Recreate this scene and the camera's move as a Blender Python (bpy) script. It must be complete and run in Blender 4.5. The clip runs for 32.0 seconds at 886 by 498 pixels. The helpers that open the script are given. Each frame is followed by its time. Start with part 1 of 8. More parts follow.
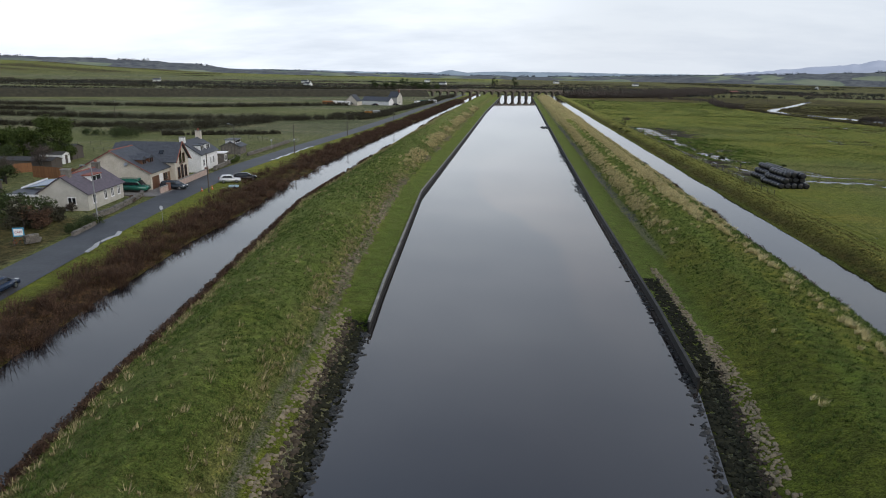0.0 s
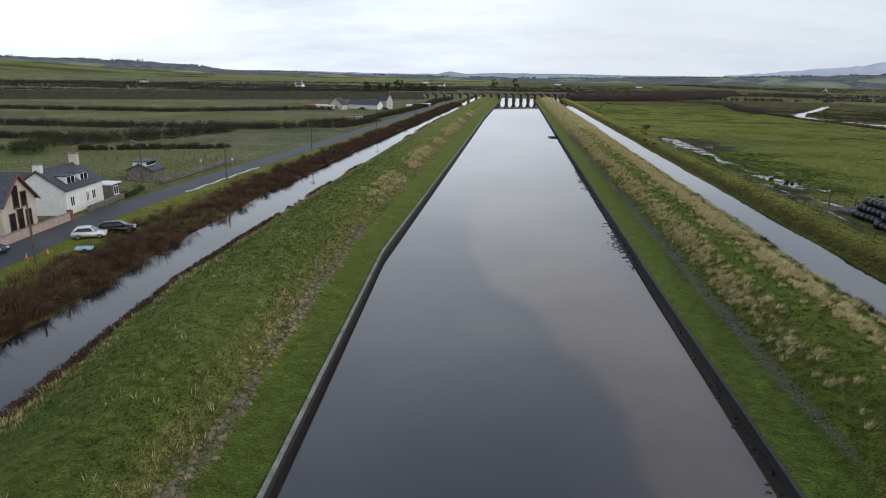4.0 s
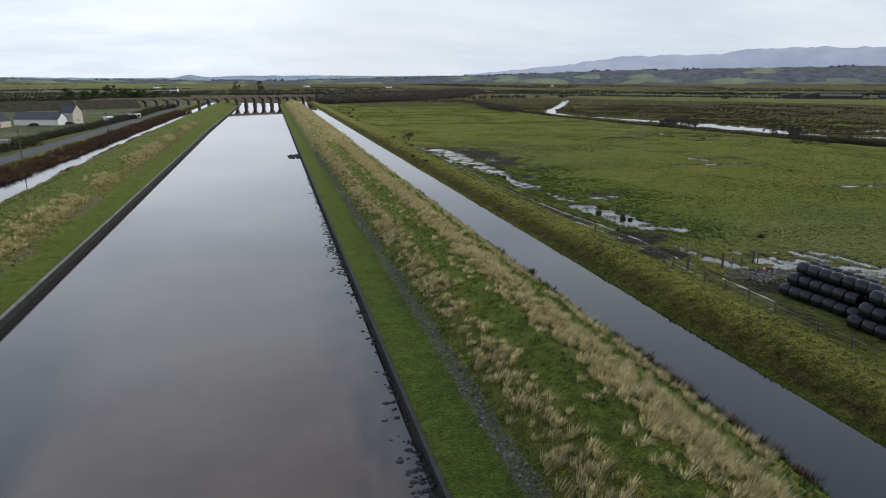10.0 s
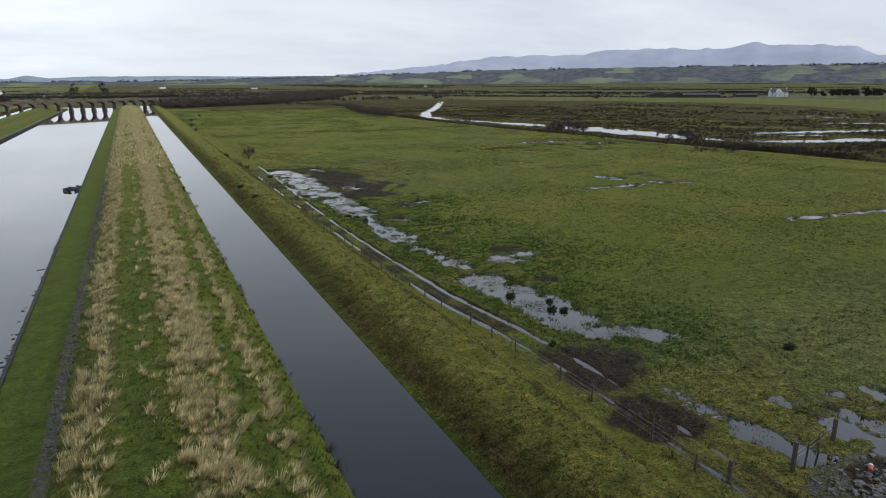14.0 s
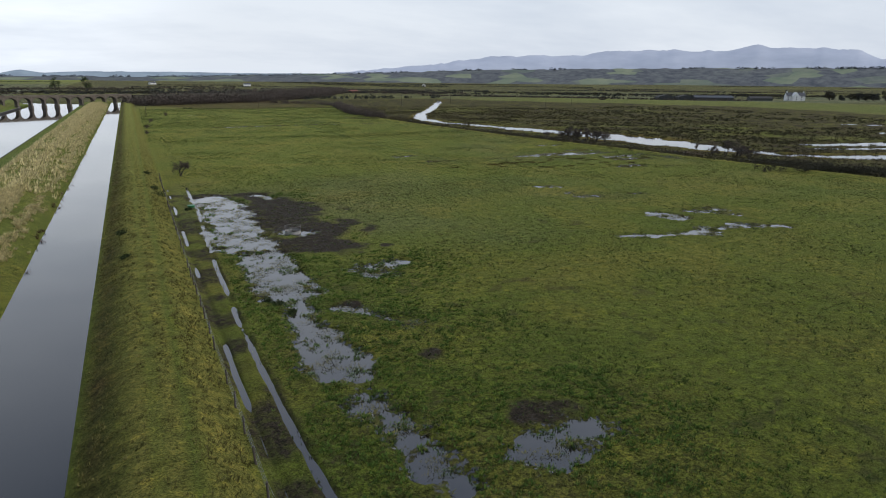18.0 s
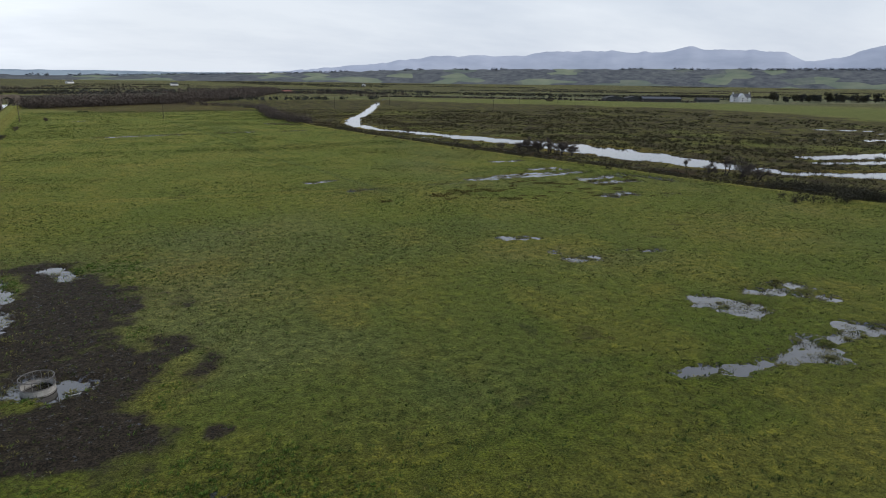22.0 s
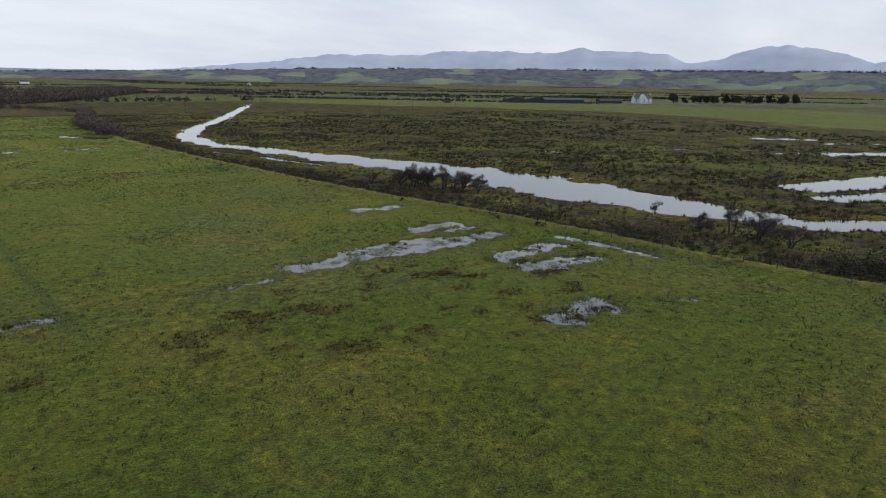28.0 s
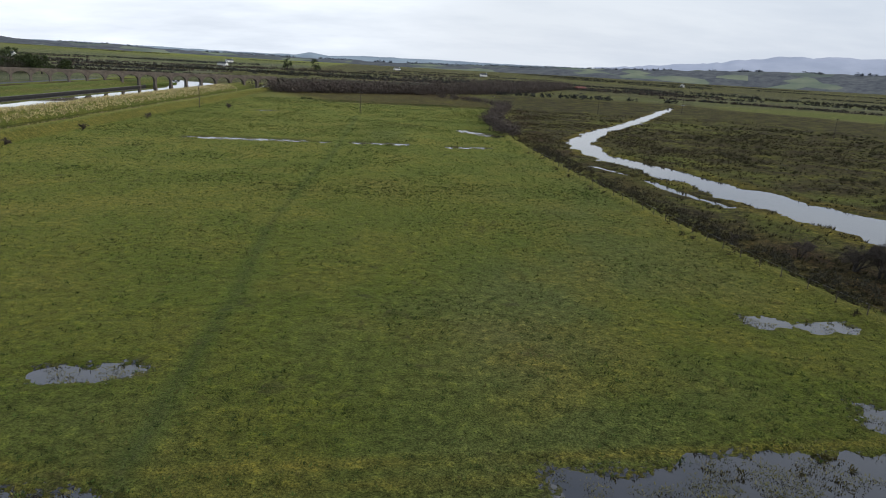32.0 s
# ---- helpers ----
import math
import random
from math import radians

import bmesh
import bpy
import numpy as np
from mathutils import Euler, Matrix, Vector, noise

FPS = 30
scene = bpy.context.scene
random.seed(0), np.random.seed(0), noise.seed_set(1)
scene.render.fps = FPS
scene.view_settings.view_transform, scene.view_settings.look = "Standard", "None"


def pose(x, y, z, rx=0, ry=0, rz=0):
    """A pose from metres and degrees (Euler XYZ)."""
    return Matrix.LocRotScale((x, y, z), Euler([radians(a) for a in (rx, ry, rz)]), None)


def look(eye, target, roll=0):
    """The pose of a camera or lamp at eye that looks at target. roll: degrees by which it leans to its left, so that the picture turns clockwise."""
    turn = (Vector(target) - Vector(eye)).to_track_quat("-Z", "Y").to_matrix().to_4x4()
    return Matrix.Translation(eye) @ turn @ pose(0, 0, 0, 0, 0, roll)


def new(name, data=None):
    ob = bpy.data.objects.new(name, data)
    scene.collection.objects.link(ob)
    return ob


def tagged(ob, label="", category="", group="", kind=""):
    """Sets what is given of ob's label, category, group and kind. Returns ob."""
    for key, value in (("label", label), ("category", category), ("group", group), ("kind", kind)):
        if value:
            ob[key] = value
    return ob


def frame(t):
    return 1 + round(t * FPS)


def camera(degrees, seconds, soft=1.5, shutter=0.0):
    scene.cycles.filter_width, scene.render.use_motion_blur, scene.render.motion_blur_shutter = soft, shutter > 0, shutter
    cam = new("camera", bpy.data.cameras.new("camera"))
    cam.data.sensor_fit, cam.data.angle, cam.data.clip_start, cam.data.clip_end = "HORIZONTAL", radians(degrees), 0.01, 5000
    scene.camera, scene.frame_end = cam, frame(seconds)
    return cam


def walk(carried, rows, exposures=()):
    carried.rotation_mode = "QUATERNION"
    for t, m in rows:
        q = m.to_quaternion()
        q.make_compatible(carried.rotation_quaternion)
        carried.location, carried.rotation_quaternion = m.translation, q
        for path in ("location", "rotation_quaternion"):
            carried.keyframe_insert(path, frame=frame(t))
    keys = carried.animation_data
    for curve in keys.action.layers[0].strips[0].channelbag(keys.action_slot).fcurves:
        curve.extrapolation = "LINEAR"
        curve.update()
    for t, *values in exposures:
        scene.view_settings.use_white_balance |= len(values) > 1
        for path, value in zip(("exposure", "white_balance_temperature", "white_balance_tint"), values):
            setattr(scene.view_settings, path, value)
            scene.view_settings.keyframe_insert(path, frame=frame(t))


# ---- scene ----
cam = camera(69.4, 32.0, soft=1.0)
PATH = [
    (0, (1.951, -1.852, 21.767), (1.719, 0.063, 21.241), 1.0),
    (0.5, (1.723, 3.701, 21.76), (1.49, 5.617, 21.234), 0.9),
    (1, (1.446, 9.232, 21.726), (1.213, 11.148, 21.202), 0.9),
    (1.5, (1.09, 14.844, 21.642), (0.857, 16.76, 21.117), 0.8),
    (2, (0.846, 20.363, 21.568), (0.613, 22.279, 21.043), 0.7),
    (2.5, (0.656, 25.945, 21.584), (0.423, 27.861, 21.058), 0.7),
    (3, (0.379, 31.474, 21.638), (0.147, 33.391, 21.116), 1.1),
    (3.5, (0.121, 36.783, 21.636), (-0.111, 38.699, 21.114), 1.1),
    (5.5, (-0.701, 56.48, 20.947), (-0.897, 58.402, 20.428), 1.0),
    (6, (-0.736, 61.745, 20.95), (-0.814, 63.675, 20.432), 0.9),
    (6.5, (-0.505, 67.072, 20.964), (-0.451, 69.003, 20.448), 0.7),
    (7, (0.114, 72.321, 20.904), (0.272, 74.247, 20.391), 0.5),
    (7.5, (0.951, 77.588, 20.857), (1.181, 79.507, 20.344), 0.4),
    (8, (1.955, 82.882, 20.787), (2.244, 84.794, 20.276), 0.3),
    (8.5, (3.109, 88.096, 20.773), (3.446, 90.0, 20.262), 0.3),
    (9, (4.374, 93.367, 20.804), (4.756, 95.263, 20.292), 0.2),
    (9.5, (5.842, 98.565, 20.817), (6.269, 100.451, 20.305), 0.2),
    (10, (7.435, 103.698, 20.839), (7.909, 105.573, 20.328), -0.0),
    (10.5, (9.134, 108.87, 20.894), (9.658, 110.731, 20.383), 0.0),
    (11, (11.076, 114.009, 20.895), (11.649, 115.855, 20.384), -0.1),
    (11.5, (13.122, 119.191, 20.887), (13.739, 121.024, 20.376), -0.1),
    (12, (15.302, 124.218, 20.917), (15.962, 126.035, 20.405), -0.2),
    (12.5, (17.581, 129.147, 20.908), (18.286, 130.948, 20.398), -0.2),
    (13, (19.989, 134.1, 20.901), (20.738, 135.883, 20.391), -0.3),
    (13.5, (22.466, 138.98, 20.918), (23.256, 140.745, 20.407), -0.3),
    (14, (24.909, 143.79, 20.993), (25.727, 145.542, 20.482), -0.2),
    (14.5, (27.423, 148.452, 21.043), (28.243, 150.203, 20.532), 0.0),
    (16.5, (36.394, 167.698, 20.349), (37.219, 169.445, 19.833), 0.6),
    (17, (38.929, 172.351, 20.338), (39.755, 174.098, 19.823), 0.7),
    (17.5, (41.493, 176.977, 20.381), (42.317, 178.725, 19.866), 0.5),
    (18, (44.104, 181.652, 20.38), (44.929, 183.4, 19.867), 0.5),
    (18.5, (46.748, 186.398, 20.368), (47.573, 188.146, 19.855), 0.6),
    (19, (49.384, 191.137, 20.359), (50.21, 192.885, 19.847), 0.6),
    (19.5, (51.989, 195.826, 20.367), (52.815, 197.574, 19.855), 0.7),
    (20, (54.58, 200.589, 20.378), (55.406, 202.337, 19.865), 0.8),
    (20.5, (57.174, 205.383, 20.442), (58.002, 207.13, 19.929), 0.8),
    (21, (59.804, 210.174, 20.432), (60.644, 211.915, 19.918), 0.9),
    (21.5, (62.497, 214.84, 20.421), (63.379, 216.56, 19.908), 0.9),
    (22, (65.329, 219.541, 20.463), (66.306, 221.21, 19.951), 0.7),
    (22.5, (68.413, 224.01, 20.492), (69.451, 225.641, 19.979), 0.7),
    (23, (71.776, 228.366, 20.496), (72.867, 229.962, 19.985), 0.6),
    (23.5, (75.305, 232.681, 20.499), (76.452, 234.239, 19.989), 0.4),
    (24, (78.984, 236.949, 20.478), (80.173, 238.475, 19.968), 0.4),
    (24.5, (82.661, 241.125, 20.458), (83.872, 242.633, 19.949), 0.5),
    (25, (86.354, 245.25, 20.476), (87.571, 246.753, 19.966), 0.7),
    (25.5, (90.049, 249.39, 20.472), (91.268, 250.891, 19.962), 0.7),
    (27.5, (104.852, 266.33, 20.233), (106.074, 267.829, 19.723), 0.9),
    (28, (108.629, 270.458, 20.214), (109.851, 271.957, 19.705), 1.0),
    (28.5, (112.436, 274.626, 20.212), (113.658, 276.125, 19.703), 1.0),
    (29, (116.19, 278.709, 20.214), (117.411, 280.209, 19.705), 1.0),
    (29.5, (119.855, 282.833, 20.248), (121.038, 284.363, 19.738), 1.1),
    (30, (123.189, 287.134, 20.32), (124.226, 288.765, 19.806), 1.5),
    (30.5, (125.918, 291.569, 20.412), (126.724, 293.323, 19.889), 1.9),
    (31, (127.81, 296.049, 20.517), (128.349, 297.899, 19.982), 2.4),
    (31.5, (128.957, 300.468, 20.592), (129.257, 302.369, 20.048), 3.0),
    (32, (129.55, 304.872, 20.547), (129.659, 306.791, 19.995), 3.2),
]
walk(cam, [(t, look(eye, target, roll)) for t, eye, target, roll in PATH])

# ---- world, sun, light ----
SUN_AZ, SUN_EL = radians(-118), radians(36)      # azimuth counter-clockwise from +y; the cloud spreads the sun widely
GLOW_AZ, GLOW_EL = radians(24), radians(16)                          # the thin, bright part of the cloud
world = bpy.data.worlds.new("overcast_sky")
scene.world = world
world.use_nodes = True
wn, wl = world.node_tree.nodes, world.node_tree.links
wn.clear()


def wnode(kind, **kw):
    n = wn.new(kind)
    for k, v in kw.items():
        n.inputs[k.replace("_", " ")].default_value = v
    return n


w_out, w_bg = wn.new("ShaderNodeOutputWorld"), wn.new("ShaderNodeBackground")
w_co = wn.new("ShaderNodeTexCoord")
w_sky = wn.new("ShaderNodeTexSky")
w_sky.sky_type, w_sky.sun_disc = "NISHITA", False
w_sky.sun_elevation, w_sky.sun_rotation = SUN_EL, -SUN_AZ
w_sky.air_density, w_sky.dust_density = 1.5, 3.0
# stretched cloud noise on a flat layer: direction divided by its height
w_sep = wn.new("ShaderNodeSeparateXYZ")
w_abs = wn.new("ShaderNodeMath"); w_abs.operation = "ABSOLUTE"
w_add = wn.new("ShaderNodeMath"); w_add.operation = "ADD"; w_add.inputs[1].default_value = 0.22
w_div = wn.new("ShaderNodeVectorMath"); w_div.operation = "DIVIDE"
w_cmb = wn.new("ShaderNodeCombineXYZ")
w_noise = wn.new("ShaderNodeTexNoise")
w_noise.inputs["Scale"].default_value, w_noise.inputs["Detail"].default_value = 0.55, 6.0
w_noise.inputs["Roughness"].default_value = 0.55
w_map = wn.new("ShaderNodeMapping"); w_map.inputs["Rotation"].default_value = (0, 0, 0.5)
w_map.inputs["Scale"].default_value = (1.0, 1.7, 1.0)
w_ramp = wn.new("ShaderNodeValToRGB")
w_ramp.color_ramp.elements[0].position, w_ramp.color_ramp.elements[0].color = 0.39, (0.615, 0.660, 0.740, 1)
w_ramp.color_ramp.elements[1].position, w_ramp.color_ramp.elements[1].color = 0.61, (0.775, 0.805, 0.855, 1)
# brightness round the veiled sun
w_dot = wn.new("ShaderNodeVectorMath"); w_dot.operation = "DOT_PRODUCT"
w_dot.inputs[1].default_value = (-math.sin(GLOW_AZ) * math.cos(GLOW_EL), math.cos(GLOW_AZ) * math.cos(GLOW_EL), math.sin(GLOW_EL))
w_glow = wn.new("ShaderNodeMapRange")
w_glow.interpolation_type = "SMOOTHERSTEP"
for i, v in zip((1, 2, 3, 4), (0.82, 1.0, 0.0, 1.0)):
    w_glow.inputs[i].default_value = v
w_mix = wn.new("ShaderNodeMix"); w_mix.data_type = "RGBA"; w_mix.blend_type = "ADD"
w_mix.inputs["B"].default_value = (0.34, 0.34, 0.33, 1)
w_gm = wn.new("ShaderNodeMath"); w_gm.operation = "MULTIPLY"
w_bri = wn.new("ShaderNodeMapRange")
for i, v in zip((1, 2, 3, 4), (0.3, 0.65, 0.25, 1.0)):
    w_bri.inputs[i].default_value = v
# high overhead the cloud is thicker and greyer
w_zen = wn.new("ShaderNodeMapRange")
for i, v in zip((1, 2, 3, 4), (0.27, 0.66, 0.0, 1.0)):
    w_zen.inputs[i].default_value = v
w_tint = wn.new("ShaderNodeMix"); w_tint.data_type = "RGBA"
w_tint.inputs["A"].default_value, w_tint.inputs["B"].default_value = (0.965, 1.0, 1.04, 1), (0.37, 0.455, 0.62, 1)
w_mul = wn.new("ShaderNodeMix"); w_mul.data_type = "RGBA"; w_mul.blend_type = "MULTIPLY"
w_mul.inputs["Factor"].default_value = 1.0
w_skys = wn.new("ShaderNodeMix"); w_skys.data_type = "RGBA"; w_skys.blend_type = "ADD"
w_skys.inputs["Factor"].default_value = 0.012
wl.new(w_co.outputs["Generated"], w_sep.inputs[0])
wl.new(w_sep.outputs["Z"], w_abs.inputs[0]); wl.new(w_abs.outputs[0], w_add.inputs[0])
for i in range(3):
    wl.new(w_add.outputs[0], w_cmb.inputs[i])
wl.new(w_co.outputs["Generated"], w_div.inputs[0]); wl.new(w_cmb.outputs[0], w_div.inputs[1])
wl.new(w_div.outputs[0], w_map.inputs["Vector"]); wl.new(w_map.outputs[0], w_noise.inputs["Vector"])
wl.new(w_noise.outputs["Fac"], w_ramp.inputs["Fac"]); wl.new(w_noise.outputs["Fac"], w_bri.inputs[0])
wl.new(w_co.outputs["Generated"], w_dot.inputs[0]); wl.new(w_dot.outputs["Value"], w_glow.inputs[0])
wl.new(w_glow.outputs[0], w_gm.inputs[0]); wl.new(w_bri.outputs[0], w_gm.inputs[1])
wl.new(w_gm.outputs[0], w_mix.inputs["Factor"])
wl.new(w_ramp.outputs["Color"], w_mix.inputs["A"])
wl.new(w_abs.outputs[0], w_zen.inputs[0])
wl.new(w_mix.outputs["Result"], w_mul.inputs["A"]); wl.new(w_zen.outputs[0], w_tint.inputs["Factor"]); wl.new(w_tint.outputs["Result"], w_mul.inputs["B"])
wl.new(w_mul.outputs["Result"], w_skys.inputs["A"]); wl.new(w_sky.outputs[0], w_skys.inputs["B"])
wl.new(w_skys.outputs["Result"], w_bg.inputs["Color"]); wl.new(w_bg.outputs[0], w_out.inputs[0])
w_bg.inputs["Strength"].default_value = 1.0

sun_data = bpy.data.lights.new("sun", "SUN")
sun_data.energy, sun_data.angle, sun_data.color = 1.65, radians(50), (1.0, 0.94, 0.86)
sun = new("sun", sun_data)
sun.matrix_world = look((0, 0, 60), (60 * math.sin(SUN_AZ), -60 * math.cos(SUN_AZ), 60 - 60 * math.tan(SUN_EL)))

# ---- materials ----
def nodes_of(name):
    m = bpy.data.materials.new(name)
    m.use_nodes = True
    nt = m.node_tree
    return m, nt, nt.nodes["Principled BSDF"]


def ramp_noise(nt, scale, stops, detail=5.0, rough=0.6, coords=None, stretch=None):
    """A colour from noise in metres; stops: (position, colour)."""
    n = nt.nodes.new("ShaderNodeTexNoise")
    n.inputs["Scale"].default_value, n.inputs["Detail"].default_value, n.inputs["Roughness"].default_value = scale, detail, rough
    if coords is None:
        coords = nt.nodes.new("ShaderNodeNewGeometry").outputs["Position"]
    if stretch:
        mp = nt.nodes.new("ShaderNodeMapping")
        mp.inputs["Scale"].default_value = stretch
        nt.links.new(coords, mp.inputs["Vector"])
        coords = mp.outputs[0]
    nt.links.new(coords, n.inputs["Vector"])
    r = nt.nodes.new("ShaderNodeValToRGB")
    while len(r.color_ramp.elements) < len(stops):
        r.color_ramp.elements.new(0.5)
    for e, (p, c) in zip(r.color_ramp.elements, stops):
        e.position, e.color = p, (*c, 1)
    nt.links.new(n.outputs["Fac"], r.inputs["Fac"])
    return r.outputs["Color"], n.outputs["Fac"]


def mix_col(nt, fac, a, b, blend="MIX"):
    m = nt.nodes.new("ShaderNodeMix")
    m.data_type, m.blend_type = "RGBA", blend
    for s, v in (("Factor", fac), ("A", a), ("B", b)):
        if isinstance(v, (int, float)):
            m.inputs[s].default_value = v
        elif isinstance(v, tuple):
            m.inputs[s].default_value = (*v, 1)
        else:
            nt.links.new(v, m.inputs[s])
    return m.outputs["Result"]


def math_node(nt, op, a, b=0.0, clamp=False):
    m = nt.nodes.new("ShaderNodeMath")
    m.operation, m.use_clamp = op, clamp
    for s, v in ((0, a), (1, b)):
        if isinstance(v, (int, float)):
            m.inputs[s].default_value = v
        else:
            nt.links.new(v, m.inputs[s])
    return m.outputs[0]


def bump(nt, bsdf, height, strength, distance):
    b = nt.nodes.new("ShaderNodeBump")
    b.inputs["Strength"].default_value, b.inputs["Distance"].default_value = strength, distance
    nt.links.new(height, b.inputs["Height"])
    nt.links.new(b.outputs[0], bsdf.inputs["Normal"])


def plain(name, dark, light, rough=0.7, scale=3.0, metal=0.0, relief=0.0, stretch=None, island=0.0, obj=0.0, spec=0.5):
    """Two shades in noise, fine grain on top, optional relief, variation from piece to piece."""
    m, nt, b = nodes_of(name)
    tc = nt.nodes.new("ShaderNodeTexCoord").outputs["Object"]
    col, fac = ramp_noise(nt, scale, ((0.3, dark), (0.7, light)), coords=tc, stretch=stretch)
    fine, ff = ramp_noise(nt, scale * 9, ((0.3, (0.78, 0.78, 0.78)), (0.7, (1.12, 1.12, 1.12))), coords=tc)
    col = mix_col(nt, 1.0, col, fine, "MULTIPLY")
    if island or obj:
        src = nt.nodes.new("ShaderNodeNewGeometry").outputs["Random Per Island"] if island else nt.nodes.new("ShaderNodeObjectInfo").outputs["Random"]
        hs = nt.nodes.new("ShaderNodeHueSaturation")
        amount = island or obj
        mr = nt.nodes.new("ShaderNodeMapRange")
        mr.inputs[3].default_value, mr.inputs[4].default_value = 1 - amount, 1 + amount
        nt.links.new(src, mr.inputs[0]); nt.links.new(mr.outputs[0], hs.inputs["Value"]); nt.links.new(col, hs.inputs["Color"])
        col = hs.outputs[0]
    nt.links.new(col, b.inputs["Base Color"])
    b.inputs["Roughness"].default_value, b.inputs["Metallic"].default_value = rough, metal
    b.inputs["Specular IOR Level"].default_value = spec
    if relief:
        bump(nt, b, ff, 0.6, relief)
    return m


def water_mat(name, deep, shallow, ripple, rough=0.03, scale=0.05, ior=1.52, silt=False):
    m, nt, b = nodes_of(name)
    col, _ = ramp_noise(nt, scale, ((0.35, deep), (0.65, shallow)), detail=3.0)
    if silt:
        at = nt.nodes.new("ShaderNodeAttribute")
        at.attribute_name = "silt"
        cloud, _ = ramp_noise(nt, 0.12, ((0.30, (0.092, 0.062, 0.041)), (0.70, (0.140, 0.099, 0.067))), detail=4.0)
        col = mix_col(nt, at.outputs["Fac"], col, cloud)
    nt.links.new(col, b.inputs["Base Color"])
    b.inputs["Roughness"].default_value, b.inputs["IOR"].default_value = rough, ior
    _, f1 = ramp_noise(nt, 1.6, ((0, (0, 0, 0)), (1, (1, 1, 1))), detail=3.0)
    bump(nt, b, f1, 0.3, ripple)
    return m


# ground cover: every patch carries how much of each cover grows there
def ground_mat():
    m, nt, b = nodes_of("ground_cover")
    at = {}
    for name in ("cover_a", "cover_b", "cover_c"):
        a = nt.nodes.new("ShaderNodeAttribute")
        a.attribute_name = name
        s = nt.nodes.new("ShaderNodeSeparateColor")
        nt.links.new(a.outputs["Color"], s.inputs[0])
        at[name] = (*s.outputs[:3], a.outputs["Alpha"])
    straw, mud, marsh, lush = at["cover_a"]
    gravel, brown, dull, levee = at["cover_b"]
    wet, poach, moss, ochre = at["cover_c"]
    grass, big = ramp_noise(nt, 0.045, ((0.30, (0.029, 0.053, 0.006)), (0.47, (0.052, 0.070, 0.008)), (0.58, (0.076, 0.079, 0.012)), (0.70, (0.098, 0.083, 0.022))), detail=8.0, rough=0.62)
    tuft, tf = ramp_noise(nt, 1.1, ((0.37, (0.26, 0.28, 0.26)), (0.46, (0.82, 0.84, 0.80)), (0.54, (1.10, 1.10, 1.06)), (0.63, (1.95, 1.80, 1.45))), detail=8.0, rough=0.74)
    fine, ff = ramp_noise(nt, 7.0, ((0.41, (0.30, 0.34, 0.30)), (0.59, (1.72, 1.66, 1.56))), detail=5.0, rough=0.75)
    lushc, _ = ramp_noise(nt, 0.4, ((0.35, (0.019, 0.045, 0.006)), (0.7, (0.036, 0.068, 0.011))), detail=5.0)
    strawc, _ = ramp_noise(nt, 0.8, ((0.3, (0.050, 0.060, 0.016)), (0.5, (0.092, 0.085, 0.034)), (0.70, (0.20, 0.165, 0.075))), detail=6.0, rough=0.65)
    mudc, mf = ramp_noise(nt, 1.7, ((0.3, (0.017, 0.013, 0.010)), (0.7, (0.056, 0.045, 0.032))), detail=7.0, rough=0.7)
    marshc, mm = ramp_noise(nt, 0.11, ((0.38, (0.040, 0.032, 0.018)), (0.49, (0.068, 0.058, 0.026)), (0.56, (0.086, 0.084, 0.026)), (0.70, (0.150, 0.148, 0.034))), detail=9.0, rough=0.7)
    gravc, gf = ramp_noise(nt, 5.0, ((0.3, (0.028, 0.026, 0.022)), (0.55, (0.085, 0.080, 0.070)), (0.8, (0.20, 0.19, 0.165))), detail=6.0, rough=0.8)
    brownc, _ = ramp_noise(nt, 0.6, ((0.3, (0.026, 0.017, 0.010)), (0.55, (0.060, 0.036, 0.020)), (0.8, (0.11, 0.075, 0.035))), detail=7.0, rough=0.7)
    dullc, _ = ramp_noise(nt, 0.03, ((0.34, (0.078, 0.092, 0.048)), (0.52, (0.130, 0.136, 0.080)), (0.68, (0.200, 0.188, 0.124))), detail=8.0, rough=0.65)
    leveec, _ = ramp_noise(nt, 0.5, ((0.34, (0.068, 0.069, 0.014)), (0.66, (0.140, 0.118, 0.030))), detail=7.0, rough=0.65)
    # clumps a step wide, and dark hoof marks
    clump, _ = ramp_noise(nt, 0.42, ((0.34, (0.74, 0.78, 0.74)), (0.50, (1.0, 1.0, 1.0)), (0.66, (1.24, 1.16, 1.08))), detail=6.0, rough=0.7)
    hoof, _ = ramp_noise(nt, 2.3, ((0.62, (1.0, 1.0, 1.0)), (0.69, (0.34, 0.34, 0.36))), detail=3.0, rough=0.55)
    hoofy, _ = ramp_noise(nt, 3.1, ((0.46, (1.25, 1.3, 1.15)), (0.58, (0.22, 0.20, 0.20))), detail=3.0, rough=0.6)
    mossc, _ = ramp_noise(nt, 2.0, ((0.34, (0.014, 0.010, 0.003)), (0.66, (0.060, 0.041, 0.010))), detail=6.0, rough=0.7)
    gravel = math_node(nt, "MULTIPLY", math_node(nt, "ADD", math_node(nt, "MULTIPLY", math_node(nt, "SUBTRACT", ff, 0.5), 1.3), math_node(nt, "SUBTRACT", gravel, 0.42)), 5.0, True)
    mud = math_node(nt, "MULTIPLY", math_node(nt, "ADD", math_node(nt, "MULTIPLY", math_node(nt, "SUBTRACT", tf, 0.5), 1.6), math_node(nt, "SUBTRACT", mud, 0.36)), 2.0, True)
    col = mix_col(nt, lush, grass, lushc)
    col = mix_col(nt, 1.0, col, clump, "MULTIPLY")
    col = mix_col(nt, dull, col, dullc)
    col = mix_col(nt, levee, col, leveec)
    col = mix_col(nt, straw, col, strawc)
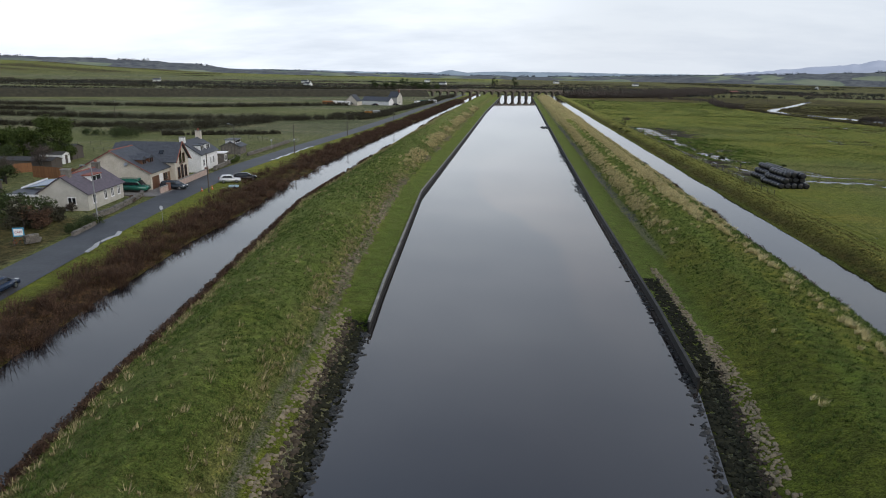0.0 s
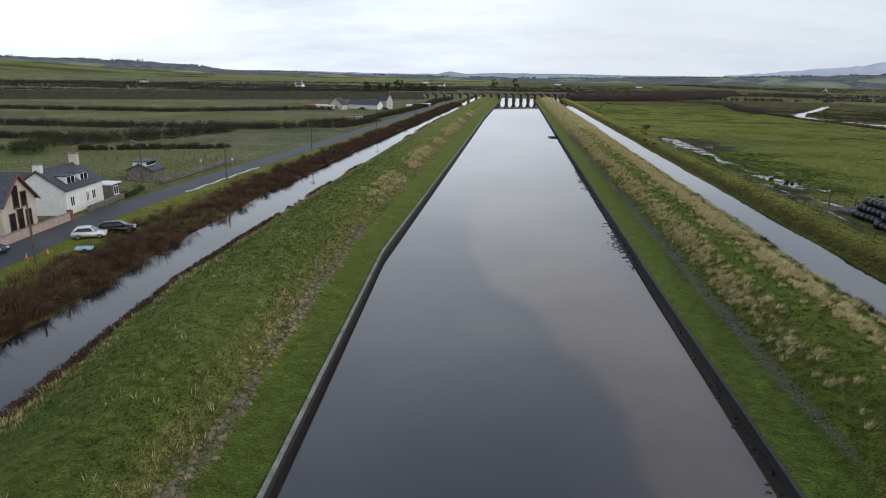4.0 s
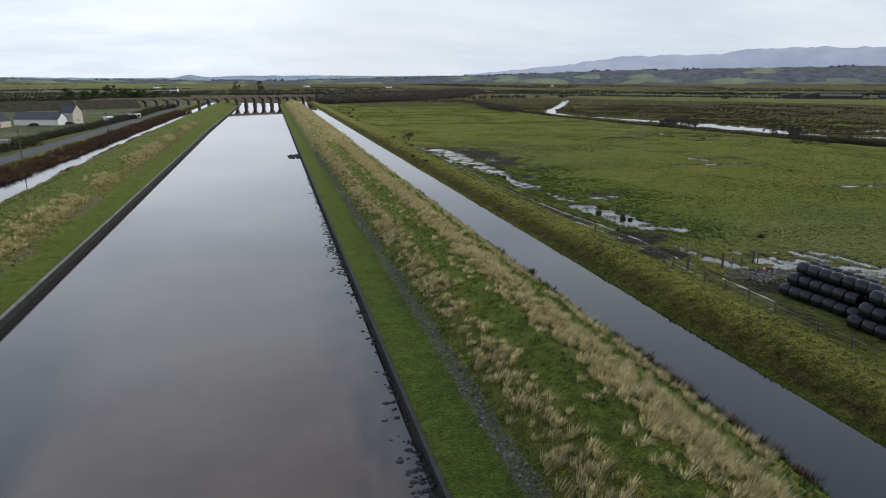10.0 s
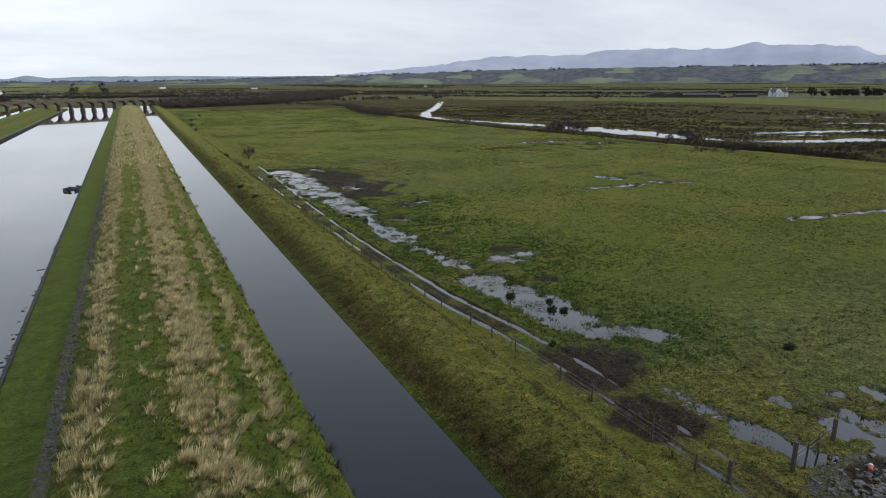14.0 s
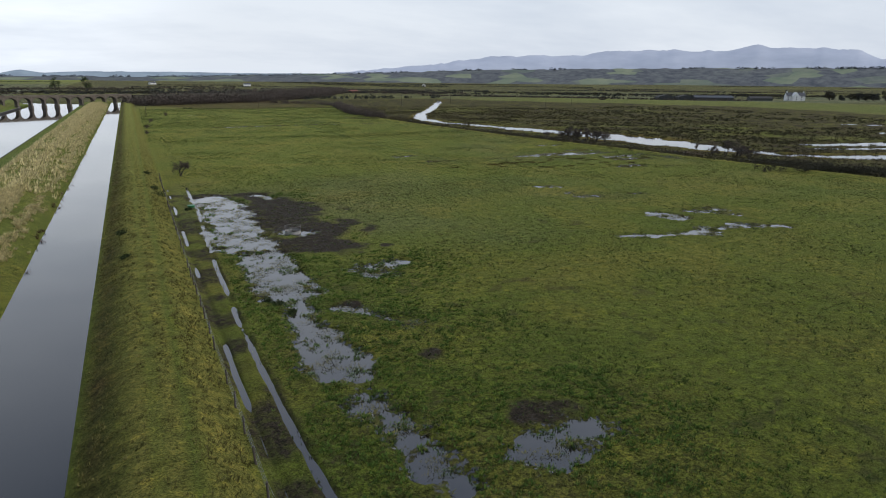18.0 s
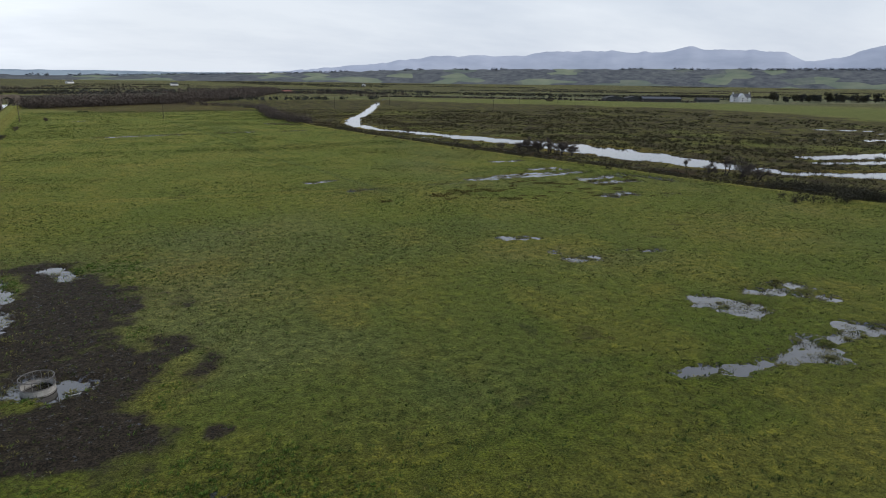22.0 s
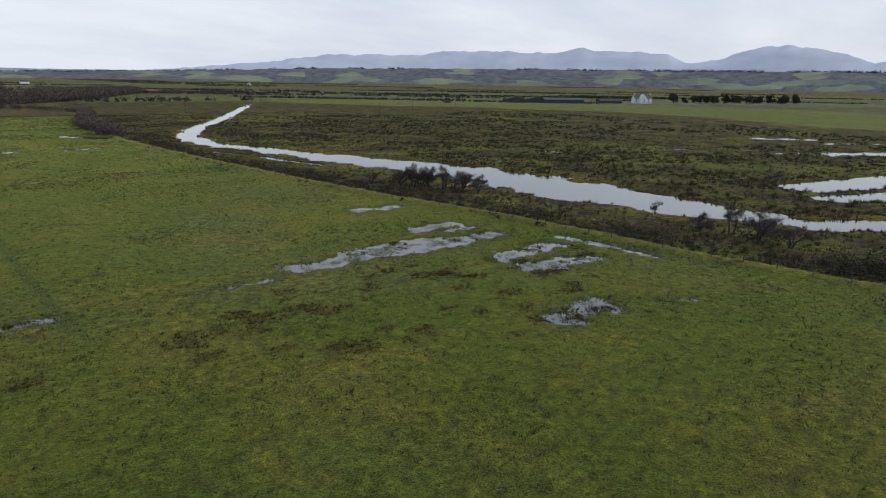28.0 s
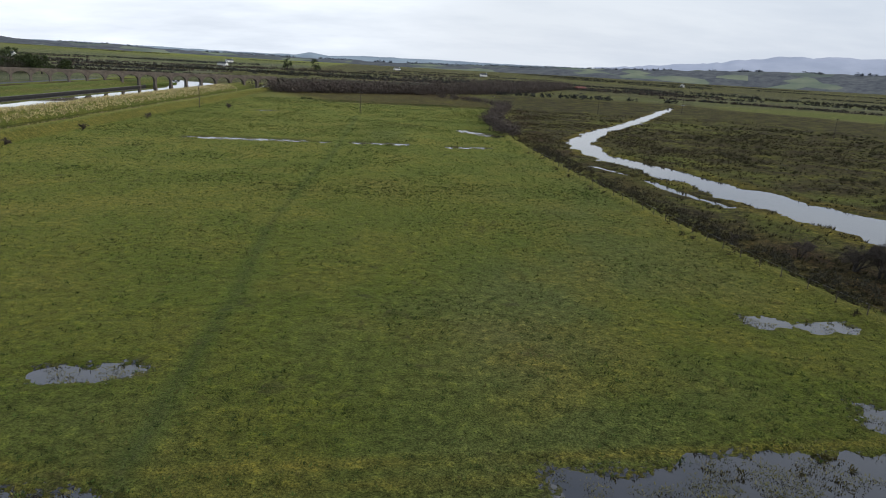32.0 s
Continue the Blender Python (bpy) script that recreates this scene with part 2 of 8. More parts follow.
    col = mix_col(nt, marsh, col, marshc)
    col = mix_col(nt, brown, col, brownc)
    col = mix_col(nt, ochre, col, (0.150, 0.118, 0.024))
    col = mix_col(nt, 1.0, col, tuft, "MULTIPLY")
    col = mix_col(nt, math_node(nt, "SUBTRACT", 1.0, lush, True), col, mix_col(nt, 1.0, col, hoof, "MULTIPLY"))
    col = mix_col(nt, poach, col, mix_col(nt, 1.0, col, hoofy, "MULTIPLY"))
    col = mix_col(nt, moss, col, mossc)
    col = mix_col(nt, gravel, col, gravc)
    col = mix_col(nt, mud, col, mudc)
    col = mix_col(nt, 1.0, col, fine, "MULTIPLY")
    damp = math_node(nt, "MULTIPLY_ADD", mud, -0.15)
    nt.nodes[-1].inputs[2].default_value = 0.92
    # films of water that stand between the tufts round every hollow
    _, gap = ramp_noise(nt, 2.6, ((0, (0, 0, 0)), (1, (1, 1, 1))), detail=4.0, rough=0.6)
    film = math_node(nt, "MULTIPLY", math_node(nt, "SUBTRACT", math_node(nt, "ADD", gap, math_node(nt, "MULTIPLY", wet, 0.30)), 0.76), 14.0, True)
    nt.links.new(mix_col(nt, film, col, (0.036, 0.032, 0.028)), b.inputs["Base Color"])
    nt.links.new(math_node(nt, "ADD", math_node(nt, "MULTIPLY", damp, math_node(nt, "SUBTRACT", 1.0, film)), math_node(nt, "MULTIPLY", film, 0.06)), b.inputs["Roughness"])
    nt.links.new(math_node(nt, "ADD", math_node(nt, "MULTIPLY", film, 0.90), 0.06), b.inputs["Specular IOR Level"])
    b.inputs["Sheen Weight"].default_value, b.inputs["Sheen Roughness"].default_value = 0.45, 0.5      # soft blades catch light at a low angle
    b.inputs["Sheen Tint"].default_value = (0.50, 0.53, 0.14, 1)
    grassy = math_node(nt, "SUBTRACT", 1.0, math_node(nt, "MAXIMUM", marsh, math_node(nt, "MAXIMUM", mud, math_node(nt, "MAXIMUM", brown, math_node(nt, "MAXIMUM", film, dull)))), True)
    nt.links.new(math_node(nt, "MULTIPLY", grassy, 0.42), b.inputs["Sheen Weight"])
    h = math_node(nt, "ADD", math_node(nt, "MULTIPLY", tf, 1.0), math_node(nt, "MULTIPLY", ff, 0.35))
    bump(nt, b, math_node(nt, "MULTIPLY", h, math_node(nt, "SUBTRACT", 1.0, film)), 1.0, 0.30)
    return m


M_GROUND = ground_mat()
M_CANAL = water_mat("canal_water", (0.018, 0.017, 0.017), (0.034, 0.028, 0.025), 0.003, 0.03, 0.02, 1.74, silt=True)
M_DRAIN = water_mat("drain_water", (0.008, 0.009, 0.011), (0.014, 0.014, 0.015), 0.003, 0.03)
M_PUDDLE = water_mat("puddle_water", (0.016, 0.014, 0.012), (0.030, 0.026, 0.022), 0.0015, 0.045, 0.3, 1.9)
M_CONC = plain("weathered_concrete", (0.13, 0.128, 0.115), (0.30, 0.29, 0.265), 0.85, 0.8, relief=0.02)
M_WETSTONE = plain("wet_dark_stone", (0.012, 0.011, 0.010), (0.040, 0.036, 0.030), 0.7, 1.2, relief=0.04)
M_ASPHALT = plain("wet_asphalt", (0.040, 0.043, 0.047), (0.066, 0.070, 0.075), 0.62, 0.25, relief=0.004, spec=0.35)
M_STONE = plain("pale_stone", (0.12, 0.095, 0.055), (0.29, 0.24, 0.15), 0.9, 1.5, relief=0.05, obj=0.25)
M_BRIDGE = plain("brown_viaduct_stone", (0.085, 0.070, 0.056), (0.20, 0.168, 0.135), 0.9, 0.35, relief=0.05)
M_PLASTIC = plain("black_bale_wrap", (0.008, 0.008, 0.010), (0.016, 0.016, 0.019), 0.33, 1.4, relief=0.03, obj=0.3)

M_BROWNSTONE = plain("brown_tidal_stone", (0.030, 0.024, 0.017), (0.085, 0.066, 0.045), 0.9, 1.5, relief=0.05, obj=0.3, spec=0.15)
M_WEEDSTONE = plain("weedy_green_black_stone", (0.009, 0.010, 0.006), (0.030, 0.029, 0.016), 0.9, 1.5, relief=0.05, obj=0.35, spec=0.12)

# ---- the land ----
def smooth(a, b, v):
    t = np.clip((v - a) / (b - a), 0, 1)
    return t * t * (3 - 2 * t)


TABLE = np.random.RandomState(7).rand(256, 256)


def vnoise(x, y):
    xi, yi = np.floor(x).astype(int), np.floor(y).astype(int)
    fx, fy = x - xi, y - yi
    fx, fy = fx * fx * (3 - 2 * fx), fy * fy * (3 - 2 * fy)
    a, b = TABLE[xi % 256, yi % 256], TABLE[(xi + 1) % 256, yi % 256]
    c, d = TABLE[xi % 256, (yi + 1) % 256], TABLE[(xi + 1) % 256, (yi + 1) % 256]
    return (a * (1 - fx) + b * fx) * (1 - fy) + (c * (1 - fx) + d * fx) * fy


def fbm(x, y, size, octaves=4, seed=0):
    out, amp, tot = 0, 1.0, 0
    x, y = np.asarray(x, float) / size + seed * 17.3, np.asarray(y, float) / size + seed * 9.1
    for _ in range(octaves):
        out, tot = out + amp * vnoise(x, y), tot + amp
        x, y, amp = x * 2.03 + 5.2, y * 2.03 + 1.7, amp * 0.55
    return out / tot


SKEW = 0.009            # the canal leans this much off the y axis
Y0 = 120.0


def canal_x(u, y):
    return u - SKEW * (y - Y0)


# where the lines that follow the canal run, by distance along it
def road_u(y):
    return np.interp(y, (0, 30, 54, 76, 97, 129, 171, 234, 320, 470, 620), (-39, -44.5, -49, -53, -56, -59.8, -60, -58.5, -58.5, -59, -59))


def drain_l_u(y):
    return np.interp(y, (0, 37, 58, 111, 154, 219, 400), (-30, -35.8, -38.5, -42, -45, -46.5, -46))


def drain_r_u(y):
    return np.interp(y, (0, 37, 103, 163, 257, 326, 500), (-21.5, -27.4, -36, -38, -39.8, -41.2, -42))


def wall_l_u(y):
    return np.interp(y, (0, 28, 50, 62, 117, 212, 400, 600), (-8, -9.8, -11.5, -12.6, -16.8, -17.6, -19.3, -19.0))


def wall_r_u(y):
    return np.interp(y, (0, 31, 43, 60, 110, 600), (13.0, 13.6, 15.0, 15.2, 14.7, 14.4))


REF = (-60.0, -46.0, -37.0, -17.0, 14.6)


def place_u(ref, y):
    """Column ref of the plan, bent to where it runs at y."""
    own = np.stack([road_u(y), drain_l_u(y), drain_r_u(y), wall_l_u(y), wall_r_u(y)], -1)
    out = np.where(ref < REF[0], ref - REF[0] + own[..., 0], ref - REF[4] + own[..., 4])
    for i in range(4):
        k = (ref >= REF[i]) & (ref < REF[i + 1])
        f = (ref - REF[i]) / (REF[i + 1] - REF[i])
        out = np.where(k, own[..., i] * (1 - f) + own[..., i + 1] * f, out)
    keep = smooth(20.5, 33, ref)
    out = out * (1 - keep) + ref * keep
    return out


Z_CANAL, Z_LEFT, Z_RIGHT, Z_FIELD = -0.5, 0.3, 0.6, -0.06
PROFILE = ((-5000, 1.0), (-70, 1.0), (-63.4, 1.15), (-62.9, 1.28), (-57.1, 1.28), (-56.6, 1.2), (-53, 1.15), (-49.5, 0.95), (-46.6, 0.35),
           (-45.6, -0.6), (-37.6, -0.6), (-36.8, 0.4), (-34.5, 1.1), (-30.5, 2.7), (-27.5, 2.95), (-25.0, 2.55), (-22.4, 1.2), (-20.6, 0.55), (-17.3, 0.32),
           (-17.12, 0.31), (-17.08, -2.5), (14.66, -2.5), (14.70, 0.31), (14.9, 0.32), (17.9, 0.42), (18.6, 0.75), (20.3, 1.7), (22.3, 2.75),
           (24.5, 3.05), (27.5, 3.0), (30.0, 2.3), (32.4, 1.1), (33.3, 0.5), (33.9, -0.4), (39.2, -0.4), (39.9, 0.65), (41.5, 1.35), (43.3, 2.05),
           (44.6, 2.2), (46.2, 2.1), (47.6, 1.1), (48.6, 0.35), (49.6, 0.05), (52, 0.03), (5000, 0.03))
PX, PZ = zip(*PROFILE)

# flooded hollows of the pasture: two ends of the long axis and the half width
PUDDLES = ((54.6, 297, 55.6, 277, 3.3), (54.4, 272, 55.4, 262, 3.6), (55.9, 256, 56.1, 242, 3.0), (55.6, 238, 55.2, 231, 1.1), (55.6, 229, 55.6, 223.5, 2.1),
           (60.6, 267.2, 63.6, 266.2, 1.5), (62.5, 298, 64.2, 293.5, 0.9), (56, 217, 57.4, 208, 1.3), (56.8, 202, 58.6, 188, 2.5), (59, 185, 62.4, 182, 1.5), (63, 208.4, 67, 209.3, 1.5),
           (64.6, 246.6, 70, 247.6, 1.1), (65.2, 245, 67, 244, 1.0), (59.5, 236, 64, 229, 0.4),
           (116.9, 257.3, 118.7, 253.7, 1.7), (123.5, 256.6, 129.3, 255.0, 0.8), (127.6, 258, 129.4, 256, 0.8), (127.2, 254, 128.3, 252, 0.7),
           (102, 247.3, 108, 245.5, 0.5), (109, 245.8, 116, 244.5, 0.8), (114.6, 243, 116, 246.8, 0.9), (118, 245.8, 121.5, 245.6, 0.8), (122.5, 246.3, 128.5, 242.8, 1.1), (114, 208.6, 138, 206.6, 0.7),
           (114.2, 287, 117.5, 286, 0.6), (115.8, 278.5, 116, 276.5, 0.4), (115.5, 275, 118.5, 274, 0.7), (125, 275, 128.5, 273, 0.3), (106.7, 343.3, 111.3, 344.0, 1.1), (111.2, 331, 114.7, 331, 1.1),
           (138.3, 332.7, 150, 333.2, 1.5), (148, 333.6, 160, 332.6, 2.4), (158, 333, 168.7, 332, 1.2), (161, 340.5, 166.5, 340.3, 1.5), (163.5, 337.6, 168, 336.8, 0.7),
           (161.2, 322.8, 169, 323.6, 1.8), (160.5, 318.6, 169.5, 316.2, 1.9), (174.8, 326, 176.4, 312, 0.8), (160.6, 357, 168.3, 356.2, 1.2), (146.5, 518, 155, 505, 3.0),
           (75, 468.6, 101, 470.5, 2.3), (107, 470, 108, 470, 1.2), (115.5, 472, 127, 473.5, 1.9), (140, 472.3, 149, 474, 1.5), (127.5, 330.3, 134.7, 330.4, 0.6), (151, 305.6, 156.6, 305.4, 1.6),
           (162, 302.5, 165, 301.5, 0.5), (56.4, 172.5, 57.6, 164.5, 0.8), (62, 150, 78, 149, 2.0), (70, 158, 84, 156, 1.2), (80, 145, 100, 143, 1.5), (70, 560, 76, 562, 1.5),
           (61.8, 169.8, 63.4, 160.5, 0.32), (64.0, 169.2, 65.8, 159.6, 0.36), (66.4, 168.4, 68.4, 158.8, 0.34), (68.8, 167.6, 71.2, 158.0, 0.36), (71.6, 167, 74.2, 157.4, 0.3))
FLOODS = PUDDLES[:14]      # the trampled flood by the track
# bare trampled patches: centre and radius
BARE = ((61.5, 274, 6.0), (64.5, 268, 8.0), (63.8, 281, 7.5), (65, 258, 4.0), (60, 262, 5.5), (66.0, 290, 6.0), (61, 298, 4.5), (54, 300, 3.5), (60.3, 236.5, 1.6), (62.7, 223, 1.4), (65, 212, 2.1), (62.8, 199.3, 2.4), (71, 255.6, 1.0), (55, 179, 3.6), (57, 158, 5.5), (53, 171, 3.0))
SP = np.random.RandomState(9)
MATS = ((125, 320, 5, 1.8, 12), (137, 321, 5, 3.0, 16), (148, 321, 4, 2.6, 14), (155, 310, 4, 4.5, 12), (146, 311, 6, 4, 8), (131, 312, 6, 3.5, 6), (153.5, 305.5, 2.5, 1.2, 7), (165, 319.5, 4, 2.6, 12), (154, 333.5, 7, 1.0, 7))
SPOTS = [(SP.normal(x, dx), SP.normal(y, dy), SP.uniform(0.5, 1.25)) for x, y, dx, dy, n in MATS for _ in range(n)]      # raised olive-brown mossy mats in the grass
RIVER = ((420, 1000), (362, 850), (300, 735), (228, 593), (200, 545), (180, 500), (178, 470), (186, 450), (191, 430), (198, 405), (204.5, 386), (205.5, 365), (206, 346), (208, 330), (210, 318),
         (213.5, 309), (221, 301), (234, 294.5), (262, 286), (330, 262), (460, 225))
RIVER_HALF = (2.5, 2.5, 1.6, 3.4, 3.0, 3.6, 4.0, 4.8, 6.0, 8.0, 9.3, 10.0, 9.6, 6.8, 4.8, 4.4, 4.6, 5.0, 7.0, 12, 16)
POOLS = ((250, 325, 305, 312, 6.0), (240, 316, 262, 308, 4.0), (366, 394, 384, 378, 3.0), (330, 350, 362, 334, 4.0), (248, 418, 258, 400, 1.6), (171.5, 449, 178, 436, 1.0), (178, 434, 179.5, 420, 1.1), (180, 418, 184, 409, 0.9),
         (300, 372, 330, 352, 1.2), (420, 500, 440, 470, 2.0), (372, 366, 384, 356, 2.2), (262, 396, 300, 384, 0.8))


def seg_dist(x, y, ax, ay, bx, by):
    dx, dy = bx - ax, by - ay
    t = np.clip(((x - ax) * dx + (y - ay) * dy) / (dx * dx + dy * dy + 1e-9), 0, 1)
    return np.hypot(x - ax - t * dx, y - ay - t * dy), t


def hollows(x, y, rows, ragged):
    """1 in the middle of a hollow, 0 at its shore, below 0 on dry land, with a ragged shore."""
    best = np.full(x.shape, -9.0)
    for ax, ay, bx, by, half in rows:
        near = (np.abs(x - (ax + bx) / 2) < abs(bx - ax) / 2 + half + 18) & (np.abs(y - (ay + by) / 2) < abs(by - ay) / 2 + half + 18)
        if near.any():
            d, _ = seg_dist(x[near], y[near], ax, ay, bx, by)
            best[near] = np.maximum(best[near], (half - d) / 1.6)
    return np.minimum(best, 1.4) + ragged


def river_dist(x, y):
    best = np.full(x.shape, -9.0)
    for i in range(len(RIVER) - 1):
        d, t = seg_dist(x, y, *RIVER[i], *RIVER[i + 1])
        half = RIVER_HALF[i] * (1 - t) + RIVER_HALF[i + 1] * t
        best = np.maximum(best, 1.0 - d / half)
    return best


# the two wheel ruts of the farm track, by distance along the canal
RUT_Y = (150, 168, 175, 182, 190, 200, 215, 235, 255, 288, 320)
RUT_L = (51.5, 52.0, 52.3, 52.3, 51.4, 50.2, 49.6, 49.4, 49.4, 49.5, 49.6)
RUT_R = (53.3, 53.8, 54.2, 54.3, 53.5, 52.2, 51.5, 51.2, 51.6, 52.8, 53.0)


REACH, REACH_HALF = ((-7, 736), (-40, 790), (-95, 826), (-190, 850)), 15.0      # the canal past the viaduct


# the pasture's eastern edge
def east_x(y):
    return np.interp(y, (100, 270, 291, 311, 325, 339, 362, 391, 438, 497, 560, 640, 700), (215, 187.5, 183.5, 179.5, 178.4, 176.8, 171.8, 167.3, 162.3, 158.5, 164, 176, 178))


def marsh_x(y):
    """Where the marsh meets the farm's green fields."""
    return np.interp(y, (250, 430, 513, 601, 670, 760, 860), (470, 488, 507, 495, 440, 360, 330))


def far_height(x, y):
    """Low swells where the plain meets the ridge."""
    r, a = np.hypot(x, y), np.degrees(np.arctan2(x, y))      # a: bearing to the right of +y
    amp = np.interp(a, (-60, -40, -28, -10, 10, 30, 60), (34, 34, 14, 5, 5, 6, 6))
    return amp * smooth(1300, 2500, r) * (0.5 + fbm(x, y, 420, 4, 3))


def ground_z(x, y, u_ref):
    z = np.interp(u_ref, PX, PZ)
    end = smooth(752, 792, y) * (u_ref > -58)
    z = z * (1 - end) + 0.55 * end
    bank = ((u_ref > -56) & (u_ref < -46.2)) | ((u_ref > -36.5) & (u_ref < -17.6)) | ((u_ref > 18) & (u_ref < 33)) | ((u_ref > 40) & (u_ref < 49))
    z = z + bank * ((fbm(x, y, 2.2, 3, 1) - 0.5) * 0.30 + (fbm(x, y, 9, 3, 2) - 0.5) * 0.5)
    # wheel ruts on the levee and the farm track
    for c, w, d in ((44.2, 0.35, 0.10), (45.7, 0.35, 0.10)):
        z = z - d * np.exp(-((u_ref - c) / w) ** 2)
    field = smooth(49, 51.5, u_ref)
    inside = field * (1 - smooth(-1.5, 1.5, x - east_x(y)))
    rag = (fbm(x, y, 1.7, 4, 4) - 0.5) * 1.5 + (fbm(x, y, 6, 3, 5) - 0.5) * 1.0
    p = hollows(x, y, PUDDLES, rag)
    z = z + field * ((fbm(x, y, 30, 3, 6) - 0.5) * 0.16 + (fbm(x, y, 1.5, 3, 8) - 0.5) * 0.20 + 0.05)
    z = z - field * smooth(-0.55, 0.5, p) * 0.30
    for line, w, keep in ((RUT_L, 0.26, 0.46), (RUT_R, 0.28, 0.33)):
        c = np.interp(y, RUT_Y, line) + (fbm(x * 0 + line[0], y, 12, 3, 9) - 0.5) * 0.5
        flow = smooth(-0.04, 0.05, fbm(x * 0 + line[0], y, 9, 3, 11) - keep) * smooth(186, 196, y)
        z = z - smooth(318, 300, y) * (0.12 + 0.20 * flow) * np.exp(-(np.abs(u_ref - c) / w) ** 3)
    shore = smooth(-0.75, -0.2, p) * smooth(1.7, 0.3, p)
    z = z + field * shore * ((fbm(x, y, 0.95, 2, 44) - 0.5) * 0.46 + 0.035)
    # by the sluice the banks fall straight into the canal
    z = z - smooth(53, 50.5, y) * smooth(-20.6, -17.3, u_ref) * (u_ref < -16.95) * 1.05
    z = z - smooth(46, 43.5, y) * smooth(18.3, 14.9, u_ref) * (u_ref > 14.5) * 1.05
    bare = np.zeros(x.shape)
    for bx, by, br in BARE:
        bare = np.maximum(bare, smooth(1.3, 0.5, np.hypot(x - bx, y - by) / br + (fbm(x, y, 2.5, 3, 12) - 0.5) * 1.2 + (fbm(x, y, 8, 3, 45) - 0.5) * 1.6))
    # river, marsh and pools
    wet_rag = (fbm(x, y, 6, 4, 13) - 0.5) * 1.3
    rv = river_dist(x, y) + wet_rag
    pl = hollows(x, y, POOLS, (fbm(x, y, 7, 4, 14) - 0.5) * 1.8)
    marsh = smooth(0, 8, x - east_x(y)) * smooth(50, 60, u_ref) * smooth(860, 780, y) * smooth(6, -6, x - marsh_x(y) + 40 * (fbm(x, y, 40, 3, 16) - 0.5))
    z = z + marsh * ((fbm(x, y, 5, 4, 15) - 0.42) * 0.55 + 0.05)
    z = z - smooth(-0.25, 0.35, rv) * 0.7 - marsh * smooth(-0.3, 0.4, pl) * 0.5
    # the ditch bank with its hedge at the pasture's edge
    z = z + field * 0.55 * np.exp(-((x - east_x(y)) / 1.6) ** 2) * (y > 100) * (y < 700)
    # past the viaduct the canal bends away to the west
    if (y > 730).any():
        bed = np.full(x.shape, 99.0)
        for a, b in zip(REACH, REACH[1:]):
            bed = np.minimum(bed, seg_dist(x, y, *a, *b)[0])
        z = z - 3.2 * smooth(REACH_HALF + 2, REACH_HALF - 3, bed) * (y > 742)
    z = z + far_height(x, y)
    return z, p, bare, rv, pl, marsh, inside


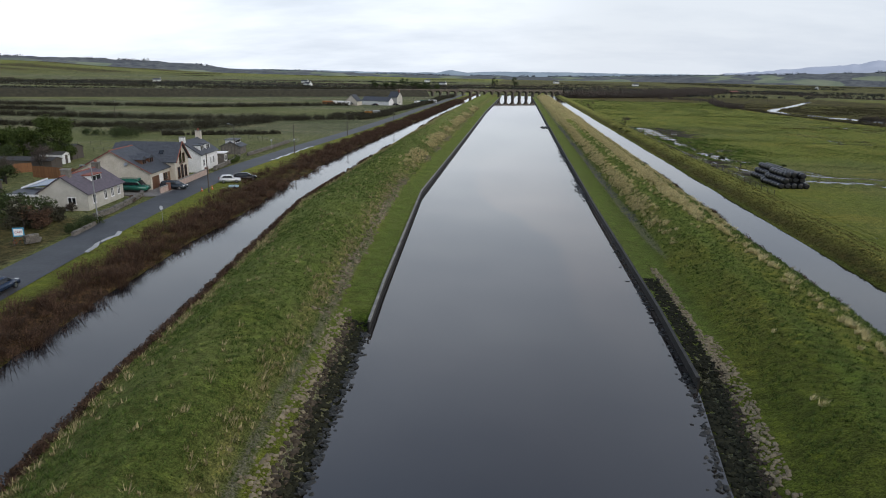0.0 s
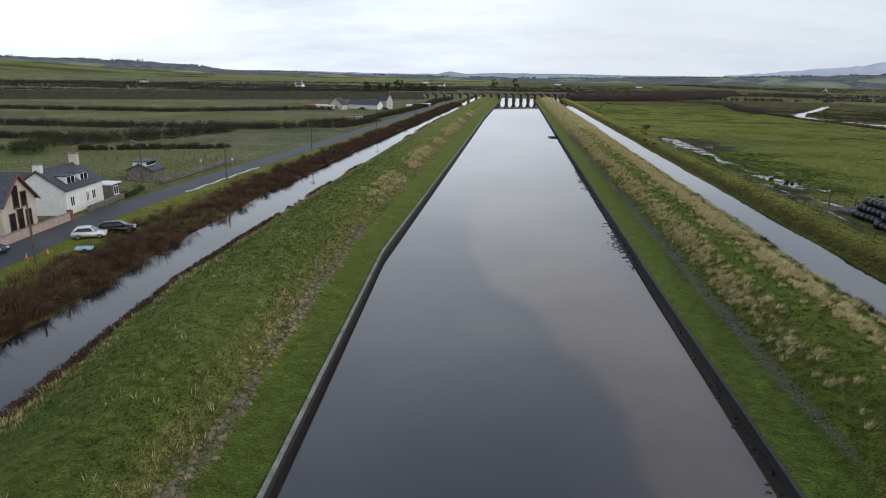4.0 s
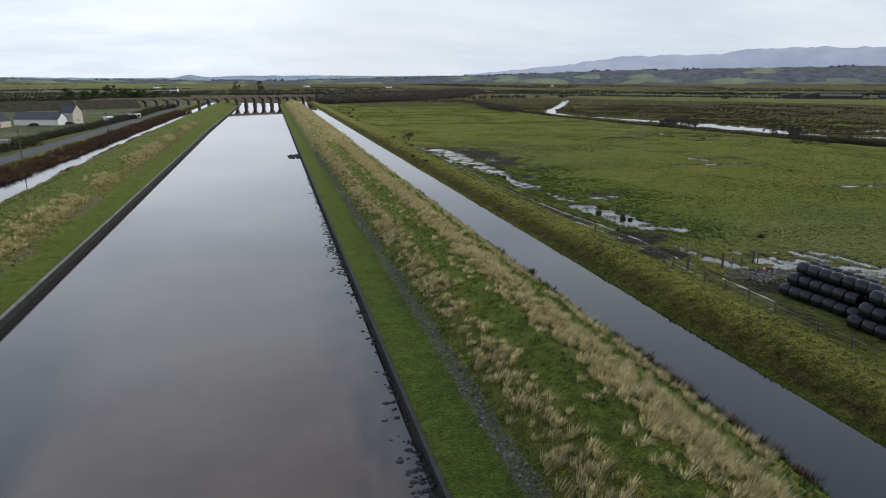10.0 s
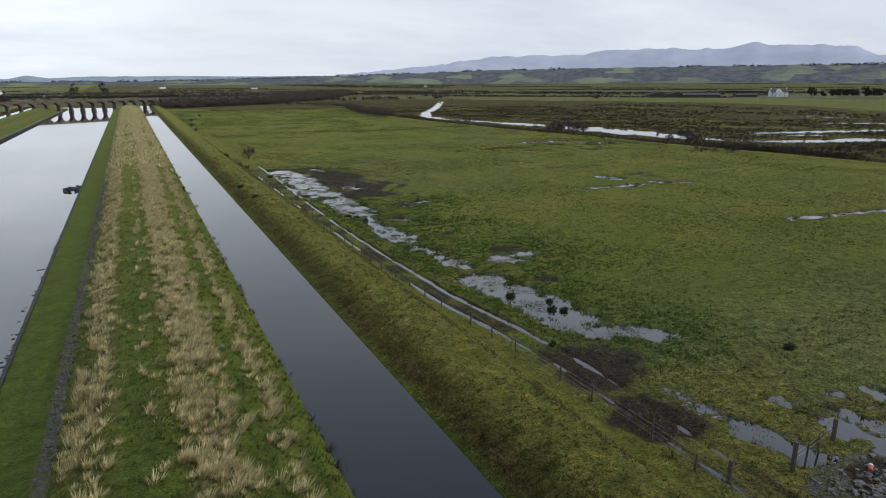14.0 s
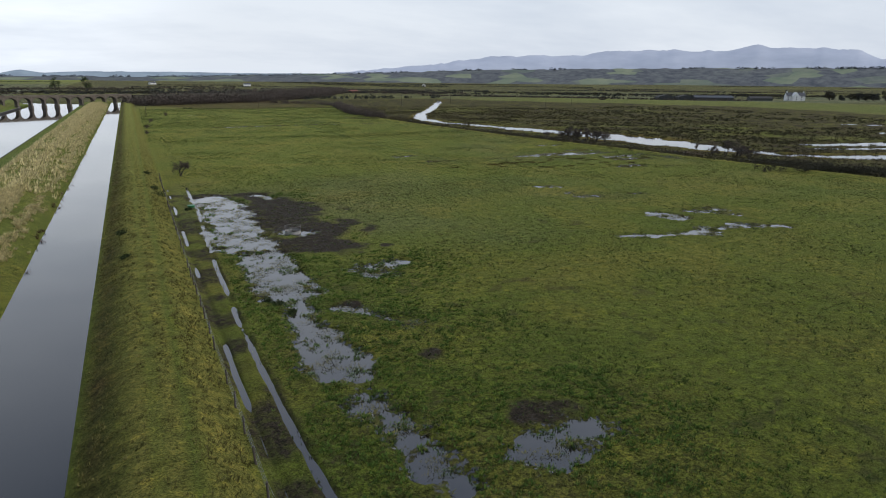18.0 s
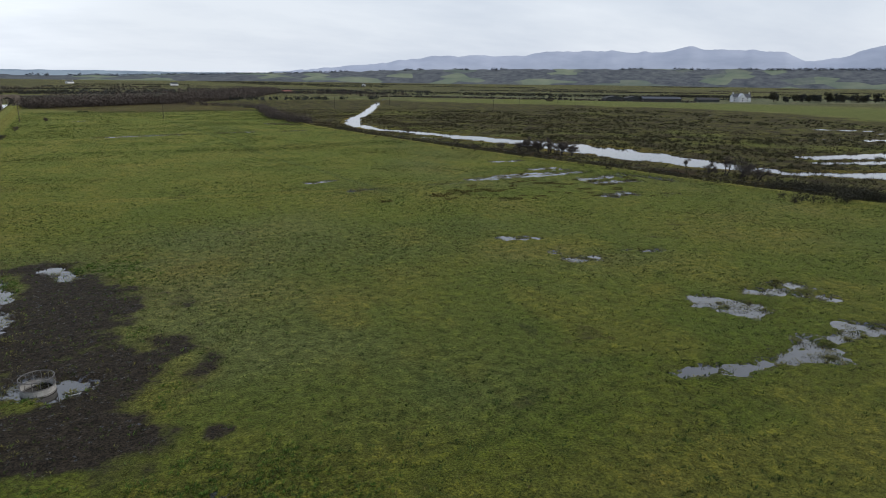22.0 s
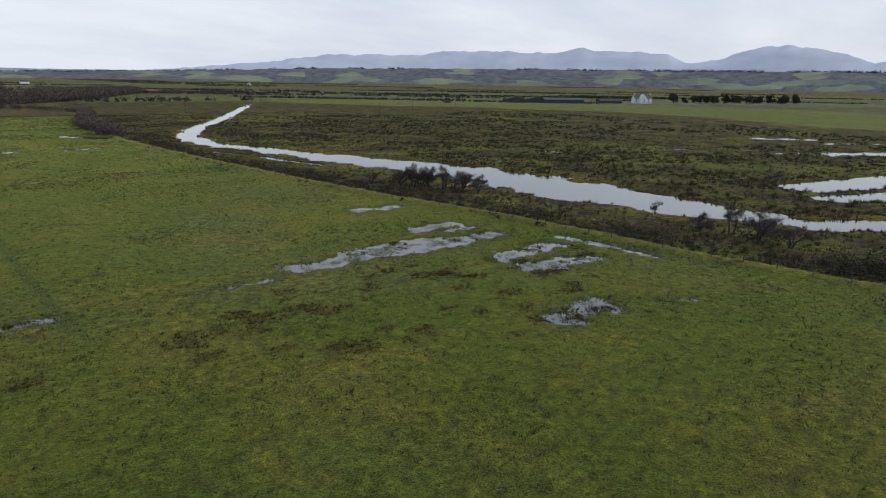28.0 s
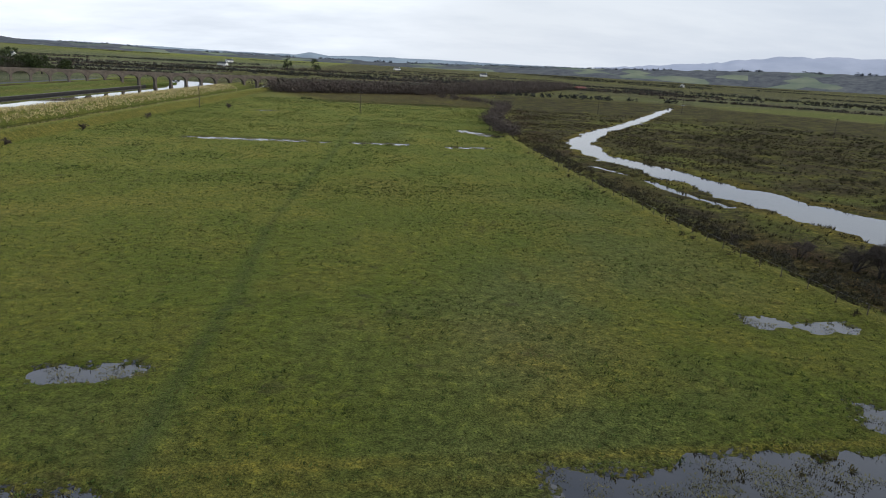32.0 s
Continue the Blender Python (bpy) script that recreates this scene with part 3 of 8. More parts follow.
def covers(x, y, u, z, p, bare, rv, pl, marsh, inside):
    u = np.where((y > 775) & (u > -62), 100.0, u)
    n1, n2, n3 = fbm(x, y, 3.0, 4, 21), fbm(x, y, 14, 4, 22), fbm(x, y, 60, 4, 23)
    r = np.hypot(x, y)
    right_bank = smooth(18.2, 19.5, u) * smooth(33.3, 32.6, u)
    strip = 0.8 * np.exp(-((u - 20.9) / 1.2) ** 2) + np.exp(-((u - 27.0) / 1.3) ** 4) + 0.6 * np.exp(-((u - 30.7) / 0.6) ** 2)
    amount = smooth(70, 110, y + (n2 - 0.5) * 40)
    green_lane = np.exp(-((u - 23.9) / 1.2) ** 4) + np.exp(-((u - 29.4) / 0.5) ** 2)
    straw = right_bank * np.clip(strip * (0.25 + 0.9 * n1) * (0.12 + 0.88 * amount) + 0.30 * smooth(200, 330, y), 0, 0.95)
    left_bank = smooth(-36.6, -35.5, u) * smooth(-20.5, -21.5, u)
    straw = straw + left_bank * np.clip((np.exp(-((u + 22.9) / 1.1) ** 2) * (0.65 + 0.35 * smooth(120, 190, y)) + 0.5 * np.exp(-((u + 35.3) / 1.0) ** 2)) * (0.4 + n1), 0, 0.9)
    lush = np.maximum(smooth(-21.2, -20.2, u) * smooth(-16.8, -17.4, u), smooth(14.5, 15, u) * smooth(18.7, 18.0, u)) * smooth(38, 60, y)
    lush = np.maximum(lush, left_bank * (0.45 + 0.45 * smooth(0.36, 0.56, n2)))
    lush = np.maximum(lush, 0.75 * right_bank * np.clip(green_lane, 0, 1) * smooth(330, 200, y))
    gravel = np.exp(-((u - 18.75) / 0.55) ** 2) * smooth(0.25, 0.5, n2 + 0.1) * smooth(60, 90, y) + 0.7 * np.exp(-((u + 21.4) / 0.75) ** 2) * np.maximum(smooth(0.48, 0.62, n2), smooth(0.30, 0.48, n2) * smooth(145, 115, y))
    gravel = np.maximum(gravel, smooth(1.0, 0.6, np.hypot((x - 58.5) / 5.5, (y - 161) / 3.2)) * smooth(0.4, 0.55, n1))
    near_stone = smooth(52, 44, y) * (np.exp(-((u + 18.5) / 1.1) ** 2) + np.exp(-((u - 15.8) / 0.9) ** 2))
    gravel = np.maximum(gravel, near_stone)
    brown = smooth(-54.5, -51.5, u + (n2 - 0.5) * 3.5) * smooth(-45.8, -46.8, u) * (0.75 + 0.25 * smooth(0.3, 0.5, n2))
    brown = np.maximum(brown, smooth(-62.5, -65, u) * smooth(-100, -90, u) * smooth(84, 78, y) * smooth(34, 50, y) * (0.4 + 0.6 * n1))
    levee = smooth(39.8, 40.8, u) * smooth(49.6, 48.2, u)
    brown = np.maximum(brown, levee * smooth(43.4, 41.0, u) * (0.30 + 0.7 * n1))
    rut = np.exp(-((u - 44.2) / 0.28) ** 2) + np.exp(-((u - 45.7) / 0.28) ** 2) + 0.6 * np.exp(-((u - 46.15) / 0.18) ** 2)
    lush = np.maximum(lush, np.clip(rut, 0, 1) * 0.9)
    mud = np.maximum(bare * 0.97, smooth(-0.35, 0.2, p) * 0.55 * inside)
    off_l, off_r = u - np.interp(y, RUT_Y, RUT_L), u - np.interp(y, RUT_Y, RUT_R)
    track = smooth(-1.0, -0.3, off_l) * smooth(1.3, 0.4, off_r + (n1 - 0.5) * 1.6) * smooth(325, 300, y) * smooth(125, 150, y)
    mud = np.maximum(mud, track * (0.34 + 0.42 * smooth(0.35, 0.6, n1)))
    mud = np.maximum(mud, smooth(-0.1, 0.3, rv) * 0.9)
    spots = smooth(0.66, 0.74, fbm(x, y, 2.2, 3, 26)) * smooth(0.50, 0.60, fbm(x, y, 25, 3, 27)) * inside
    mud = np.maximum(mud, spots * 0.55)
    moss = np.zeros(x.shape)
    for sx, sy, sr in SPOTS:
        k = (np.abs(x - sx) < 3 * sr) & (np.abs(y - sy) < 3 * sr)
        if k.any():
            ring_d = np.hypot((x[k] - sx) * 0.8, (y[k] - sy) * 1.1) / sr
            moss[k] = np.maximum(moss[k], 0.6 * smooth(1.15, 0.8, ring_d + (fbm(x[k], y[k], 0.9, 3, 47) - 0.5) * 1.5) * inside[k])
    # the cattle path that wears a dark line through the grass
    path_x = np.interp(y, (320, 346, 359, 384, 417, 449, 556), (116.5, 115, 114.5, 112, 111.5, 111.8, 108))
    worn = np.exp(-((x - path_x) / 1.0) ** 2) * smooth(316, 330, y) * (y < 560)
    lush = np.maximum(lush, 0.95 * worn)
    mud = np.maximum(mud, worn * 0.47)
    # rough olive ditch bank and scrubby ground between pasture and river
    edge = x - east_x(y)
    bank_e = np.exp(-((edge - 0.3) / 1.5) ** 2) * (y > 240) * (y < 660)
    brown = np.maximum(brown, smooth(1.5, 4, edge) * smooth(16, 9, edge) * (u > 60) * (y > 240) * (y < 640) * 0.75 * smooth(0.35, 0.6, n2))
    mud = np.maximum(mud, smooth(0.1, -0.5, z) * ((u > -17.1) & (u < 14.68)))
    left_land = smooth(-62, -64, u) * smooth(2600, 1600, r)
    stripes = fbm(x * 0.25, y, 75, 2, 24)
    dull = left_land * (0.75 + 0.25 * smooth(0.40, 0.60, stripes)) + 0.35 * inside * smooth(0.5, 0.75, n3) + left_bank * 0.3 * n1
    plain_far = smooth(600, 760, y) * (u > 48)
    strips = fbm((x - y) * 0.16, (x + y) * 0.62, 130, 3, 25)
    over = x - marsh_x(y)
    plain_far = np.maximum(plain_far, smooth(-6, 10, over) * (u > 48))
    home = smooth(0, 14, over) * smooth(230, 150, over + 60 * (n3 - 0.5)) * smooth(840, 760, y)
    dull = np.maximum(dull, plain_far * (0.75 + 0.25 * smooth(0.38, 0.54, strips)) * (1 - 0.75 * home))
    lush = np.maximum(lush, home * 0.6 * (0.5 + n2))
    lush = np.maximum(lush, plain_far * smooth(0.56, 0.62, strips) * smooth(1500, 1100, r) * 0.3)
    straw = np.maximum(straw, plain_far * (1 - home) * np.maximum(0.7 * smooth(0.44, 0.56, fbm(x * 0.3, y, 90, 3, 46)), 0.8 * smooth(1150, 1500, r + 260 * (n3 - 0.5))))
    # rushy brown plot between the pasture and the wood
    brown = np.maximum(brown, (u > 55) * smooth(176, 170, x) * smooth(626, 634, y - 0.05 * (x - 60)) * smooth(775, 760, y) * (0.55 + 0.4 * n1) * smooth(62, 100, x + 0.6 * (y - 640)))
    marsh = marsh * (1 - 0.9 * bank_e)
    marsh_c = np.maximum(marsh * (1 - 0.55 * smooth(0.55, 0.7, n3) * smooth(0.4, 0.6, n2)), plain_far * smooth(0.56, 0.44, strips) * 0.35)
    marsh_c = np.maximum(marsh_c, smooth(6, 14, far_height(x, y)) * (0.25 + 0.75 * smooth(0.46, 0.56, fbm(x, y, 160, 4, 28))))
    a = np.stack([straw, mud, marsh_c, lush], -1)
    b = np.stack([gravel, brown, dull, np.maximum(levee * smooth(41.5, 43.3, u) * (1 - 0.8 * rut), bank_e)], -1)
    poach = inside * smooth(-8.0, -0.6, hollows(x, y, FLOODS, (n2 - 0.5) * 5.0)) * smooth(0.30, 0.55, n1 + 0.25)
    poach = np.maximum(poach, inside * smooth(-2.2, -0.2, p) * 0.8)
    # the wheel lane that crosses the pasture, yellowed
    lane_y = np.interp(x, (60, 100, 114, 136, 170), (341, 334, 332.0, 334.2, 338))
    lane = np.exp(-((y - lane_y - 0.9) / 0.5) ** 2) + np.exp(-((y - lane_y + 0.9) / 0.5) ** 2)
    ochre = inside * np.clip(0.75 * lane * (x > 62) * (x < 160) * smooth(0.3, 0.6, n2 + 0.1) + 0.32 * smooth(0.56, 0.70, fbm(x, y, 9, 4, 48)), 0, 0.8)
    ochre = np.maximum(ochre, 0.6 * marsh * smooth(-0.9, -0.45, rv) * smooth(0.1, -0.2, rv) * smooth(0.40, 0.55, n2))
    a[..., 1] = np.maximum(a[..., 1], poach * (0.28 + 0.24 * n1))
    c = np.stack([inside * np.maximum(smooth(-0.95, 0.15, p), 0.45 * bare), poach, moss, ochre], -1)
    return np.clip(a, 0, 1), np.clip(b, 0, 1), np.clip(c, 0, 1)


def spread(start, end, first, grow):
    out, step = [start], first
    while abs(out[-1] - start) < abs(end - start):
        out.append(out[-1] + math.copysign(step, end - start))
        step *= grow
    return out[1:]


def grid_mesh(name, verts, nx, ny):
    """A sheet of ny rows of nx points."""
    k = np.arange(nx * ny).reshape(ny, nx)
    quads = np.stack([k[:-1, :-1], k[:-1, 1:], k[1:, 1:], k[1:, :-1]], -1).reshape(-1, 4)
    me = bpy.data.meshes.new(name)
    me.vertices.add(len(verts)); me.vertices.foreach_set("co", np.ascontiguousarray(verts, dtype=np.float32).ravel())
    me.loops.add(quads.size); me.loops.foreach_set("vertex_index", quads.astype(np.int32).ravel())
    me.polygons.add(len(quads))
    me.polygons.foreach_set("loop_start", np.arange(0, quads.size, 4, dtype=np.int32))
    me.polygons.foreach_set("loop_total", np.full(len(quads), 4, dtype=np.int32))
    me.update(calc_edges=True)
    return me


US = np.array(sorted(set(np.round(np.concatenate([
    spread(-72, -4600, 2.5, 1.09), np.arange(-72, -46, 0.8), np.arange(-46, -36, 0.7), np.arange(-36, -17, 0.5), [-17.3, -17.12, -17.08, -16.9, -16.0, -8, 0, 8, 13.6, 14.5, 14.66, 14.70, 14.9],
    np.arange(15.2, 48.8, 0.45), np.arange(48.9, 55.4, 0.19), np.arange(55.5, 72, 0.42), np.arange(72, 182, 0.55), np.arange(182, 270, 1.3), spread(270, 4600, 1.6, 1.06)]), 3))))
YS = np.array(sorted(set(np.round(np.concatenate([
    spread(10, -600, 3, 1.2), np.arange(10, 140, 0.9), np.arange(140, 370, 0.5), np.arange(370, 520, 1.1), spread(520, 4800, 1.3, 1.03)]), 3))))


def build_ground():
    u, y = np.meshgrid(US, YS)
    x = canal_x(place_u(u, y), y)
    z, *rest = ground_z(x, y, u)
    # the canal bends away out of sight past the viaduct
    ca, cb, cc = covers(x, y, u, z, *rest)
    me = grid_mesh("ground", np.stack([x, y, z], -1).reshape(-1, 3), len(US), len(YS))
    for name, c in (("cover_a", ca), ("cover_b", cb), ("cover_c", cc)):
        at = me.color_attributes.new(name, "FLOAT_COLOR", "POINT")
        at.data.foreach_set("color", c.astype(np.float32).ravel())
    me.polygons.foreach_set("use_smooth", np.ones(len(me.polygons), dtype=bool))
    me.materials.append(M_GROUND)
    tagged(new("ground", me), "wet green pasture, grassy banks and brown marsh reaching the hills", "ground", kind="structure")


def height_at(x, y):
    """Ground height at a place of the plan."""
    xs, ys = np.atleast_1d(np.asarray(x, float)), np.atleast_1d(np.asarray(y, float))
    u_true = xs + SKEW * (ys - Y0)
    ref = np.linspace(-140, 60, 1601)
    out = u_true.copy()
    for i in range(len(xs)):
        if u_true[i] < 33:
            out[i] = np.interp(u_true[i], place_u(ref, np.full(ref.shape, ys[i])), ref)
    return ground_z(xs, ys, out)[0]


build_ground()


def ribbon(name, left, right, ys, z, mat, label, cat="water"):
    n = len(ys)
    v = [(canal_x(f(y), y), y, z) for f in (left, right) for y in ys]
    me = bpy.data.meshes.new(name)
    me.from_pydata(v, [], [(i, n + i, n + i + 1, i + 1) for i in range(n - 1)])
    me.materials.append(mat)
    return tagged(new(name, me), label, cat, kind="structure")


ROWS = list(np.arange(-40, 640, 8.0)) + [700, 750]

def canal_sheet():
    """The canal's water, with the cloud of stirred silt that hangs in it."""
    ys = np.concatenate([np.arange(-40, 300, 2.0), np.arange(300, 640, 8.0), [700, 752]])
    f, y = np.meshgrid(np.linspace(0, 1, 41), ys)
    x = canal_x((wall_l_u(y) - 0.05) * (1 - f) + (wall_r_u(y) + 0.05) * f, y)
    me = grid_mesh("canal_water", np.stack([x, y, np.full(x.shape, Z_CANAL)], -1).reshape(-1, 3), 41, len(ys))
    edge = np.interp(y, (30, 60, 75, 82, 95, 101, 107, 114, 121, 134, 146, 190), (13.0, 8.0, 7.0, 7.6, 3.4, 2.2, -1.7, -4.6, -6.1, -7.9, -8.5, -13))
    soft = np.interp(y, (60, 100, 120, 150, 190), (2.0, 0.7, 0.8, 3.0, 7.0))
    wisp = (fbm(x, y, 9, 4, 81) - 0.5) * 2.2
    silt = np.clip((x - edge + wisp) / soft + 0.3, 0, 1) * smooth(40, 80, y) * smooth(215, 120, y + 40 * (fbm(x, y, 30, 3, 82) - 0.5))
    silt = silt * (0.55 + 0.45 * smooth(70, 115, y)) * (1 - 0.5 * smooth(3.5, 0.8, canal_x(wall_r_u(y), y) - x) * smooth(95, 115, y))
    # darker weed beds under the surface by the east wall
    silt = silt * (1 - 0.8 * smooth(0.52, 0.60, fbm(x, y, 2.4, 3, 83)) * smooth(5.5, 2.5, canal_x(wall_r_u(y), y) - x) * smooth(108, 118, y))
    at = me.attributes.new("silt", "FLOAT", "POINT")
    at.data.foreach_set("value", silt.astype(np.float32).ravel())
    me.materials.append(M_CANAL)
    tagged(new("canal_water", me), "still tidal canal water clouded with brown silt", "water", kind="structure")


canal_sheet()
ribbon("drain_water", lambda y: drain_l_u(y) - 1.5, lambda y: drain_r_u(y) + 1.2, ROWS, Z_LEFT, M_DRAIN, "still dark drain water beside the road")
ribbon("drain_water", lambda y: 33.0, lambda y: 40.4, ROWS, Z_RIGHT, M_DRAIN, "still dark drain water between grass banks")
me = bpy.data.meshes.new("flood_water")
me.from_pydata([(49, 60, Z_FIELD), (1400, 60, Z_FIELD), (1400, 1150, Z_FIELD), (44, 1150, Z_FIELD)], [], [(0, 1, 2, 3)])
me.materials.append(M_PUDDLE)
tagged(new("flood_water", me), "shallow grey flood water in field hollows and river", "water", kind="structure")

bm = bmesh.new()
side = [(REACH_HALF * 0.85, REACH_HALF * 0.5), (REACH_HALF * 0.75, REACH_HALF * 0.75), (REACH_HALF * 0.45, REACH_HALF), (REACH_HALF * 0.25, REACH_HALF)]
vs = [[bm.verts.new((x + s * dx, y + s * dy, Z_CANAL - 0.01)) for s in (-1, 1)] for (x, y), (dx, dy) in zip(REACH, side)]
for a, b in zip(vs, vs[1:]):
    bm.faces.new((a[0], a[1], b[1], b[0]))
me = bpy.data.meshes.new("canal_reach")
bm.to_mesh(me); bm.free()
me.materials.append(M_DRAIN)
tagged(new("canal_reach", me), "still canal water bending away past the viaduct", "water", kind="structure")

# the straight ditch that drains the far fields
DITCH = ((497, 744), (540, 800), (600, 866), (655, 930), (708, 992))
bm = bmesh.new()
vs = [[bm.verts.new((x + s * 2.6, y - s * 2.2, 0.34)) for s in (-1, 1)] for x, y in DITCH]
for a, b in zip(vs, vs[1:]):
    bm.faces.new((a[0], a[1], b[1], b[0]))
me = bpy.data.meshes.new("ditch_water")
bm.to_mesh(me); bm.free()
me.materials.append(M_PUDDLE)
tagged(new("ditch_water", me), "straight brimming ditch across the far fields", "water", kind="structure")

# ---- kit of shapes ----
def group_of(name, x, y, z, rz=0.0, label="", cat="", group="", kind=""):
    """An empty at the base of a thing."""
    e = new(name)
    e.matrix_world = pose(x, y, z, 0, 0, rz)
    return tagged(e, label, cat, group, kind)


def mesh_of(name, bm, mat, soft=False):
    me = bpy.data.meshes.new(name)
    bm.to_mesh(me)
    bm.free()
    for m in (mat if isinstance(mat, (list, tuple)) else [mat]):
        me.materials.append(m)
    if soft:
        me.polygons.foreach_set("use_smooth", np.ones(len(me.polygons), dtype=bool))
    return me


def part(name, bm, mat, parent, label="", soft=False):
    ob = new(name, bm if isinstance(bm, bpy.types.Mesh) else mesh_of(name, bm, mat, soft))
    ob.parent = parent
    return tagged(ob, label)


def box(x0, y0, z0, x1, y1, z1, bevel=0.0, bm=None):
    bm = bm or bmesh.new()
    g = bmesh.ops.create_cube(bm, size=1.0)
    for v in g["verts"]:
        v.co = Vector((x0 + (v.co.x + 0.5) * (x1 - x0), y0 + (v.co.y + 0.5) * (y1 - y0), z0 + (v.co.z + 0.5) * (z1 - z0)))
    if bevel:
        edges = list({e for v in g["verts"] for e in v.link_edges})
        bmesh.ops.bevel(bm, geom=edges, offset=bevel, segments=2, affect="EDGES", profile=0.6)
    return bm


def tube(a, b, r0, r1, sides=8, bm=None, caps=True):
    """A tapered rod from a to b."""
    bm = bm or bmesh.new()
    a, b = Vector(a), Vector(b)
    d = (b - a).normalized()
    s = d.orthogonal().normalized()
    t = d.cross(s)
    ring = []
    for c, r in ((a, r0), (b, r1)):
        ring.append([bm.verts.new(c + (s * math.cos(k * math.tau / sides) + t * math.sin(k * math.tau / sides)) * r) for k in range(sides)])
    for k in range(sides):
        bm.faces.new((ring[0][k], ring[0][(k + 1) % sides], ring[1][(k + 1) % sides], ring[1][k]))
    if caps:
        bm.faces.new(ring[0][::-1]); bm.faces.new(ring[1])
    return bm


def extrude_poly(pts, axis, lo, hi, bm=None):
    """A plate: an outline in two axes, thickened along the third ("x" or "y" or "z")."""
    bm = bm or bmesh.new()
    def at(p, h):
        return {"x": (h, p[0], p[1]), "y": (p[0], h, p[1]), "z": (p[0], p[1], h)}[axis]
    a, b = [bm.verts.new(at(p, lo)) for p in pts], [bm.verts.new(at(p, hi)) for p in pts]
    n = len(pts)
    bm.faces.new(a); bm.faces.new(b[::-1])
    for i in range(n):
        bm.faces.new((a[i], b[i], b[(i + 1) % n], a[(i + 1) % n]))
    bmesh.ops.recalc_face_normals(bm, faces=bm.faces)
    return bm


def slab(p0, p1, p2, p3, thick, bm=None):
    """A roof slope: four corners and a thickness along its normal."""
    bm = bm or bmesh.new()
    q = [Vector(p) for p in (p0, p1, p2, p3)]
    n = (q[1] - q[0]).cross(q[3] - q[0]).normalized() * thick
    a, b = [bm.verts.new(v) for v in q], [bm.verts.new(v + n) for v in q]
    bm.faces.new(a[::-1]); bm.faces.new(b)
    for i in range(4):
        bm.faces.new((a[i], a[(i + 1) % 4], b[(i + 1) % 4], b[i]))
    bmesh.ops.recalc_face_normals(bm, faces=bm.faces)
    return bm


def tri_mesh(name, verts, mat, soft=False):
    """A mesh of loose triangles from an array (n, 3, 3)."""
    n = len(verts)
    me = bpy.data.meshes.new(name)
    me.vertices.add(3 * n); me.vertices.foreach_set("co", np.ascontiguousarray(verts, dtype=np.float32).ravel())
    me.loops.add(3 * n); me.loops.foreach_set("vertex_index", np.arange(3 * n, dtype=np.int32))
    me.polygons.add(n)
    me.polygons.foreach_set("loop_start", np.arange(0, 3 * n, 3, dtype=np.int32))
    me.polygons.foreach_set("loop_total", np.full(n, 3, dtype=np.int32))
    me.update(calc_edges=True)
    me.materials.append(mat)
    return me


def blades(rng, pos, per, height, width, lean, spread_r, wind=(0.25, -0.1)):
    """Tufts of tapering grass blades: per blades round every place."""
    n = len(pos)
    k = n * per
    a = rng.uniform(0, math.tau, k)
    base = np.repeat(pos, per, 0) + np.stack([np.cos(a), np.sin(a), np.zeros(k)], -1) * (np.repeat(spread_r, per) * rng.uniform(0.1, 1, k))[:, None]
    h = np.repeat(height, per) * rng.uniform(0.55, 1.1, k)
    out = np.stack([np.cos(a), np.sin(a), np.zeros(k)], -1) * (h * lean * rng.uniform(0.4, 1.5, k))[:, None]
    tip = base + out + np.stack([h * wind[0], h * wind[1], h], -1)
    side = np.stack([-np.sin(a), np.cos(a), np.zeros(k)], -1) * (width * rng.uniform(0.6, 1.4, k))[:, None]
    base[:, 2] -= 0.05
    return np.stack([base - side, base + side, tip], 1)


def leaves(rng, centres, radii, per, size, flat=0.8, hollow=0.55):
    """Loose leaf and twig clumps scattered through ellipsoids."""
    n = len(centres)
    k = n * per
    d = rng.normal(size=(k, 3)); d /= np.linalg.norm(d, axis=1)[:, None]
    r = np.repeat(radii, per) * rng.uniform(hollow, 1.05, k)
    c = np.repeat(centres, per, 0) + d * r[:, None] * np.array([1, 1, flat])
    s = size * rng.uniform(0.5, 1.5, k)
    p = rng.normal(size=(k, 3)); q = rng.normal(size=(k, 3))
    p = p / np.linalg.norm(p, axis=1)[:, None] * s[:, None]
    q = q / np.linalg.norm(q, axis=1)[:, None] * s[:, None]
    return np.stack([c, c + p, c + q], 1)


def bush_mat(name, dark, light):
    return plain(name, dark, light, 0.85, 1.1, island=0.45, spec=0.2)


M_STRAW = bush_mat("dry_straw_grass", (0.40, 0.335, 0.15), (0.74, 0.64, 0.35))
M_BUFF = bush_mat("buff_bank_grass", (0.22, 0.19, 0.09), (0.44, 0.37, 0.20))
M_GREENTUFT = bush_mat("green_grass_tufts", (0.056, 0.098, 0.018), (0.105, 0.145, 0.034))
M_DARKTUFT = bush_mat("dark_rank_grass", (0.022, 0.040, 0.008), (0.050, 0.074, 0.016))
M_MOSSMAT = bush_mat("olive_brown_mat", (0.046, 0.040, 0.010), (0.105, 0.082, 0.022))
M_BRIGHTTUFT = bush_mat("bright_green_clump", (0.046, 0.094, 0.012), (0.100, 0.160, 0.028))
M_RUSHDARK = bush_mat("dark_rush", (0.030, 0.034, 0.015), (0.078, 0.072, 0.030))
M_OLIVETUFT = bush_mat("olive_grass_tufts", (0.096, 0.094, 0.024), (0.17, 0.152, 0.050))
M_BRAMBLE = bush_mat("russet_bramble", (0.036, 0.022, 0.015), (0.115, 0.066, 0.040))
M_HEDGE = bush_mat("dark_winter_hedge", (0.026, 0.026, 0.016), (0.070, 0.064, 0.040))
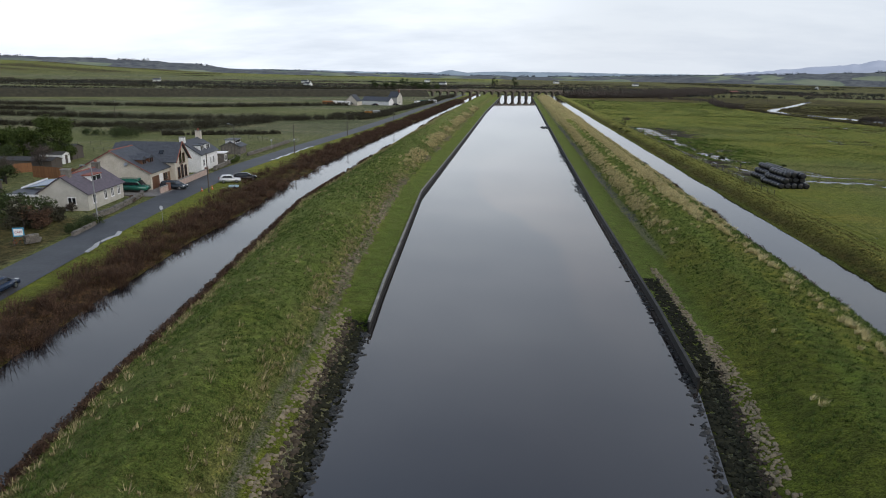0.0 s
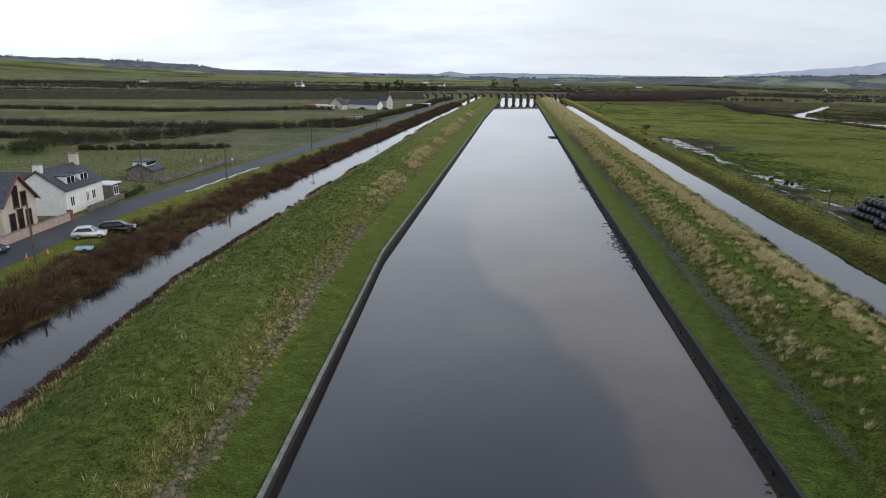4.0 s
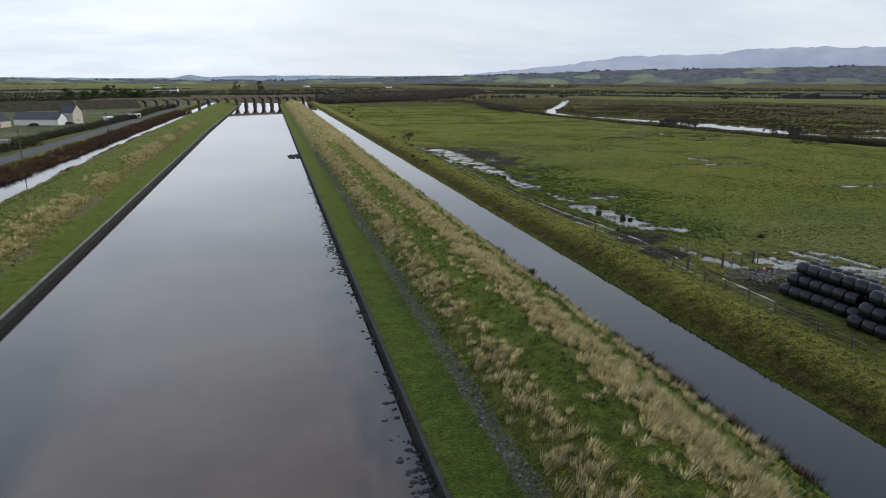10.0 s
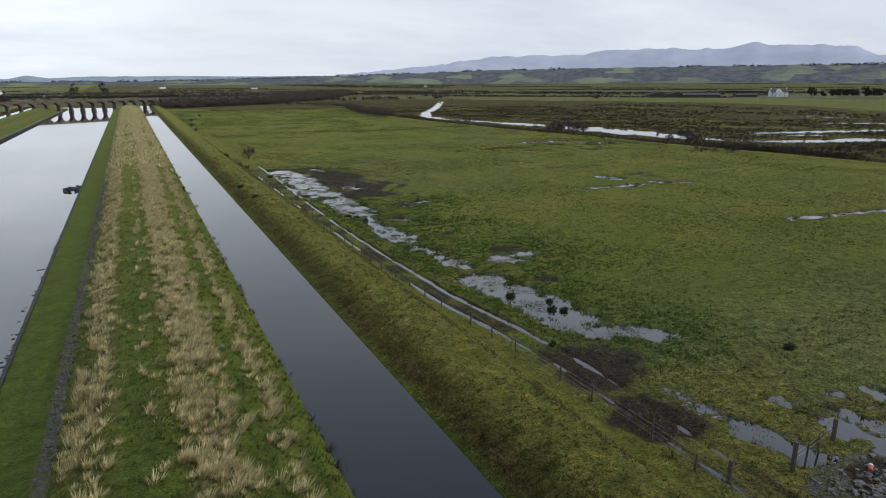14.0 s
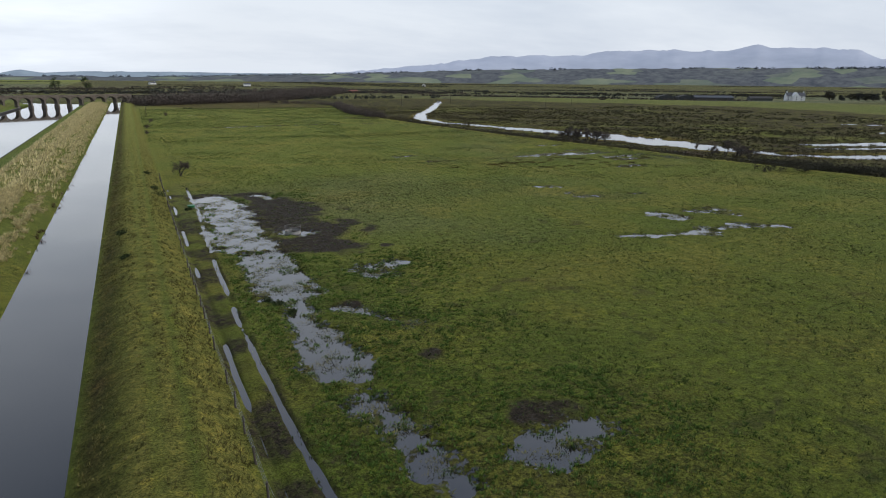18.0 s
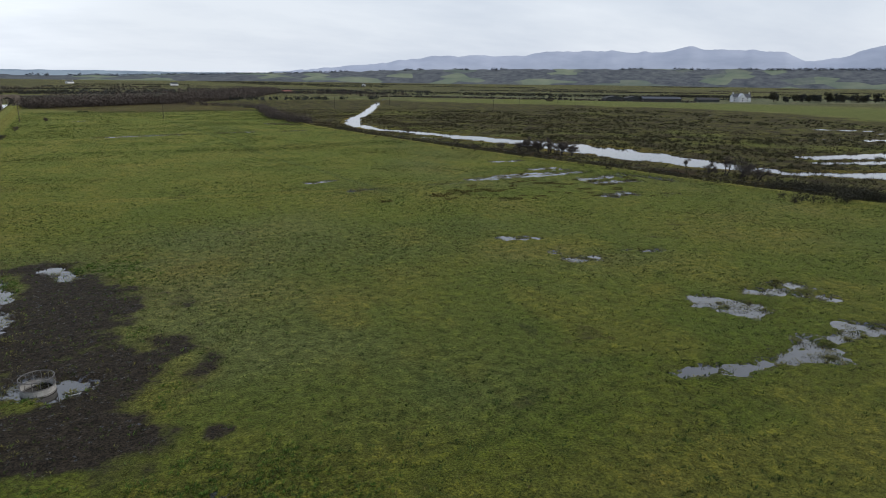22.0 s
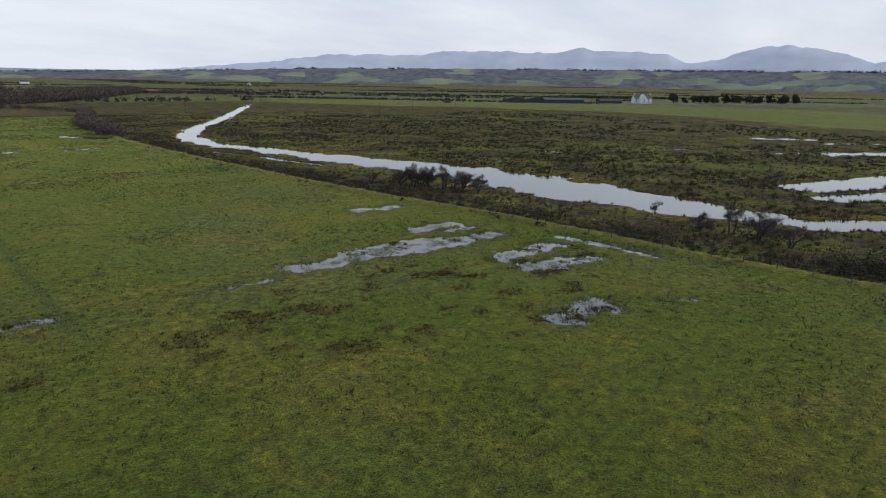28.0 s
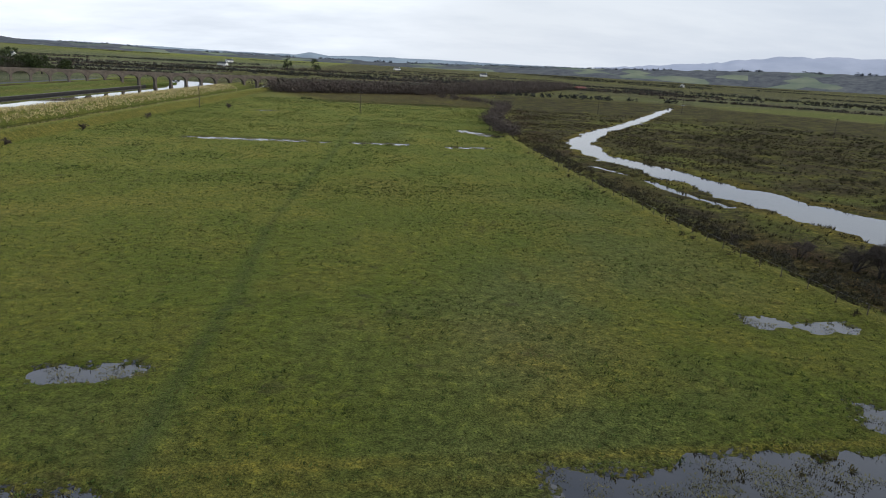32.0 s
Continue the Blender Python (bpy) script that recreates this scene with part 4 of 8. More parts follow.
M_GORSE = bush_mat("dark_green_scrub", (0.020, 0.034, 0.012), (0.060, 0.078, 0.025))
M_TWIG = bush_mat("bare_brown_twigs", (0.060, 0.048, 0.040), (0.130, 0.108, 0.090))
M_BARK = plain("grey_brown_bark", (0.022, 0.018, 0.014), (0.060, 0.050, 0.040), 0.9, 3.0, relief=0.03)
M_CONIFER = bush_mat("yellow_green_conifer", (0.028, 0.046, 0.010), (0.075, 0.10, 0.022))
M_WEED = plain("dark_seaweed", (0.008, 0.008, 0.006), (0.022, 0.020, 0.014), 0.5, 3.0, relief=0.03, island=0.3)
# hedge colour greyed and blued: distance haze painted in
M_FARHEDGE = bush_mat("hazed_far_hedge", (0.030, 0.033, 0.030), (0.066, 0.068, 0.060))
M_RUSH = bush_mat("marsh_rush", (0.038, 0.034, 0.017), (0.088, 0.076, 0.032))


def bank_places(rng, n, u0, u1, y0, y1, weight=None):
    """Places on the banks by plan column and distance along, with their height."""
    u, y = rng.uniform(u0, u1, n), rng.uniform(y0, y1, n)
    if weight is not None:
        k = rng.uniform(0, 1, n) < weight(u, y)
        u, y = u[k], y[k]
    x = canal_x(place_u(u, y), y)
    z = ground_z(x, y, u)[0]
    return np.stack([x, y, z], -1), u


def stuff(name, tris, mat, label, cat):
    return tagged(new(name, tri_mesh(name, tris, mat)), label, cat, kind="stuff")


# ---- canal walls ----
def canal_wall(name, edge, side, y0, y1, thick, top, mat_cap, mat_face, label):
    e = tagged(new(name), label, "canal wall", kind="structure")
    rng = np.random.RandomState(3)
    y, k = y0, 0
    while y < y1:
        step = 2.6 if y < 330 else 14.0
        yb = min(y + step - 0.012, y1)
        xa, xb = canal_x(edge(y), y), canal_x(edge(yb), yb)
        o, i = -0.12 * side, thick * side
        dz = rng.uniform(-0.02, 0.02)
        for nm, zb, zt, da, db, mt in (("coping", top - 0.16, top + dz, o, i, mat_cap), ("wall_face", -2.4, top - 0.165, 0.0, i, mat_face)):
            bm = bmesh.new()
            v = [bm.verts.new(p) for p in ((xa + da, y, zb), (xa + db, y, zb), (xb + db, yb, zb), (xb + da, yb, zb), (xa + da, y, zt), (xa + db, y, zt), (xb + db, yb, zt), (xb + da, yb, zt))]
            for f in ((0, 3, 2, 1), (4, 5, 6, 7), (0, 1, 5, 4), (1, 2, 6, 5), (2, 3, 7, 6), (3, 0, 4, 7)):
                bm.faces.new([v[j] for j in f])
            bmesh.ops.recalc_face_normals(bm, faces=bm.faces)
            part(nm, bm, mt, e)
        y += step
        k += 1
    return e


canal_wall("canal_wall_west", wall_l_u, -1, 50.5, 690, 0.15, 0.46, M_CONC, M_WETSTONE, "dark stone canal wall with pale concrete coping")
canal_wall("canal_wall_east", wall_r_u, 1, 43.5, 690, 0.16, 0.40, M_WETSTONE, M_WETSTONE, "dark wet stone canal wall, mossy on top")


# ---- road ----
def strip_mesh(name, centre, half, ys, lift, mat, crown=0.04):
    rows = []
    for y in ys:
        c = float(centre(y))
        rows.append([(canal_x(c + f * half, y), y, 1.28 + lift + crown * (1 - f * f)) for f in (-1, -0.5, 0, 0.5, 1)])
    bm = bmesh.new()
    vs = [[bm.verts.new(p) for p in r] for r in rows]
    for a, b in zip(vs, vs[1:]):
        for i in range(4):
            bm.faces.new((a[i], a[i + 1], b[i + 1], b[i]))
    me = mesh_of(name, bm, mat, True)
    return me


road_ys = list(np.arange(0, 720, 4.0))
tagged(new("road", strip_mesh("road", lambda y: road_u(y), 2.75, road_ys, 0.02, M_ASPHALT)), "narrow wet grey asphalt lane", "road", kind="structure")
M_WHITE_LINE = plain("worn_white_paint", (0.40, 0.40, 0.38), (0.62, 0.62, 0.60), 0.7, 4.0)
for s in (-1, 1):
    ob = tagged(new("road_puddle", strip_mesh("road_puddle", lambda y: road_u(y) + 2.55 + 0.3 * math.sin(y * 0.9) + 0.12 * math.sin(y * 2.3), 0.34, list(np.arange(*((63.5, 74, 1.0) if s < 0 else (145, 178, 1.5)))), 0.035, M_DRAIN, 0.0)),
                "long rain puddle along the lane's edge", "puddle", kind="structure")


# ---- viaduct ----
def viaduct():
    pitch, n, deck = 8.6, 19, 7.6
    e = group_of("viaduct", 38, 728, 0, 35, "long brown stone railway viaduct of round arches over the canal", "viaduct")
    arch = bmesh.new()
    w, rise, spring = pitch / 2 - 0.48, 2.9, 3.4
    pts = [(-pitch / 2, -1.2), (-w, -1.2), (-w, spring)]
    pts += [(-w * math.cos(k * math.pi / 12), spring + rise * math.sin(k * math.pi / 12)) for k in range(1, 12)]
    pts += [(w, spring), (w, -1.2), (pitch / 2, -1.2), (pitch / 2, deck - 0.9), (-pitch / 2, deck - 0.9)]
    extrude_poly(pts, "y", -1.9, 1.9, arch)
    me = mesh_of("arch_span", arch, M_BRIDGE)
    ring_me = []
    for s in (-1, 1):
        ring = bmesh.new()
        for k in range(12):
            a0, a1 = k * math.pi / 12, (k + 1) * math.pi / 12
            q = [(-r * math.cos(a), spring + r / w * rise * math.sin(a)) for r, a in ((w, a0), (w + 0.5, a0), (w + 0.5, a1), (w, a1))]
            extrude_poly(q, "y", s * 1.9, s * 2.02, ring)
        ring_me.append(mesh_of("arch_ring", ring, M_BRIDGE))
    cut = mesh_of("cutwater", box(-0.58, -2.5, -1.2, 0.58, 2.5, 1.2, 0.22), M_BRIDGE)
    for i in range(n):
        cx = -(i + 0.5) * pitch
        for nm, mesh in (("arch_span", me), ("arch_ring", ring_me[0]), ("arch_ring", ring_me[1])):
            ob = part(nm, mesh, None, e); ob.location = (cx, 0, 0)
            if nm == "arch_ring":
                tagged(ob, kind="stuff")
        if 2 <= i <= 9:
            ob = part("cutwater", cut, None, e); ob.location = (cx - pitch / 2, 0, 0)
    total = n * pitch
    part("string_course", box(-total - 30, -2.15, deck - 0.9, 4, 2.15, deck - 0.62, 0.04), M_BRIDGE, e)
    for s in (-1, 1):
        part("parapet", box(-total - 30, s * 1.9 - 0.18, deck - 0.62, 4, s * 1.9 + 0.18, deck + 0.15, 0.04), M_BRIDGE, e)
    part("track_bed", box(-total - 30, -1.7, deck - 0.62, 4, 1.7, deck - 0.38), plain("rail_ballast", (0.09, 0.075, 0.06), (0.2, 0.17, 0.14), 0.9, 4.0, relief=0.05), e)
    part("abutment", box(0, -2.4, -1.2, 4, 2.4, deck - 0.9, 0.1), M_BRIDGE, e)
    # the banks that carry the line on either side
    for lx, ln in ((3.9, 120), (-total, -420)):
        bm = bmesh.new()
        extrude_poly([(-14, -0.5), (14, -0.5), (3.4, deck - 0.6), (-3.4, deck - 0.6)], "x", lx, lx + ln, bm)
        part("embankment", bm, M_SCRUB, e, "overgrown brown railway embankment")


M_SCRUB = plain("overgrown_earth", (0.020, 0.020, 0.011), (0.058, 0.050, 0.026), 0.95, 0.35, relief=0.3)
viaduct()


# ---- wrapped bales ----
def bale_mesh(seed):
    rng = random.Random(seed)
    bm = bmesh.new()
    n, rings = 18, []
    for x, r in ((-0.60, 0.34), (-0.585, 0.52), (-0.53, 0.60), (-0.3, 0.645), (0.0, 0.65), (0.3, 0.64), (0.53, 0.60), (0.585, 0.52), (0.60, 0.34)):
        rings.append([bm.verts.new((x + rng.uniform(-.008, .008), math.cos(k * math.tau / n) * (r + rng.uniform(-.012, .012)), (math.sin(k * math.tau / n)) * (r + rng.uniform(-.012, .012)) * 0.97)) for k in range(n)])
    for a, b in zip(rings, rings[1:]):
        for k in range(n):
            bm.faces.new((a[k], a[(k + 1) % n], b[(k + 1) % n], b[k]))
    bm.faces.new(rings[0][::-1]); bm.faces.new(rings[-1])
    bmesh.ops.recalc_face_normals(bm, faces=bm.faces)
    return mesh_of("wrapped_bale", bm, M_PLASTIC, True)


BALES = [bale_mesh(k) for k in range(4)]


def bale_stack(x, y, rz, cols, tiers, seed):
    rng = random.Random(seed)
    m0 = pose(x, y, 0, 0, 0, rz)
    for tier in range(len(tiers)):
        for row in range(tiers[tier]):
            for c in range(cols - (tier > 0) * rng.randint(0, 1)):
                if rng.random() < 0.02 and tier:
                    continue
                m = m0 @ pose(0.62 + c * 1.225 + tier * 0.3 + rng.uniform(-.04, .04), (row + tier * 0.5) * 1.30 + rng.uniform(-.04, .04), 0.66 + tier * 1.10 + rng.uniform(-.02, .02), rng.uniform(0, 360), rng.uniform(-2, 2), rng.uniform(-3, 3))
                ob = new("wrapped_bale", rng.choice(BALES))
                ob.matrix_world = m
                tagged(ob, "round silage bale wrapped in glossy black plastic, stacked in rows", "silage bale", "stacked silage bales")


bale_stack(55.4, 154.6, -84, 7, (4, 3, 2), 5)
bale_stack(54.6, 145.6, -84, 7, (5, 4, 3), 6)

# ---- grass and scrub that nobody could count ----
rng = np.random.RandomState(11)


def straw_weight(u, y):
    s = 0.55 * np.exp(-((u - 20.9) / 1.1) ** 4) + np.exp(-((u - 27.0) / 1.45) ** 4) + 0.5 * np.exp(-((u - 30.7) / 0.6) ** 2) + 0.10 * np.exp(-((u - 24.2) / 0.35) ** 2) + 0.01
    amount = 0.01 + 0.99 * smooth(78, 112, y)
    amount = np.maximum(amount, 0.5 * np.exp(-((u - 27.8) / 0.5) ** 2))
    patch = smooth(0.30, 0.58, fbm(u * 1.0, y, 2.6, 3, 31))
    return np.clip(s * amount * (0.30 + 0.85 * patch), 0, 1)


# great tussocks, each a fountain of pale arching blades
pos, _ = bank_places(rng, 24000, 18.9, 32.8, 30, 300, straw_weight)
h = rng.uniform(0.32, 0.66, len(pos))
stuff("straw_tussocks", blades(rng, pos, 56, h, 0.021, 0.55, h * 0.50, (0.32, -0.28)), M_STRAW, "pale dry tussock grass in rows along the canal bank", "tussock grass")
pos, _ = bank_places(rng, 9000, 18.9, 32.8, 30, 300, straw_weight)
h = rng.uniform(0.22, 0.45, len(pos))
stuff("straw_tussocks", blades(rng, pos, 14, h, 0.026, 0.9, h * 0.8, (0.4, -0.3)), M_BUFF, "low dry grass between the tussocks of the bank", "tussock grass")
pos, _ = bank_places(rng, 9000, 18.9, 32.6, 300, 690, lambda u, y: np.clip(straw_weight(u, y) + 0.35, 0, 1))
h = rng.uniform(0.5, 1.0, len(pos))
stuff("straw_tussocks", blades(rng, pos, 9, h, 0.07, 0.5, h * 0.55), M_STRAW, "pale dry tussock grass on the far canal bank", "tussock grass")
pos, _ = bank_places(rng, 26000, 18.8, 33.2, 30, 280, lambda u, y: (0.55 + 0.45 * smooth(28, 31, u)) * smooth(290, 120, y))
h = rng.uniform(0.08, 0.26, len(pos))
stuff("bank_grass", blades(rng, pos, 9, h, 0.035, 0.7, h * 0.8), M_GREENTUFT, "short green grass tufts on the canal bank", "grass")
pos, _ = bank_places(rng, 2600, 32.5, 33.4, 60, 320, lambda u, y: smooth(0.40, 0.55, fbm(u, y, 12, 3, 43)) * (0.06 + 0.94 * smooth(92, 100, y) * smooth(150, 130, y)))
h = rng.uniform(0.3, 0.7, len(pos))
stuff("waterside_rushes", blades(rng, pos, 22, h, 0.022, 0.5, h * 0.5), M_BRAMBLE, "brown dead rushes along the drain's edge", "rushes")


def left_straw(u, y):
    s = np.exp(-((u + 22.9) / 1.1) ** 2) * (0.75 + 0.25 * smooth(110, 190, y)) + 0.8 * np.exp(-((u + 35.6) / 0.9) ** 2) + 0.05
    return np.clip(s * (0.3 + 0.9 * smooth(0.35, 0.6, fbm(u, y, 6.0, 3, 32))), 0, 1)


pos, _ = bank_places(rng, 20000, -36.6, -20.8, 20, 420, left_straw)
h = rng.uniform(0.2, 0.5, len(pos))
big, _ = bank_places(rng, 2600, -26.5, -22.0, 120, 420, lambda u, y: np.exp(-((u + 24.0) / 1.2) ** 2) * smooth(0.40, 0.55, fbm(u * 0.5, y, 16, 3, 49)) * smooth(120, 170, y))
hb = rng.uniform(0.4, 0.8, len(big))
stuff("straw_tussocks", blades(rng, big, 60, hb, 0.024, 0.7, hb * 0.5, (0.4, -0.3)), M_STRAW, "pale tussock clumps on the west bank", "tussock grass")
stuff("straw_tussocks", blades(rng, pos, 12, h, 0.035, 0.6, h * 0.6), M_BUFF, "dry buff grass along the shoulder of the west bank", "tussock grass")
pos, _ = bank_places(rng, 40000, -36.4, -21.2, 14, 300, lambda u, y: smooth(300, 90, y) * (0.35 + 0.65 * smooth(0.35, 0.6, fbm(u, y, 7, 3, 41))))
h = rng.uniform(0.07, 0.22, len(pos))
stuff("bank_grass", blades(rng, pos, 8, h, 0.035, 0.7, h * 0.9), M_GREENTUFT, "rough green grass on the west bank", "grass")
pos, _ = bank_places(rng, 36000, 40.2, 48.6, 60, 420, lambda u, y: smooth(430, 160, y) * (0.35 + 0.65 * smooth(0.35, 0.6, fbm(u, y, 5, 3, 42))) * (1 - np.exp(-((u - 44.2) / 0.4) ** 2)) * (1 - np.exp(-((u - 45.7) / 0.4) ** 2)))
h = rng.uniform(0.07, 0.22, len(pos))
stuff("levee_grass", blades(rng, pos, 8, h, 0.032, 0.7, h * 0.9), M_OLIVETUFT, "olive rough grass on the levee", "grass")
# pasture tufts, thickest near the track
n = 120000
px, py = rng.uniform(50, 185, n), rng.uniform(140, 420, n)
keep = (px < east_x(py) - 1) & (rng.uniform(0, 1, n) < 0.35 + 0.65 * smooth(0.45, 0.65, fbm(px, py, 12, 3, 33)))
px, py = px[keep], py[keep]
pz = ground_z(px, py, px + SKEW * (py - Y0))[0]
ok = pz > -0.16
pos = np.stack([px, py, pz], -1)[ok]
h = rng.uniform(0.06, 0.20, len(pos))
tone = rng.uniform(0, 1, len(pos)) + 0.8 * (fbm(pos[:, 0], pos[:, 1], 7, 3, 29) - 0.5)
for lo, hi, mat, words in ((-9, 0.45, M_GREENTUFT, "short grazed grass tufts in the wet pasture"), (0.45, 0.82, M_DARKTUFT, "dark rank grass tufts in the wet pasture"), (0.82, 9, M_OLIVETUFT, "yellowed grass tufts in the wet pasture")):
    k = (tone >= lo) & (tone < hi)
    stuff("pasture_grass", blades(rng, pos[k], 7, h[k], 0.04, 0.9, h[k] * 1.3), mat, words, "grass")
n = 52000
px, py = rng.uniform(46, 178, n), rng.uniform(405, 650, n)
keep = (px < east_x(py) - 1) & (px + SKEW * (py - Y0) > 49.5) & (rng.uniform(0, 1, n) < 0.35 + 0.65 * smooth(0.40, 0.62, fbm(px, py, 12, 3, 33)))
px, py = px[keep], py[keep]
pz = ground_z(px, py, px + SKEW * (py - Y0))[0]
pos = np.stack([px, py, pz], -1)[pz > 0.02]
h = rng.uniform(0.10, 0.26, len(pos))
k = rng.uniform(0, 1, len(pos)) < 0.55
for pick, mat, words in ((k, M_DARKTUFT, "dark rank grass tufts at the pasture head"), (~k, M_GREENTUFT, "grazed grass tufts at the pasture head")):
    stuff("pasture_grass", blades(rng, pos[pick], 5, h[pick], 0.07, 0.9, h[pick] * 1.6), mat, words, "grass")
# tufts standing in the flooded hollows
sel = []
for ax, ay, bx, by, half in PUDDLES:
    m = int(40 + 42 * half * (math.hypot(bx - ax, by - ay) + half))
    t = rng.uniform(-0.1, 1.1, m)
    sel.append(np.stack([ax + (bx - ax) * t + rng.normal(0, half * 0.75, m), ay + (by - ay) * t + rng.normal(0, half * 0.75, m)], -1))
sel = np.concatenate(sel)
sel = sel[fbm(sel[:, 0], sel[:, 1], 1.5, 3, 34) > 0.52]
pz = np.maximum(ground_z(sel[:, 0], sel[:, 1], sel[:, 0] + SKEW * (sel[:, 1] - Y0))[0], Z_FIELD - 0.03)
pos = np.concatenate([sel, pz[:, None]], 1)
h = rng.uniform(0.04, 0.13, len(pos))
stuff("flooded_grass", blades(rng, pos, 8, h, 0.05, 2.2, h * 3.4), M_OLIVETUFT, "olive grass tufts standing in shallow flood water", "grass")
# raised mossy mats
mat_pos = []
for sx, sy, sr in SPOTS:
    m = int(34 * sr * sr)
    a, q = rng.uniform(0, math.tau, m), sr * np.sqrt(rng.uniform(0, 1, m))
    q = q * (0.75 + 0.5 * fbm(np.cos(a) * 2 + sx, np.sin(a) * 2 + sy, 1.2, 2, 62))
    mat_pos.append(np.stack([sx + q * np.cos(a) * 1.25, sy + q * np.sin(a) * 0.9], -1))
mat_pos = np.concatenate(mat_pos)
mat_pos = mat_pos[mat_pos[:, 0] < east_x(mat_pos[:, 1]) - 1]
pz = np.maximum(ground_z(mat_pos[:, 0], mat_pos[:, 1], mat_pos[:, 0] + SKEW * (mat_pos[:, 1] - Y0))[0], Z_FIELD - 0.02)
h = rng.uniform(0.07, 0.17, len(mat_pos))
stuff("mossy_mats", blades(rng, np.concatenate([mat_pos, pz[:, None]], 1), 8, h, 0.045, 0.9, h * 1.1), M_MOSSMAT, "raised olive-brown mats of coarse grass in the pasture", "grass")
# bright clumps left standing where the ground is trampled round the flood
n = 60000
px, py = rng.uniform(51, 80, n), rng.uniform(176, 300, n)
near = hollows(px, py, FLOODS, (fbm(px, py, 14, 4, 22) - 0.5) * 5.0)
keep = (rng.uniform(0, 1, n) < 0.75 * smooth(-7.0, -0.8, near)) & (fbm(px, py, 1.1, 3, 63) > 0.47) & (px + SKEW * (py - Y0) > np.interp(py, RUT_Y, RUT_R) + 0.8)
px, py = px[keep], py[keep]
zz, p_, b_, *_ = ground_z(px, py, px + SKEW * (py - Y0))
keep = (b_ < 0.35) & (zz > Z_FIELD - 0.10)
pos = np.stack([px, py, np.maximum(zz, Z_FIELD - 0.02)], -1)[keep]
h = rng.uniform(0.07, 0.20, len(pos))
stuff("poached_grass", blades(rng, pos, 9, h, 0.04, 0.9, h * 1.0), M_BRIGHTTUFT, "bright green clumps left in the trampled wet ground", "grass")
# heavy rush clumps of the marsh
n = 5200
px, py = rng.uniform(212, 440, n), rng.uniform(240, 600, n)
zz, p_, b_, rv_, pl_, ms_, in_ = ground_z(px, py, px + SKEW * (py - Y0))
keep = (zz > 0.0) & (ms_ > 0.6) & (rng.uniform(0, 1, n) < smooth(0.40, 0.58, fbm(px, py, 22, 3, 64)))
pos = np.stack([px, py, zz], -1)[keep]
h = rng.uniform(0.45, 0.95, len(pos))
stuff("rush_clumps", blades(rng, pos, 34, h, 0.07, 0.45, h * 1.3), M_RUSHDARK, "dark heavy rush clumps on the marsh", "rushes")
# marsh rushes
n = 80000
px, py = rng.uniform(162, 420, n), rng.uniform(200, 640, n) 
u_ = px + SKEW * (py - Y0)
zz, p_, b_, rv_, pl_, ms_, in_ = ground_z(px, py, u_)
keep = (px > east_x(py) + 1.0) & (zz > -0.02) & (rng.uniform(0, 1, n) < (0.25 + 0.75 * smooth(0.45, 0.6, fbm(px, py, 16, 3, 35))) * smooth(420, 230, px + 0.25 * (py - 300)))
pos = np.stack([px, py, zz], -1)[keep]
h = rng.uniform(0.25, 0.6, len(pos))
stuff("marsh_rushes", blades(rng, pos, 7, h, 0.09, 0.6, h * 0.9), M_RUSH, "brown and olive rush clumps across the wet marsh", "rushes")


def scrub(name, centres, radii, per, size, mat, label, cat, flat=0.8):
    return stuff(name, leaves(rng, centres, radii, per, size, flat), mat, label, cat)


# russet bramble along the road drain
pos, u_ = bank_places(rng, 3300, -54.0, -46.0, 14, 560, lambda u, y: (0.25 + 0.75 * smooth(0.26, 0.42, fbm(u, y, 10, 3, 36))) * np.where(u > -51.5, 1.0, 0.55))
r = rng.uniform(0.45, 1.1, len(pos))
pos[:, 2] += r * 0.35
scrub("bramble_bank", pos, r, 80, 0.10, M_BRAMBLE, "russet bramble and dead stems along the drain", "bramble")
stem_pos = pos - np.array([0, 0, 1.0]) * (r * 0.35)[:, None]
stuff("bramble_stems", blades(rng, stem_pos, 46, r * 1.35, 0.022, 0.7, r * 1.1, (0.1, 0.0)), M_BRAMBLE, "dead brown stems rising through the bramble", "bramble")
pos, u_ = bank_places(rng, 500, -56, -50, 20, 300, lambda u, y: smooth(0.5, 0.6, fbm(u, y, 12, 3, 37)))
r = rng.uniform(0.4, 0.8, len(pos))
pos[:, 2] += r * 0.2
scrub("verge_scrub", pos, r, 110, 0.12, M_OLIVETUFT, "olive verge grass beside the lane", "grass", 0.5)
pos, u_ = bank_places(rng, 3000, -37.3, -36.2, 14, 400, lambda u, y: np.maximum(0.35 * smooth(0.40, 0.55, fbm(u, y, 14, 3, 38)), smooth(150, 120, y)))
r = rng.uniform(0.3, 0.6, len(pos))
pos[:, 2] += 0.1
scrub("bramble_bank", pos, r, 90, 0.12, M_BRAMBLE, "dark bramble fringe at the drain's edge", "bramble")
pos, u_ = bank_places(rng, 70, 32.3, 33.3, 60, 160, lambda u, y: smooth(0.5, 0.6, fbm(u, y, 14, 3, 39)))
r = rng.uniform(0.25, 0.55, len(pos))
scrub("bramble_bank", pos, r, 90, 0.12, M_BRAMBLE, "dark bramble fringe at the east drain", "bramble")


